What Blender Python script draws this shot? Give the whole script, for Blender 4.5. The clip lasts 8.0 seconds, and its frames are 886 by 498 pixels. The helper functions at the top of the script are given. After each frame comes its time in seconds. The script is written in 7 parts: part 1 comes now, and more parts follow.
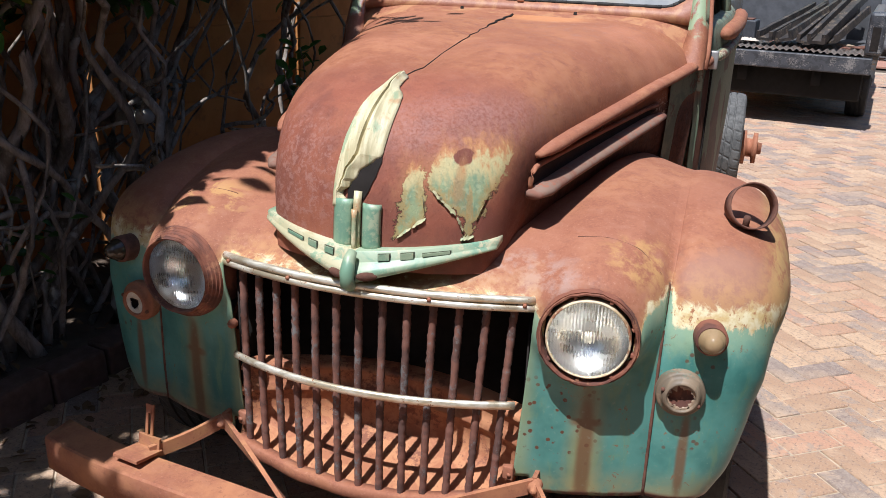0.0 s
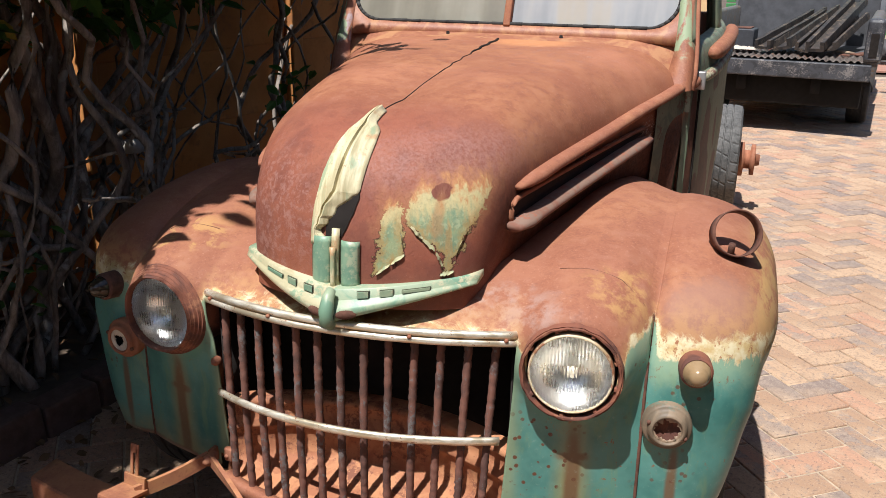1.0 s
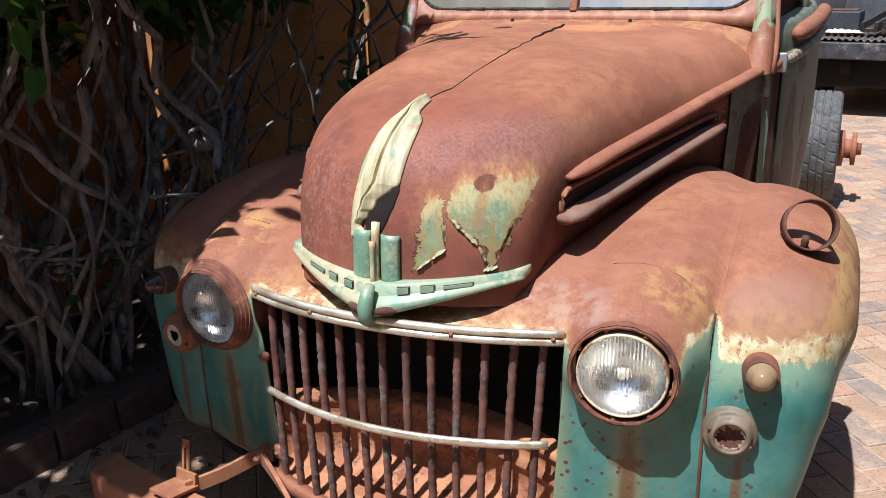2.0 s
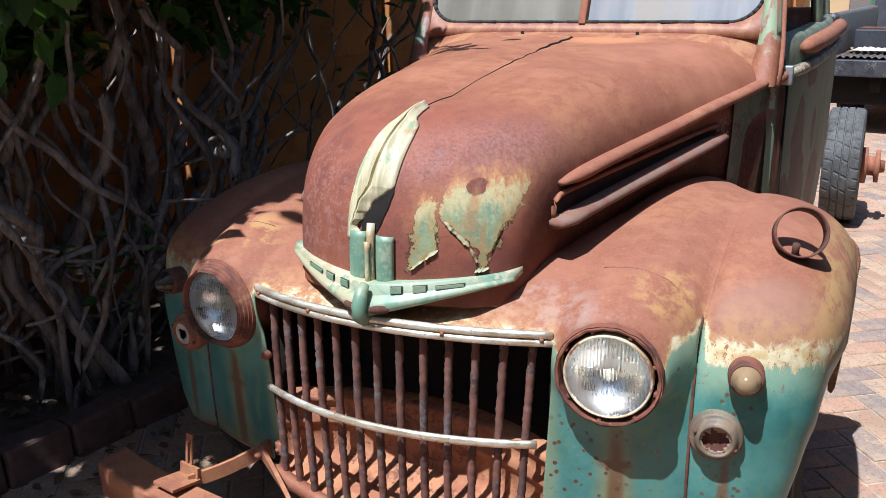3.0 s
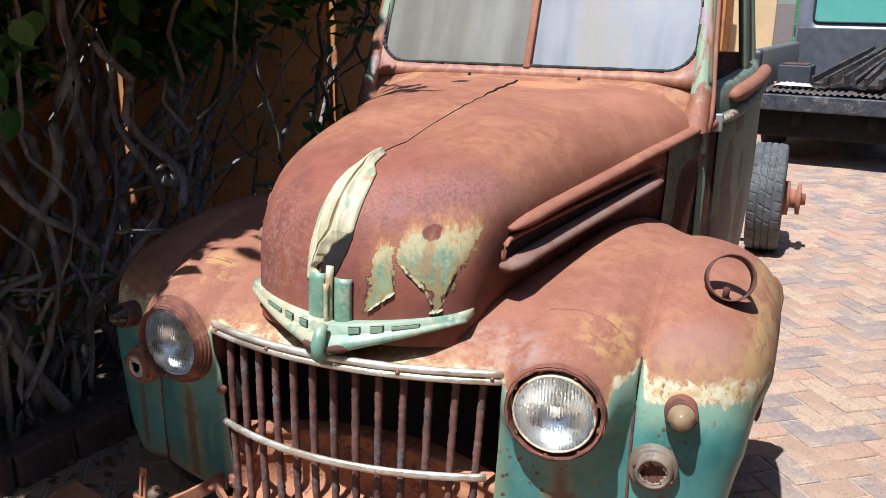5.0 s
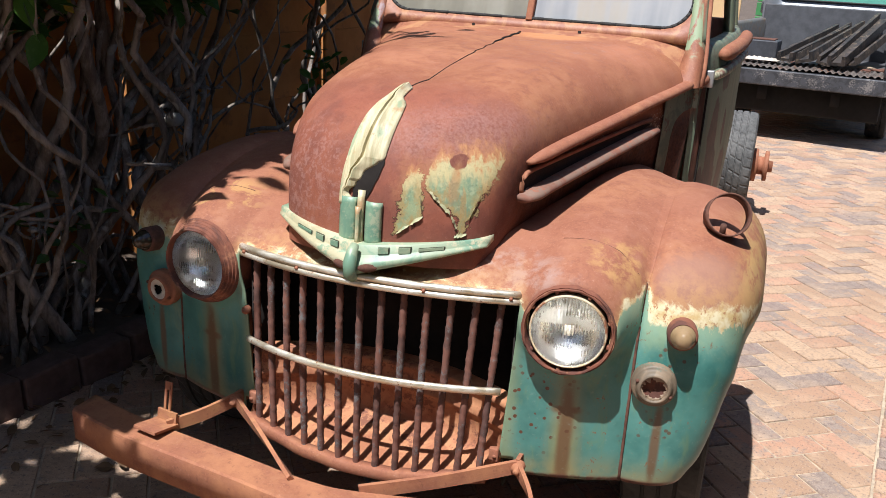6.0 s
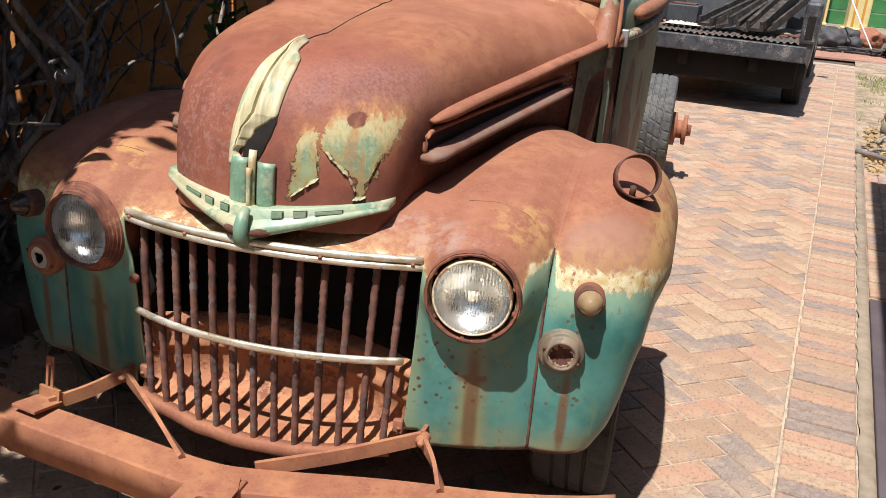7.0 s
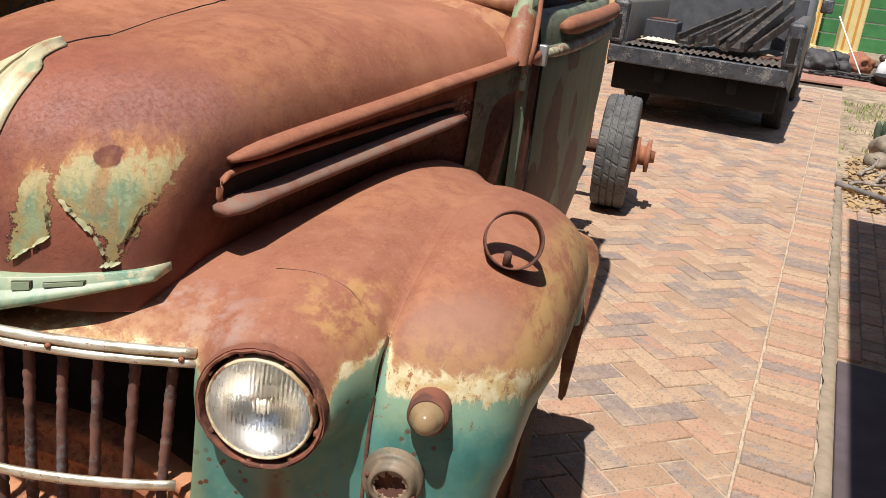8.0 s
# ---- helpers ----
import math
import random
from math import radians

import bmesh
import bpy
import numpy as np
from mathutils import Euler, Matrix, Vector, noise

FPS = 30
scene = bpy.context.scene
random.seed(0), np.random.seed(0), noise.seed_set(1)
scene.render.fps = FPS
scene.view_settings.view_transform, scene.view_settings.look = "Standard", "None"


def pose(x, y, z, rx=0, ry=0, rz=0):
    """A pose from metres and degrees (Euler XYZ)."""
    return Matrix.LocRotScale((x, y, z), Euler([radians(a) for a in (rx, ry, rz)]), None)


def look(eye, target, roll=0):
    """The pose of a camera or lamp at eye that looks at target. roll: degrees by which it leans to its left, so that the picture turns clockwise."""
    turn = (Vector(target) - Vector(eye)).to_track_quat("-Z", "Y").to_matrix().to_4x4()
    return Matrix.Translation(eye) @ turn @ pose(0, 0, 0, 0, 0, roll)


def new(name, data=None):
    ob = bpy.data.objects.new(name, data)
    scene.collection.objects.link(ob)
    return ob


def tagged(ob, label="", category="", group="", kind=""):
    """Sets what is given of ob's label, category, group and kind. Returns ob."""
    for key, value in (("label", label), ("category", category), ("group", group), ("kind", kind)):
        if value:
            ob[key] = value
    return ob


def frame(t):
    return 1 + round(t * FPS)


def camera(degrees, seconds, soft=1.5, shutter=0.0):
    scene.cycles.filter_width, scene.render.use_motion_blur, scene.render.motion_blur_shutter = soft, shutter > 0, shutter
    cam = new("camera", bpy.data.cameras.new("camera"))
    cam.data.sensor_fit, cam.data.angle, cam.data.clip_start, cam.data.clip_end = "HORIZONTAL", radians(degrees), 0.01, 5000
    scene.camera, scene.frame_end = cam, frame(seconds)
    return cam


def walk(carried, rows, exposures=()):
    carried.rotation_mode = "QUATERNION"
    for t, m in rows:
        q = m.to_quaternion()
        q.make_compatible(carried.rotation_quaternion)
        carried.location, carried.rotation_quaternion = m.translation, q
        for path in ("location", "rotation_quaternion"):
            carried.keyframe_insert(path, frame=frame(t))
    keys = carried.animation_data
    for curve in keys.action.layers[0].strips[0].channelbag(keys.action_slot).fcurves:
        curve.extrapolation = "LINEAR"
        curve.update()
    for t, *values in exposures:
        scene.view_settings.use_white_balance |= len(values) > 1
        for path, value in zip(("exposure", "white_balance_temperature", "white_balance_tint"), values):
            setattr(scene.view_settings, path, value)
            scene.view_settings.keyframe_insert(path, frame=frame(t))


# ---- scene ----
cam = camera(54.0, 8.0, soft=0.6)
PATH = [
    (0, (0.67, -1.6, 1.491), (0.11, 0.208, 0.844), 2.1),
    (0.5, (0.684, -1.576, 1.526), (0.147, 0.237, 0.874), 2.3),
    (1, (0.714, -1.553, 1.537), (0.135, 0.256, 0.912), 0.8),
    (1.5, (0.752, -1.508, 1.532), (0.071, 0.269, 0.915), -0.0),
    (1.7, (0.763, -1.479, 1.52), (0.01, 0.269, 0.905), -0.1),
    (2.8, (0.876, -1.426, 1.497), (0.077, 0.271, 0.802), -3.1),
    (3, (0.883, -1.463, 1.491), (0.026, 0.244, 0.898), -1.3),
    (3.5, (0.833, -1.455, 1.483), (-0.144, 0.212, 0.968), -0.6),
    (4, (0.83, -1.4, 1.477), (-0.036, 0.299, 0.875), -0.8),
    (4.5, (0.866, -1.417, 1.506), (0.1, 0.305, 0.836), 0.4),
    (4.7, (0.883, -1.458, 1.571), (0.129, 0.295, 0.972), 0.5),
    (5.8, (0.798, -1.732, 1.555), (0.173, 0.088, 1.012), 2.8),
    (6, (0.788, -1.742, 1.515), (0.169, 0.055, 0.892), 3.2),
    (6.2, (0.799, -1.739, 1.512), (0.175, 0.035, 0.832), 3.1),
    (6.5, (0.783, -1.732, 1.492), (0.216, 0.055, 0.797), 4.1),
    (7, (0.823, -1.634, 1.485), (0.369, 0.188, 0.797), 4.5),
    (7.2, (0.869, -1.523, 1.461), (0.442, 0.313, 0.794), 4.5),
    (7.5, (0.942, -1.333, 1.458), (0.577, 0.529, 0.825), 6.1),
    (7.8, (1.011, -1.152, 1.459), (0.610, 0.709, 0.847), 6.3),
    (8, (0.991, -1.042, 1.462), (0.557, 0.792, 0.793), 6.7),
]
EXPOSURES = [(0, 0.67, 5850, 10), (0.5, 0.58, 6350, 10), (1, 0.68, 6250, 10), (3, 0.72, 5550, 10), (3.5, 0.86, 5650, 10), (4, 0.86, 5700, 10), (4.5, 0.74, 5400, 10), (6, 0.75, 6050, 10), (6.5, 0.74, 6100, 10), (7, 0.68, 6300, 10), (7.8, 0.44, 6450, 10), (8, 0.53, 6500, 10)]
walk(cam, [(t, look(eye, target, roll)) for t, eye, target, roll in PATH], EXPOSURES)

# ---- light ----
SUN_WAY = Vector((-0.10, -0.48, 1.0)).normalized()
world = bpy.data.worlds.new("sky")
scene.world = world
world.use_nodes = True
sky = world.node_tree.nodes.new("ShaderNodeTexSky")
sky.sky_type, sky.sun_disc = "NISHITA", False
sky.sun_elevation = math.asin(SUN_WAY.z)
sky.sun_rotation = math.atan2(SUN_WAY.x, SUN_WAY.y)
background = world.node_tree.nodes["Background"]
background.inputs["Strength"].default_value = 0.074
world.node_tree.links.new(sky.outputs[0], background.inputs["Color"])
sun = new("sun", bpy.data.lights.new("sun", "SUN"))
sun.data.energy, sun.data.angle, sun.data.color = 4.5, radians(0.6), (1.0, 0.965, 0.92)
sun.matrix_world = look(SUN_WAY * 30, (0, 0, 0))


# ---- materials ----
class Nodes:
    """A small writer of node trees."""

    def __init__(self, name, rough=0.8, metal=0.0):
        self.mat = bpy.data.materials.new(name)
        self.mat.use_nodes = True
        self.t = self.mat.node_tree
        self.bsdf = self.t.nodes["Principled BSDF"]
        self.bsdf.inputs["Roughness"].default_value = rough
        self.bsdf.inputs["Metallic"].default_value = metal
        self.co = self.t.nodes.new("ShaderNodeTexCoord").outputs["Object"]

    def put(self, socket, value):
        if isinstance(value, bpy.types.NodeSocket):
            self.t.links.new(value, socket)
        elif isinstance(value, tuple) and len(value) == 3 and socket.type == "RGBA":
            socket.default_value = (*value, 1)
        else:
            socket.default_value = value

    def noise(self, scale, detail=6, rough=0.6, warp=0.0, stretch=None, co=None):
        n = self.t.nodes.new("ShaderNodeTexNoise")
        n.inputs["Scale"].default_value = scale
        n.inputs["Detail"].default_value = detail
        n.inputs["Roughness"].default_value = rough
        n.inputs["Distortion"].default_value = warp
        co = co or self.co
        if stretch:
            m = self.t.nodes.new("ShaderNodeMapping")
            m.inputs["Scale"].default_value = stretch
            self.t.links.new(co, m.inputs[0])
            co = m.outputs[0]
        self.t.links.new(co, n.inputs["Vector"])
        return n.outputs["Fac"]

    def ramp(self, value, a, b, lo=0.0, hi=1.0):
        n = self.t.nodes.new("ShaderNodeMapRange")
        n.interpolation_type = "SMOOTHSTEP"
        for i, v in enumerate((value, a, b, lo, hi)):
            self.put(n.inputs[i], v)
        return n.outputs[0]

    def math(self, op, a, b=0.0, c=0.0):
        n = self.t.nodes.new("ShaderNodeMath")
        n.operation = op
        for i, v in enumerate((a, b, c)):
            self.put(n.inputs[i], v)
        return n.outputs[0]

    def mix(self, fac, a, b):
        n = self.t.nodes.new("ShaderNodeMix")
        n.data_type = "RGBA"
        self.put(n.inputs[0], fac)
        self.put(n.inputs[6], a)
        self.put(n.inputs[7], b)
        return n.outputs[2]

    def xyz(self, co=None):
        n = self.t.nodes.new("ShaderNodeSeparateXYZ")
        self.t.links.new(co or self.co, n.inputs[0])
        return n.outputs

    def near(self, centre, radii, edge=0.35, wobble=None, amount=0.5):
        """1 inside an ellipsoid, 0 outside, with a ragged rim."""
        m = self.t.nodes.new("ShaderNodeMapping")
        m.vector_type = "TEXTURE"
        m.inputs["Location"].default_value = centre
        m.inputs["Scale"].default_value = radii
        self.t.links.new(self.co, m.inputs[0])
        n = self.t.nodes.new("ShaderNodeVectorMath")
        n.operation = "LENGTH"
        self.t.links.new(m.outputs[0], n.inputs[0])
        d = n.outputs["Value"]
        if wobble is not None:
            d = self.math("ADD", d, self.math("MULTIPLY", self.math("SUBTRACT", wobble, 0.5), amount * 2))
        return self.ramp(d, 1 - edge / 2, 1 + edge / 2, 1.0, 0.0)

    def rand(self):
        return self.t.nodes.new("ShaderNodeObjectInfo").outputs["Random"]

    def island(self):
        return self.t.nodes.new("ShaderNodeNewGeometry").outputs["Random Per Island"]

    def bump(self, height, strength=0.3, distance=0.002):
        n = self.t.nodes.new("ShaderNodeBump")
        n.inputs["Strength"].default_value = strength
        n.inputs["Distance"].default_value = distance
        self.put(n.inputs["Height"], height)
        self.t.links.new(n.outputs[0], self.bsdf.inputs["Normal"])

    def done(self, color, rough=None, metal=None):
        self.put(self.bsdf.inputs["Base Color"], color)
        if rough is not None:
            self.put(self.bsdf.inputs["Roughness"], rough)
        if metal is not None:
            self.put(self.bsdf.inputs["Metallic"], metal)
        return self.mat


def plain(name, color, rough=0.7, metal=0.0, vary=0.35, scale=30, relief=0.15):
    """A plain surface with dirt at two scales and a fine relief."""
    n = Nodes(name, rough, metal)
    dark = tuple(c * (1 - vary) for c in color)
    lite = tuple(min(1, c * (1 + vary * 0.6)) for c in color)
    f = n.ramp(n.math("ADD", n.math("MULTIPLY", n.noise(scale), 0.5), n.math("MULTIPLY", n.noise(scale * 0.13), 0.5)), 0.32, 0.68)
    n.bump(n.noise(scale * 4), relief)
    return n.done(n.mix(f, dark, lite))


RUST, RUST_DARK, RUST_PINK, RUST_ORANGE = (0.270, 0.099, 0.053), (0.145, 0.053, 0.034), (0.325, 0.155, 0.104), (0.335, 0.138, 0.066)
GREEN, TEAL, CREAM, YELLOW = (0.17, 0.32, 0.21), (0.055, 0.215, 0.18), (0.72, 0.64, 0.42), (0.60, 0.36, 0.10)


def rust_color(n, pink=0.5):
    """Plain rust: brown with pinkish bloom, darker scabs and orange dust."""
    big, mid, fine = n.noise(5, 4, 0.6), n.noise(24, 7, 0.68, 0.25), n.noise(150, 5, 0.72)
    c = n.mix(n.ramp(big, 0.36, 0.66), RUST, n.mix(n.ramp(mid, 0.35, 0.6), RUST, RUST_ORANGE))
    c = n.mix(n.math("MULTIPLY", n.ramp(mid, 0.5, 0.66), pink), c, RUST_PINK)
    c = n.mix(n.math("MULTIPLY", n.ramp(n.math("ADD", n.math("MULTIPLY", fine, 0.62), n.math("MULTIPLY", mid, 0.38)), 0.50, 0.38), 0.34), c, RUST_DARK)
    c = n.mix(n.math("MULTIPLY", n.ramp(fine, 0.58, 0.68), 0.38), c, (0.45, 0.255, 0.18))
    return c, mid, fine


def rust(name, pink=0.4, rough=0.82):
    n = Nodes(name, rough)
    c, mid, fine = rust_color(n, pink)
    n.bump(n.math("ADD", n.math("MULTIPLY", mid, 0.6), fine), 0.35, 0.002)
    return n.done(c)


rusty = rust("rusted_steel")
rusty_dark = plain("dark_rust", (0.13, 0.055, 0.035), 0.9, 0, 0.5, 60, 0.5)


def bumper_material():
    n = Nodes("bumper_rust", 0.85)
    c, mid, fine = rust_color(n, 0.2)
    c = n.mix(n.ramp(n.noise(7, 6, 0.65), 0.42, 0.66), c, (0.39, 0.165, 0.078))
    c = n.mix(n.math("MULTIPLY", n.ramp(n.noise(4, 6, 0.7, 0.2, (0.5, 1, 1)), 0.55, 0.68), 0.5), c, (0.47, 0.25, 0.09))
    c = n.mix(n.math("MULTIPLY", n.ramp(n.noise(60, 6, 0.75), 0.56, 0.66), 0.5), c, (0.16, 0.06, 0.035))
    n.bump(n.math("ADD", mid, fine), 0.4, 0.002)
    return n.done(c)


bumper_mat = bumper_material()
# near-black stand-in for hollows that get no light
black = plain("black_void", (0.026, 0.022, 0.020), 0.95, 0, 0.3)
black.node_tree.nodes["Principled BSDF"].inputs["Specular IOR Level"].default_value = 0.05


def hood_material():
    n = Nodes("hood_paint", 0.75)
    n.bsdf.inputs["Specular IOR Level"].default_value = 0.3
    c, mid, fine = rust_color(n, 0.25)
    x, y, z = n.xyz()
    grit = n.noise(260, 5, 0.75)
    scab = n.noise(85, 8, 0.72, 0.7)
    front = n.ramp(y, 0.36, 0.14)
    # the nose is darker, a thin red-brown crust
    c = n.mix(n.math("MULTIPLY", front, 0.65), c, (0.245, 0.072, 0.046))
    c = n.mix(n.math("MULTIPLY", n.ramp(n.noise(9, 5, 0.6), 0.42, 0.62), n.math("MULTIPLY", front, 0.5)), c, (0.13, 0.045, 0.036))
    # pale lilac bloom over the patches and on the left of the nose
    crown = n.near((0.17, 0.12, 1.145), (0.17, 0.5, 0.055), 0.9, mid, 0.5)
    cheek = n.near((-0.18, 0.05, 1.03), (0.13, 0.5, 0.12), 0.8, mid, 0.6)
    c = n.mix(n.math("MULTIPLY", n.math("MULTIPLY", crown, n.ramp(n.noise(120, 7, 0.75, 0.3), 0.34, 0.62)), 0.42), c, (0.36, 0.195, 0.165))
    c = n.mix(n.math("MULTIPLY", n.math("MULTIPLY", n.math("MULTIPLY", cheek, n.ramp(n.noise(60, 9, 0.80, 0.4), 0.48, 0.58)), front), 0.55), c, (0.335, 0.175, 0.145))
    # two flaking patches of green with hard lower rims
    rag = n.math("SUBTRACT", n.noise(30, 7, 0.72, 0.5), 0.5)
    step = n.math("SUBTRACT", n.noise(110, 4, 0.7), 0.5)
    wob = n.math("ADD", n.math("MULTIPLY", rag, 0.075), n.math("MULTIPLY", step, 0.022))
    xw, zw = n.math("ADD", x, wob), n.math("ADD", z, n.math("MULTIPLY", wob, 0.8))
    low_a = n.math("SUBTRACT", zw, n.math("MULTIPLY_ADD", x, 0.72, 0.880))
    right_a = n.math("SUBTRACT", n.math("MULTIPLY_ADD", z, -0.20, 0.328), xw)
    left_a = n.math("SUBTRACT", xw, n.math("MULTIPLY_ADD", z, 0.10, -0.022))
    a = n.math("MINIMUM", low_a, n.math("MINIMUM", right_a, left_a))
    low_b = n.math("MAXIMUM", n.math("SUBTRACT", zw, n.math("MULTIPLY_ADD", x, -0.98, 1.166)), n.math("SUBTRACT", xw, 0.204))
    right_b = n.math("SUBTRACT", n.math("MULTIPLY_ADD", z, 0.36, -0.120), xw)
    b = n.math("MINIMUM", n.math("MINIMUM", low_b, right_b), n.math("MINIMUM", n.math("SUBTRACT", zw, 0.929), n.math("SUBTRACT", xw, 0.130)))
    inside = n.math("MAXIMUM", a, b)
    paint = n.ramp(inside, -0.0008, 0.0014)
    # dark outline that paints the shadow below the peeling rim
    lip = n.math("MULTIPLY", n.ramp(inside, -0.0038, -0.0024), n.ramp(z, 1.055, 1.02))
    # upwards and towards its rims the paint thins to yellow, orange and bare rust
    drip = n.noise(40, 5, 0.62, 0.1, (1, 1, 0.16))
    zz = n.math("ADD", n.math("ADD", z, n.math("MULTIPLY", rag, 0.07)), n.math("MULTIPLY", n.math("SUBTRACT", drip, 0.5), 0.13))
    zz = n.math("ADD", zz, n.math("MULTIPLY", n.ramp(x, 0.150, 0.125), 0.028))
    g = n.mix(n.ramp(n.noise(26, 6, 0.65, 0.3), 0.36, 0.62), (0.150, 0.235, 0.150), (0.275, 0.325, 0.175))
    g = n.mix(n.math("MULTIPLY", n.ramp(scab, 0.50, 0.60), 0.45), g, (0.40, 0.42, 0.26))
    g = n.mix(n.math("MULTIPLY", n.ramp(n.math("ADD", inside, n.math("MULTIPLY", rag, 0.02)), 0.020, 0.002), 0.75), g, (0.36, 0.235, 0.085))
    g = n.mix(n.math("MULTIPLY", n.ramp(drip, 0.52, 0.64), 0.65), g, (0.37, 0.22, 0.08))
    g = n.mix(n.math("MULTIPLY", n.ramp(zz, 1.040, 1.078), 0.8), g, (0.53, 0.42, 0.21))
    g = n.mix(n.ramp(zz, 1.078, 1.105), g, (0.43, 0.20, 0.08))
    fade = n.ramp(zz, 1.128, 1.088)
    margin = n.math("MULTIPLY", n.ramp(inside, -0.03, 0.0), n.ramp(z, 0.97, 1.05))
    c = n.mix(n.math("MULTIPLY", margin, n.math("MULTIPLY", n.ramp(zz, 1.16, 1.08), 0.7)), c, (0.35, 0.155, 0.075))
    c = n.mix(n.math("MULTIPLY", lip, 0.85), c, (0.04, 0.016, 0.012))
    c = n.mix(n.math("MULTIPLY", paint, fade), c, g)
    c = n.mix(n.near((0.187, 0.095, 1.094), (0.017, 0.3, 0.015), 0.25, mid, 0.9), c, (0.17, 0.055, 0.035))
    c = n.mix(n.math("MULTIPLY", n.near((0.187, 0.095, 1.045), (0.010, 0.3, 0.045), 0.8, mid, 0.6), 0.55), c, (0.36, 0.17, 0.07))
    # orange dust and pale pits
    c = n.mix(n.math("MULTIPLY", n.ramp(n.noise(2.6, 4, 0.6), 0.46, 0.66), n.math("MULTIPLY", n.ramp(y, 0.3, 0.6), 0.55)), c, (0.40, 0.165, 0.095))
    c = n.mix(n.math("MULTIPLY", n.ramp(grit, 0.62, 0.70), 0.35), c, (0.48, 0.30, 0.22))
    c = n.mix(n.math("MULTIPLY", n.ramp(grit, 0.40, 0.33), 0.45), c, (0.10, 0.036, 0.026))
    # rust tide where the cowl joins
    c = n.mix(n.math("MULTIPLY", n.near((0.12, 1.2, 1.3), (0.12, 0.10, 0.2), 0.8, mid, 0.5), 0.7), c, (0.50, 0.22, 0.09))
    # pale peeling specks behind the louvre, and along its upper bead
    peel = n.math("MULTIPLY", n.math("MAXIMUM", n.near((0.53, 1.06, 1.085), (0.3, 0.075, 0.035), 0.7), n.near((0.43, 0.66, 1.078), (0.3, 0.12, 0.008), 0.8)), n.ramp(n.noise(120, 5, 0.75, 0.8, (1, 0.6, 1.0)), 0.55, 0.58))
    # dark blistered crust on the nose corners; the flanks' shade is painted in too
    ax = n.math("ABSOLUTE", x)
    crust_shade = n.math("MULTIPLY", n.ramp(ax, 0.245, 0.315), n.ramp(n.math("ADD", z, n.math("MULTIPLY", n.math("SUBTRACT", mid, 0.5), 0.10)), 1.135, 1.05))
    c = n.mix(n.math("MULTIPLY", crust_shade, n.ramp(n.noise(70, 6, 0.7), 0.34, 0.60, 0.96, 0.74)), c, (0.040, 0.017, 0.013))
    c = n.mix(peel, c, (0.42, 0.34, 0.25))
    h = n.math("ADD", n.math("MULTIPLY", n.math("ADD", mid, fine), 0.3), n.math("MULTIPLY", n.math("MULTIPLY", paint, fade), 0.7))
    h = n.math("ADD", h, n.math("ADD", n.math("MULTIPLY", grit, 0.25), n.math("MULTIPLY", n.ramp(scab, 0.50, 0.54), n.math("MULTIPLY", front, 0.2))))
    n.bump(h, 0.65, 0.0022)
    return n.done(c, n.ramp(mid, 0.3, 0.7, 0.55, 0.8))


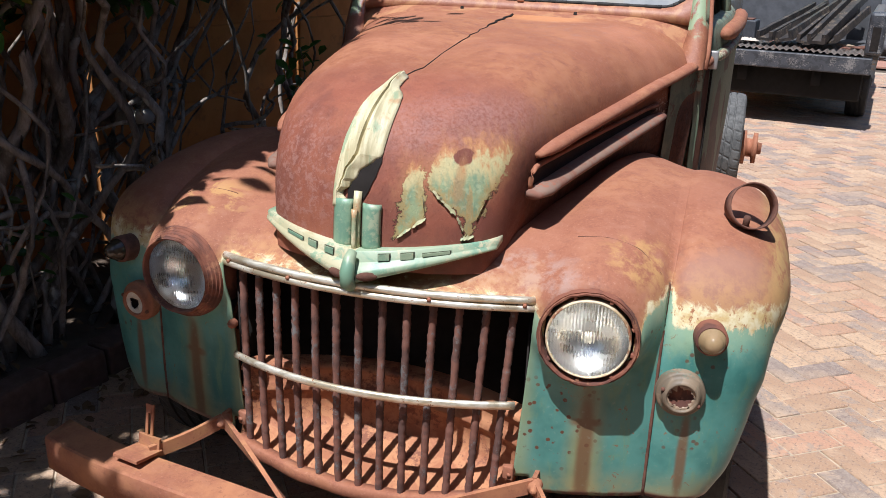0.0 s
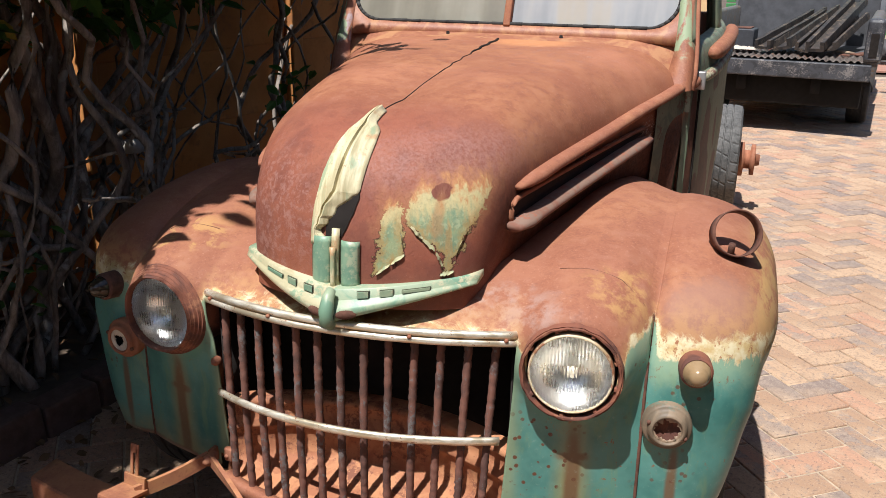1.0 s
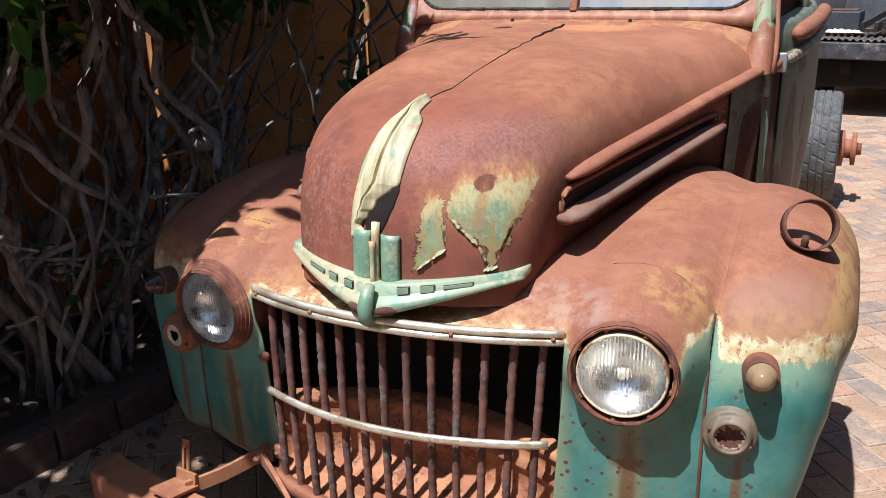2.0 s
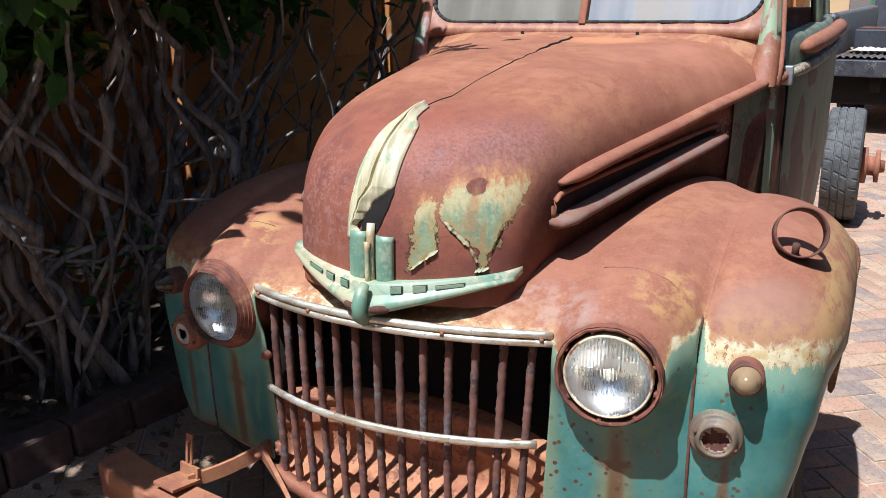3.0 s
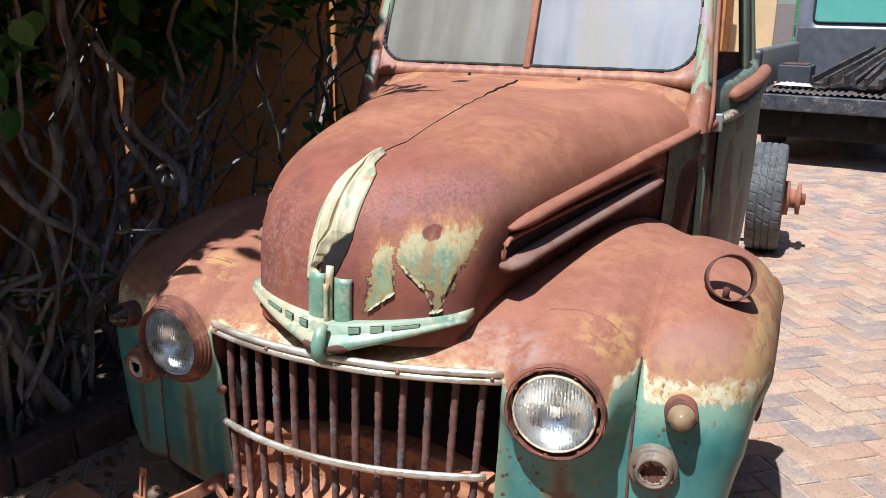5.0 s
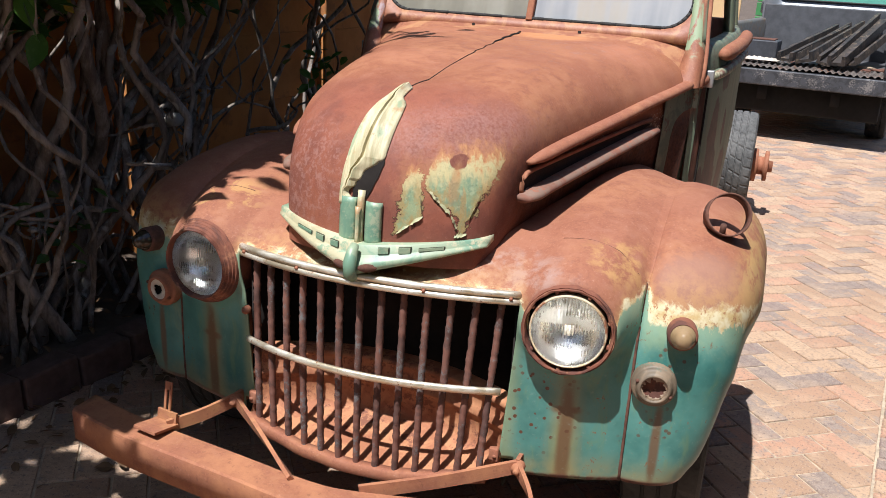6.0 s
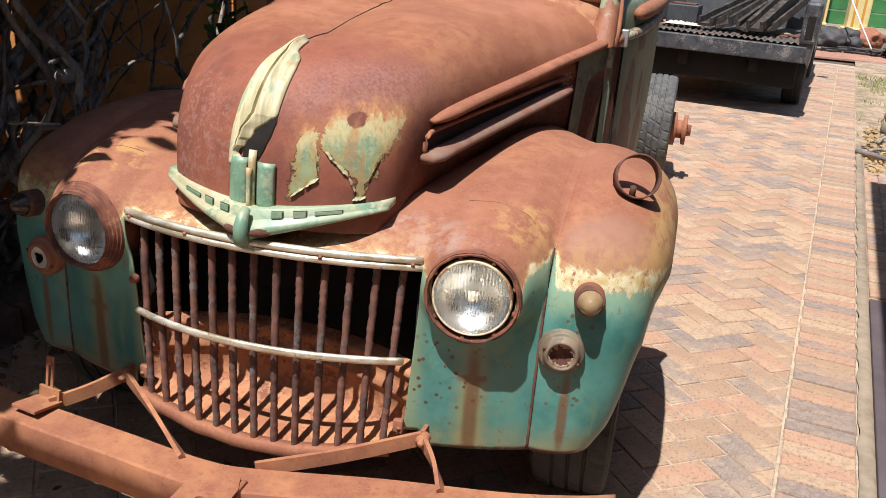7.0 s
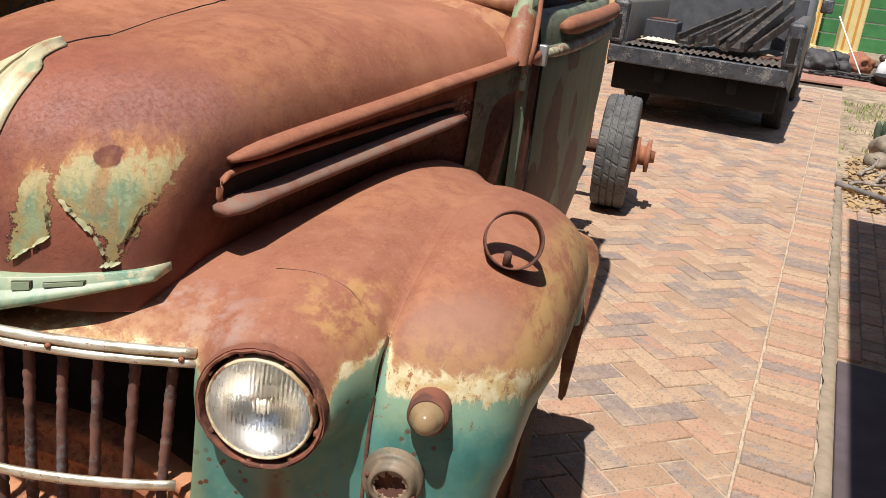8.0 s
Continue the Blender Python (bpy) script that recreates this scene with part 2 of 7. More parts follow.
def panel_material():
    """Nose panel and fenders: rust above, a cream band, teal paint below."""
    n = Nodes("fender_paint", 0.55)
    c, mid, fine = rust_color(n, 0.3)
    x, y, z = n.xyz()
    ax = n.math("ABSOLUTE", x)
    ragged = n.noise(17, 8, 0.72, 0.6)
    tooth = n.noise(60, 6, 0.7, 0.4, (1.0, 1, 0.45))
    # height of the paint's edge changes across the nose and the fender
    rim = n.ramp(ax, 0.60, 0.64, 0.735, 0.757)
    rim = n.math("ADD", rim, n.math("MULTIPLY", n.near((0.605, 0.14, 0.83), (0.03, 0.2, 0.12), 0.9), 0.075))
    rim = n.math("ADD", rim, n.math("MULTIPLY", n.near((-0.605, 0.14, 0.83), (0.03, 0.2, 0.12), 0.9), 0.075))
    rim = n.math("ADD", rim, n.math("MULTIPLY", n.ramp(ax, 0.40, 0.36), 0.07))
    rim = n.math("SUBTRACT", rim, n.math("MULTIPLY", n.ramp(ax, 0.79, 0.87), 0.02))
    lift = n.math("ADD", z, n.math("MULTIPLY", n.math("SUBTRACT", ragged, 0.5), 0.11))
    lift2 = n.math("ADD", z, n.math("MULTIPLY", n.math("SUBTRACT", tooth, 0.5), n.ramp(ax, 0.70, 0.78, 0.06, 0.17)))
    d = n.math("SUBTRACT", lift, rim)
    d2 = n.math("SUBTRACT", n.math("MULTIPLY", n.math("ADD", lift, lift2), 0.5), rim)
    green = n.ramp(d2, 0.006, -0.004)
    cream = n.ramp(n.math("SUBTRACT", d, n.ramp(ax, 0.62, 0.66, 0.012, 0.045)), 0.012, -0.008)
    halo = n.ramp(n.math("SUBTRACT", d, n.ramp(ax, 0.62, 0.66, 0.03, 0.075)), 0.05, -0.02)
    # ochre bleeding through the rust on the shoulders and the outer flank
    ochre = n.math("MULTIPLY", n.ramp(n.noise(20, 8, 0.72, 0.15), 0.44, 0.60), n.math("MAXIMUM", n.near((0.565, 0.17, 0.888), (0.085, 0.09, 0.05), 0.8, mid, 0.5), n.math("MULTIPLY", n.ramp(ax, 0.79, 0.85), n.ramp(n.noise(26, 6, 0.65, 0.2, (1, 0.35, 0.35)), 0.34, 0.60))))
    ochre = n.math("MAXIMUM", ochre, n.math("MULTIPLY", n.near((-0.50, 0.17, 0.905), (0.12, 0.09, 0.06), 0.8, mid, 0.4), n.ramp(n.noise(11, 6, 0.65, 0.6), 0.52, 0.6)))
    c = n.mix(n.math("MULTIPLY", n.ramp(n.noise(7, 5, 0.6), 0.46, 0.62), 0.3), c, (0.35, 0.15, 0.085))
    bloom = n.near((0.735, 0.24, 0.850), (0.10, 0.14, 0.055), 0.7, mid, 0.5)
    c = n.mix(n.math("MULTIPLY", bloom, 0.7), c, (0.285, 0.147, 0.102))
    streak = n.math("MULTIPLY", n.ramp(ax, 0.795, 0.850), n.ramp(n.noise(24, 7, 0.7, 0.3, (1.6, 0.5, 0.4)), 0.42, 0.54))
    c = n.mix(n.math("MULTIPLY", streak, 0.7), c, (0.42, 0.275, 0.105))
    # pale sheen on the lip over the grille, painted as colour
    grey = n.math("MULTIPLY", n.near((0.3, 0.06, 0.86), (0.16, 0.1, 0.05), 0.8, mid, 0.5), n.ramp(n.noise(20, 6, 0.7), 0.42, 0.62))
    c = n.mix(n.math("MULTIPLY", grey, 0.6), c, (0.36, 0.25, 0.21))
    c = n.mix(n.math("MULTIPLY", ochre, 0.6), c, (0.47, 0.275, 0.095))
    c = n.mix(n.math("MULTIPLY", halo, n.ramp(n.noise(40, 5, 0.7), 0.38, 0.56, 0.05, 0.60)), c, (0.44, 0.24, 0.10))
    cr = n.mix(n.ramp(n.noise(24, 5, 0.65), 0.36, 0.6), (0.52, 0.37, 0.16), (0.66, 0.58, 0.37))
    c = n.mix(n.math("MULTIPLY", cream, n.ramp(n.math("ADD", n.math("MULTIPLY", tooth, 0.6), n.math("MULTIPLY", fine, 0.4)), 0.41, 0.47)), c, cr)
    # teal paint, chalky and stained
    cloud, wash = n.noise(6, 4, 0.6), n.noise(26, 5, 0.6, 0.5, (1, 1, 0.35))
    t = n.mix(n.ramp(cloud, 0.36, 0.64), (0.047, 0.168, 0.145), (0.097, 0.265, 0.225))
    t = n.mix(n.math("MULTIPLY", n.ramp(wash, 0.5, 0.68), 0.45), t, (0.17, 0.26, 0.13))
    t = n.mix(n.math("MULTIPLY", n.ramp(z, 0.44, 0.35), n.ramp(n.noise(12, 5), 0.35, 0.6, 0.25, 0.9)), t, (0.24, 0.23, 0.12))
    t = n.mix(n.math("MULTIPLY", n.ramp(n.math("SUBTRACT", d, -0.05), -0.03, 0.05), 0.7), t, (0.30, 0.40, 0.26))
    # inner edges by the grille are faded olive
    t = n.mix(n.math("MULTIPLY", n.ramp(ax, 0.385, 0.352), 0.55), t, (0.30, 0.33, 0.17))
    # run-off stains below the lamps
    for sx in (1, -1):
        a = n.near((0.487 * sx, 0.07, 0.44), (0.017, 0.2, 0.19), 0.9, wash, 0.35)
        b = n.near((0.484 * sx, 0.07, 0.535), (0.032, 0.2, 0.012), 0.8, mid, 0.5)
        e = n.near((0.692 * sx, 0.12, 0.46), (0.011, 0.2, 0.115), 0.8, wash, 0.35)
        halo2 = n.near((0.487 * sx, 0.07, 0.43), (0.034, 0.2, 0.2), 1.2, wash, 0.5)
        t = n.mix(n.math("MULTIPLY", halo2, 0.55), t, (0.33, 0.25, 0.09))
        t = n.mix(n.math("MULTIPLY", n.math("MAXIMUM", n.math("MAXIMUM", a, b), e), 0.85), t, (0.15, 0.075, 0.035))
    # pin holes of rust
    v = n.t.nodes.new("ShaderNodeTexVoronoi")
    v.inputs["Scale"].default_value = 46
    n.t.links.new(n.co, v.inputs["Vector"])
    spot = n.math("MULTIPLY", n.ramp(n.math("ADD", v.outputs["Distance"], n.math("MULTIPLY", fine, 0.2)), 0.36, 0.28), n.ramp(n.noise(13, 3), 0.42, 0.48))
    spot = n.math("MULTIPLY", spot, n.math("MAXIMUM", n.near((0.42, 0.06, 0.53), (0.10, 0.2, 0.12), 0.7), n.math("MULTIPLY", n.ramp(n.noise(5, 2), 0.55, 0.65), 0.8)))
    t = n.mix(spot, t, (0.115, 0.046, 0.024))
    chip = n.math("MULTIPLY", n.ramp(n.noise(48, 7, 0.75, 0.5), 0.615, 0.635), n.ramp(n.noise(6, 3), 0.48, 0.6))
    t = n.mix(n.math("MULTIPLY", chip, 0.85), t, (0.23, 0.10, 0.045))
    t = n.mix(n.math("MULTIPLY", n.ramp(n.noise(90, 5, 0.7), 0.58, 0.7), 0.25), t, (0.28, 0.36, 0.30))
    c = n.mix(green, c, t)
    c = n.mix(n.math("MULTIPLY", n.ramp(z, 0.362, 0.348), n.ramp(mid, 0.35, 0.55)), c, RUST_DARK)
    h = n.math("ADD", n.math("MULTIPLY", n.math("ADD", mid, fine), n.math("SUBTRACT", 0.45, n.math("MULTIPLY", green, 0.40))), n.math("MULTIPLY", n.math("ADD", green, cream), 0.25))
    n.bump(h, 0.65, 0.0022)
    return n.done(c, n.mix(green, (0.78, 0.78, 0.78), n.mix(cloud, (0.30, 0.30, 0.30), (0.5, 0.5, 0.5))))


def cab_material():
    """Olive paint on the cab's flank, worn through to dark rust in tall ragged patches."""
    n = Nodes("cab_paint", 0.55)
    c, mid, fine = rust_color(n, 0.3)
    x, y, z = n.xyz()
    ax = n.math("ABSOLUTE", x)
    rag = n.noise(9, 7, 0.62, 0.3, (1, 0.55, 0.8))
    tooth = n.noise(30, 6, 0.7, 0.3, (1, 0.5, 0.5))
    g = n.mix(n.ramp(n.noise(3.5, 5, 0.6, 0, (1, 1, 0.5)), 0.36, 0.64), (0.115, 0.150, 0.100), (0.215, 0.235, 0.150))
    g = n.mix(n.math("MULTIPLY", n.ramp(n.noise(14, 6, 0.7, 0.2, (1, 1, 0.2)), 0.5, 0.66), 0.5), g, (0.15, 0.11, 0.065))
    g = n.mix(n.math("MULTIPLY", n.ramp(fine, 0.58, 0.7), 0.3), g, (0.28, 0.28, 0.20))
    c = n.mix(n.math("MULTIPLY", n.ramp(n.noise(12, 6, 0.65, 0.5), 0.48, 0.6), 0.6), c, (0.43, 0.22, 0.10))
    side = n.math("MULTIPLY", n.ramp(ax, 0.588, 0.602), n.math("MAXIMUM", n.ramp(y, 1.30, 1.32), n.ramp(z, 1.12, 1.05)))
    bare = n.mix(n.ramp(tooth, 0.4, 0.6), (0.062, 0.028, 0.021), (0.115, 0.044, 0.030))
    c = n.mix(n.math("MULTIPLY", side, 0.9), c, bare)
    wob = n.math("ADD", n.math("MULTIPLY", rag, 0.7), n.math("MULTIPLY", tooth, 0.3))
    m = None
    for at, size in (((0.65, 1.60, 0.93), (0.3, 0.085, 0.17)), ((0.65, 1.62, 0.76), (0.3, 0.17, 0.16)), ((0.65, 2.02, 0.74), (0.3, 0.13, 0.13)), ((0.65, 1.90, 0.95), (0.3, 0.05, 0.07)), ((0.66, 1.76, 1.16), (0.3, 0.10, 0.045)), ((0.65, 1.45, 0.82), (0.3, 0.05, 0.06)), ((0.65, 1.36, 0.97), (0.3, 0.03, 0.25)), ((0.65, 1.85, 0.55), (0.3, 0.5, 0.10))):
        p = n.near(at, size, 0.16, wob, 0.9)
        m = p if m is None else n.math("MAXIMUM", m, p)
    c = n.mix(n.math("MULTIPLY", side, n.math("SUBTRACT", 1.0, m)), c, g)
    n.bump(n.math("ADD", n.math("ADD", mid, fine), n.math("MULTIPLY", m, -0.6)), 0.35, 0.002)
    return n.done(c)


def pillar_material():
    """The screen pillars: rust, faded lilac primer and pale green in long streaks."""
    n = Nodes("pillar_paint", 0.6)
    c, mid, fine = rust_color(n, 0.5)
    long = n.noise(16, 6, 0.62, 0.3, (1, 1, 0.22))
    x, y, z = n.xyz()
    foot = n.ramp(n.math("ADD", z, n.math("MULTIPLY", n.math("SUBTRACT", mid, 0.5), 0.12)), 1.262, 1.285)
    c = n.mix(n.math("MULTIPLY", n.ramp(long, 0.50, 0.58), foot), c, (0.34, 0.25, 0.25))
    c = n.mix(n.math("MULTIPLY", n.ramp(n.noise(11, 6, 0.62, 0.4, (1, 1, 0.3)), 0.44, 0.50), foot), c, (0.27, 0.335, 0.20))
    c = n.mix(n.math("MULTIPLY", n.ramp(n.noise(48, 6, 0.7), 0.56, 0.66), 0.6), c, (0.26, 0.10, 0.06))
    n.bump(n.math("ADD", long, fine), 0.35, 0.002)
    return n.done(c)


hood_mat, body_paint, cab_mat, pillar_mat = hood_material(), panel_material(), cab_material(), pillar_material()
moulding_mat = rust("moulding_rust", 0.3)


def trim_paint(name, a, b, worn, rough=0.45):
    """Old painted trim: two tones, rubbed through to a third."""
    n = Nodes(name, rough)
    big, fine = n.noise(14, 6, 0.65, 0.5), n.noise(70, 6, 0.7)
    c = n.mix(n.ramp(big, 0.42, 0.56), a, b)
    c = n.mix(n.ramp(n.math("ADD", n.math("MULTIPLY", n.noise(9, 4), 0.5), n.math("MULTIPLY", fine, 0.5)), 0.53, 0.60), c, worn)
    n.bump(fine, 0.25, 0.0015)
    return n.done(c)


emblem_mat = trim_paint("emblem_paint", (0.16, 0.275, 0.185), (0.29, 0.35, 0.23), (0.44, 0.40, 0.26))
plate_mat = trim_paint("plate_paint", (0.15, 0.265, 0.18), (0.21, 0.32, 0.21), (0.32, 0.36, 0.24))


def strip_material():
    n = Nodes("strip_paint", 0.45)
    long, fine = n.noise(60, 5, 0.6, 0.2, (1, 0.2, 0.12)), n.noise(110, 6, 0.7)
    c = n.mix(n.ramp(long, 0.38, 0.58), (0.40, 0.34, 0.19), (0.60, 0.53, 0.33))
    c = n.mix(n.math("MULTIPLY", n.ramp(n.noise(34, 5, 0.65, 0.3, (1, 0.3, 0.25)), 0.52, 0.62), 0.8), c, (0.26, 0.33, 0.20))
    c = n.mix(n.math("MULTIPLY", n.ramp(n.noise(16, 5, 0.65), 0.55, 0.66), 0.7), c, (0.46, 0.24, 0.11))
    c = n.mix(n.math("MULTIPLY", n.ramp(fine, 0.60, 0.68), 0.6), c, (0.22, 0.11, 0.06))
    n.bump(n.math("ADD", fine, long), 0.35, 0.0015)
    return n.done(c)


strip_mat = strip_material()
bar_mat = trim_paint("bar_rust", (0.090, 0.044, 0.034), (0.165, 0.070, 0.048), (0.135, 0.125, 0.120), 0.85)
rim_rust = trim_paint("rim_rust", (0.10, 0.038, 0.026), (0.20, 0.070, 0.040), (0.28, 0.12, 0.065), 0.85)
pan_mat = trim_paint("pan_rust", (0.32, 0.125, 0.06), (0.42, 0.19, 0.09), (0.20, 0.075, 0.042), 0.8)


def bright_material():
    n = Nodes("worn_brightwork", 0.3, 0.9)
    s = n.noise(40, 6, 0.65, 0.3, (0.3, 1, 1))
    c = n.mix(n.ramp(s, 0.4, 0.62), (0.58, 0.49, 0.34), (0.76, 0.71, 0.60))
    spots = n.ramp(n.noise(90, 5, 0.7), 0.60, 0.66)
    c = n.mix(spots, c, (0.25, 0.13, 0.07))
    n.bump(n.noise(160, 3), 0.1, 0.001)
    return n.done(c, n.ramp(s, 0.35, 0.65, 0.32, 0.55), n.math("SUBTRACT", 0.7, n.math("MULTIPLY", spots, 0.65)))


chrome = bright_material()


def reflector_material():
    n = Nodes("lamp_reflector", 0.25, 1.0)
    f = n.noise(18, 4)
    return n.done(n.mix(f, (0.78, 0.77, 0.74), (0.92, 0.91, 0.89)), n.ramp(f, 0.3, 0.7, 0.20, 0.34))


reflector = reflector_material()


def lens_material():
    """Clear fluted lamp glass."""
    n = Nodes("fluted_glass", 0.03)
    n.bsdf.inputs["Transmission Weight"].default_value = 1.0
    n.bsdf.inputs["IOR"].default_value = 1.30
    w = n.t.nodes.new("ShaderNodeTexWave")
    w.wave_type, w.bands_direction = "BANDS", "X"
    w.inputs["Scale"].default_value = 46
    w.inputs["Distortion"].default_value = 0.5
    n.t.links.new(n.co, w.inputs["Vector"])
    n.bump(w.outputs["Fac"], 0.4, 0.002)
    return n.done((0.93, 0.95, 0.96))


lens_mat = lens_material()
amber = Nodes("parking_lens", 0.12)
amber.bsdf.inputs["Transmission Weight"].default_value = 0.2
dark_lens = plain("dark_lens", (0.05, 0.035, 0.022), 0.15, 0, 0.4)
amber_mat = amber.done(amber.mix(amber.noise(40), (0.27, 0.17, 0.085), (0.44, 0.31, 0.17)))


def screen_material(name, dust, tint_a, tint_b, tint_c):
    """A windscreen pane, clear glass under a streaked film of dust."""
    n = Nodes(name, 0.3)
    runs = n.noise(7, 4, 0.55, 0.1, (1, 0.3, 0.05))
    blot = n.noise(5, 5, 0.6)
    c = n.mix(n.ramp(runs, 0.36, 0.62), tint_a, tint_b)
    c = n.mix(n.ramp(n.math("ADD", n.math("MULTIPLY", runs, 0.85), n.math("MULTIPLY", blot, 0.15)), 0.50, 0.66), c, tint_c)
    clear = n.t.nodes.new("ShaderNodeBsdfTransparent")
    mixer = n.t.nodes.new("ShaderNodeMixShader")
    n.put(mixer.inputs[0], n.ramp(n.math("ADD", n.math("MULTIPLY", blot, 0.5), n.math("MULTIPLY", runs, 0.5)), 0.3, 0.7, dust - 0.12, dust + 0.12))
    n.t.links.new(clear.outputs[0], mixer.inputs[1])
    n.t.links.new(n.bsdf.outputs[0], mixer.inputs[2])
    n.t.links.new(mixer.outputs[0], n.t.nodes["Material Output"].inputs["Surface"])
    return n.done(c)


screen_grey = screen_material("dusty_pane", 0.78, (0.20, 0.185, 0.145), (0.24, 0.22, 0.17), (0.27, 0.255, 0.205))
screen_white = screen_material("chalky_pane", 0.86, (0.245, 0.252, 0.262), (0.315, 0.312, 0.305), (0.31, 0.275, 0.225))
rubber = plain("perished_rubber", (0.03, 0.028, 0.026), 0.8, 0, 0.4, 80, 0.5)


def tyre_material():
    n = Nodes("tyre_rubber", 0.75)
    f = n.ramp(n.math("ADD", n.math("MULTIPLY", n.noise(60, 6), 0.5), n.math("MULTIPLY", n.noise(7), 0.5)), 0.35, 0.65)
    n.bump(n.noise(180), 0.2)
    return n.done(n.mix(f, (0.050, 0.049, 0.047), (0.120, 0.115, 0.108)))


tyre_mat = tyre_material()


def brick_material():
    n = Nodes("clay_paver", 0.88)
    r = n.math("FRACT", n.math("ADD", n.rand(), n.island()))
    r2, r3 = n.math("FRACT", n.math("MULTIPLY", r, 7.31)), n.math("FRACT", n.math("MULTIPLY", r, 13.7))
    blot, mott, fine = n.noise(11, 6, 0.65, 0.3), n.noise(38, 8, 0.75, 0.4), n.noise(170, 4, 0.7)
    c = n.mix(n.ramp(r, 0.05, 0.95), (0.37, 0.23, 0.145), (0.48, 0.325, 0.21))
    c = n.mix(n.math("MULTIPLY", n.ramp(r2, 0.66, 0.80), 0.75), c, (0.46, 0.245, 0.16))
    c = n.mix(n.math("MULTIPLY", n.ramp(mott, 0.46, 0.60), 0.6), c, (0.31, 0.21, 0.15))
    # kiln-grey bricks, grey over part of their face
    grey = n.ramp(n.math("ADD", r3, n.math("ADD", n.math("MULTIPLY", n.math("SUBTRACT", blot, 0.5), 1.3), n.math("MULTIPLY", n.math("SUBTRACT", mott, 0.5), 0.9))), 0.60, 0.80)
    c = n.mix(n.math("MULTIPLY", grey, 0.82), c, n.mix(n.ramp(mott, 0.4, 0.6), (0.17, 0.135, 0.125), (0.29, 0.235, 0.205)))
    # sandy dust, dark specks and pale chips
    c = n.mix(n.math("MULTIPLY", n.ramp(n.noise(1.9, 7, 0.7), 0.46, 0.66), 0.5), c, (0.50, 0.345, 0.225))
    c = n.mix(n.math("MULTIPLY", n.ramp(n.noise(1.3, 8, 0.75, 0.4), 0.50, 0.66), 0.5), c, (0.24, 0.165, 0.125))
    c = n.mix(n.math("MULTIPLY", n.ramp(n.noise(4.5, 8, 0.75, 0.6), 0.53, 0.62), 0.5), c, (0.52, 0.37, 0.25))
    c = n.mix(n.math("MULTIPLY", n.ramp(n.noise(75, 6, 0.75), 0.54, 0.62), 0.75), c, (0.15, 0.105, 0.088))
    c = n.mix(n.math("MULTIPLY", n.ramp(fine, 0.56, 0.68), 0.4), c, (0.66, 0.54, 0.42))
    n.bump(n.math("ADD", n.math("ADD", blot, mott), fine), 0.8, 0.003)
    return n.done(c)


brick_mat = brick_material()
mortar = plain("sandy_joint", (0.44, 0.35, 0.25), 0.95, 0, 0.35, 50, 0.5)
soil = plain("dry_soil", (0.12, 0.085, 0.06), 0.95, 0, 0.5, 14, 0.6)
litter_mat = plain("leaf_litter", (0.17, 0.095, 0.045), 0.9, 0, 0.6, 9)
concrete = plain("pale_concrete", (0.29, 0.225, 0.16), 0.92, 0, 0.35, 16, 0.4)


def wall_material():
    n = Nodes("orange_limewash", 0.9)
    big, fine = n.noise(2.2, 6, 0.65), n.noise(45, 5)
    c = n.mix(n.ramp(big, 0.35, 0.65), (0.42, 0.165, 0.045), (0.56, 0.24, 0.07))
    c = n.mix(n.math("MULTIPLY", n.ramp(n.noise(7, 6, 0.7), 0.54, 0.66), 0.6), c, (0.28, 0.12, 0.05))
    n.bump(n.math("ADD", fine, big), 0.3, 0.003)
    return n.done(c)


wall_orange = wall_material()


def bark_material():
    n = Nodes("grey_bark", 0.9)
    s = n.noise(22, 6, 0.7, 0.4, (1, 1, 0.3))
    c = n.mix(n.ramp(s, 0.36, 0.64), (0.15, 0.118, 0.095), (0.37, 0.315, 0.265))
    c = n.mix(n.ramp(n.noise(9, 4), 0.6, 0.68), c, (0.45, 0.42, 0.38))
    n.bump(s, 0.6, 0.004)
    return n.done(c)


bark = bark_material()
cut_wood = plain("cut_branch", (0.42, 0.38, 0.33), 0.85, 0, 0.3, 30, 0.4)


def leaf_material():
    n = Nodes("creeper_leaf", 0.42)
    i = n.island()
    c = n.mix(n.ramp(i, 0.0, 1.0), (0.030, 0.090, 0.018), (0.075, 0.175, 0.030))
    c = n.mix(n.ramp(i, 0.955, 0.975), c, (0.32, 0.22, 0.03))
    c = n.mix(n.math("MULTIPLY", n.ramp(n.noise(60, 3), 0.5, 0.65), 0.35), c, (0.10, 0.20, 0.05))
    n.bsdf.inputs["Subsurface Weight"].default_value = 0.0
    glow = n.t.nodes.new("ShaderNodeBsdfTranslucent")
    mixer = n.t.nodes.new("ShaderNodeMixShader")
    mixer.inputs[0].default_value = 0.28
    n.put(glow.inputs[0], n.mix(0.5, c, (0.16, 0.32, 0.02)))
    n.t.links.new(n.bsdf.outputs[0], mixer.inputs[1])
    n.t.links.new(glow.outputs[0], mixer.inputs[2])
    n.t.links.new(mixer.outputs[0], n.t.nodes["Material Output"].inputs["Surface"])
    return n.done(c)


leaf_mat = leaf_material()


# ---- building helpers ----
def mesh_from(bm, name, mat, smooth=True):
    me = bpy.data.meshes.new(name)
    bm.to_mesh(me)
    bm.free()
    me.materials.append(mat)
    if smooth:
        me.shade_smooth()
    return me


def part(name, bm, mat, parent, label="", smooth=True, m=None):
    """One mesh object under a thing or a part."""
    ob = new(name, mesh_from(bm, name, mat, smooth))
    ob.parent = parent
    if m is not None:
        ob.matrix_basis = m
    return tagged(ob, label)


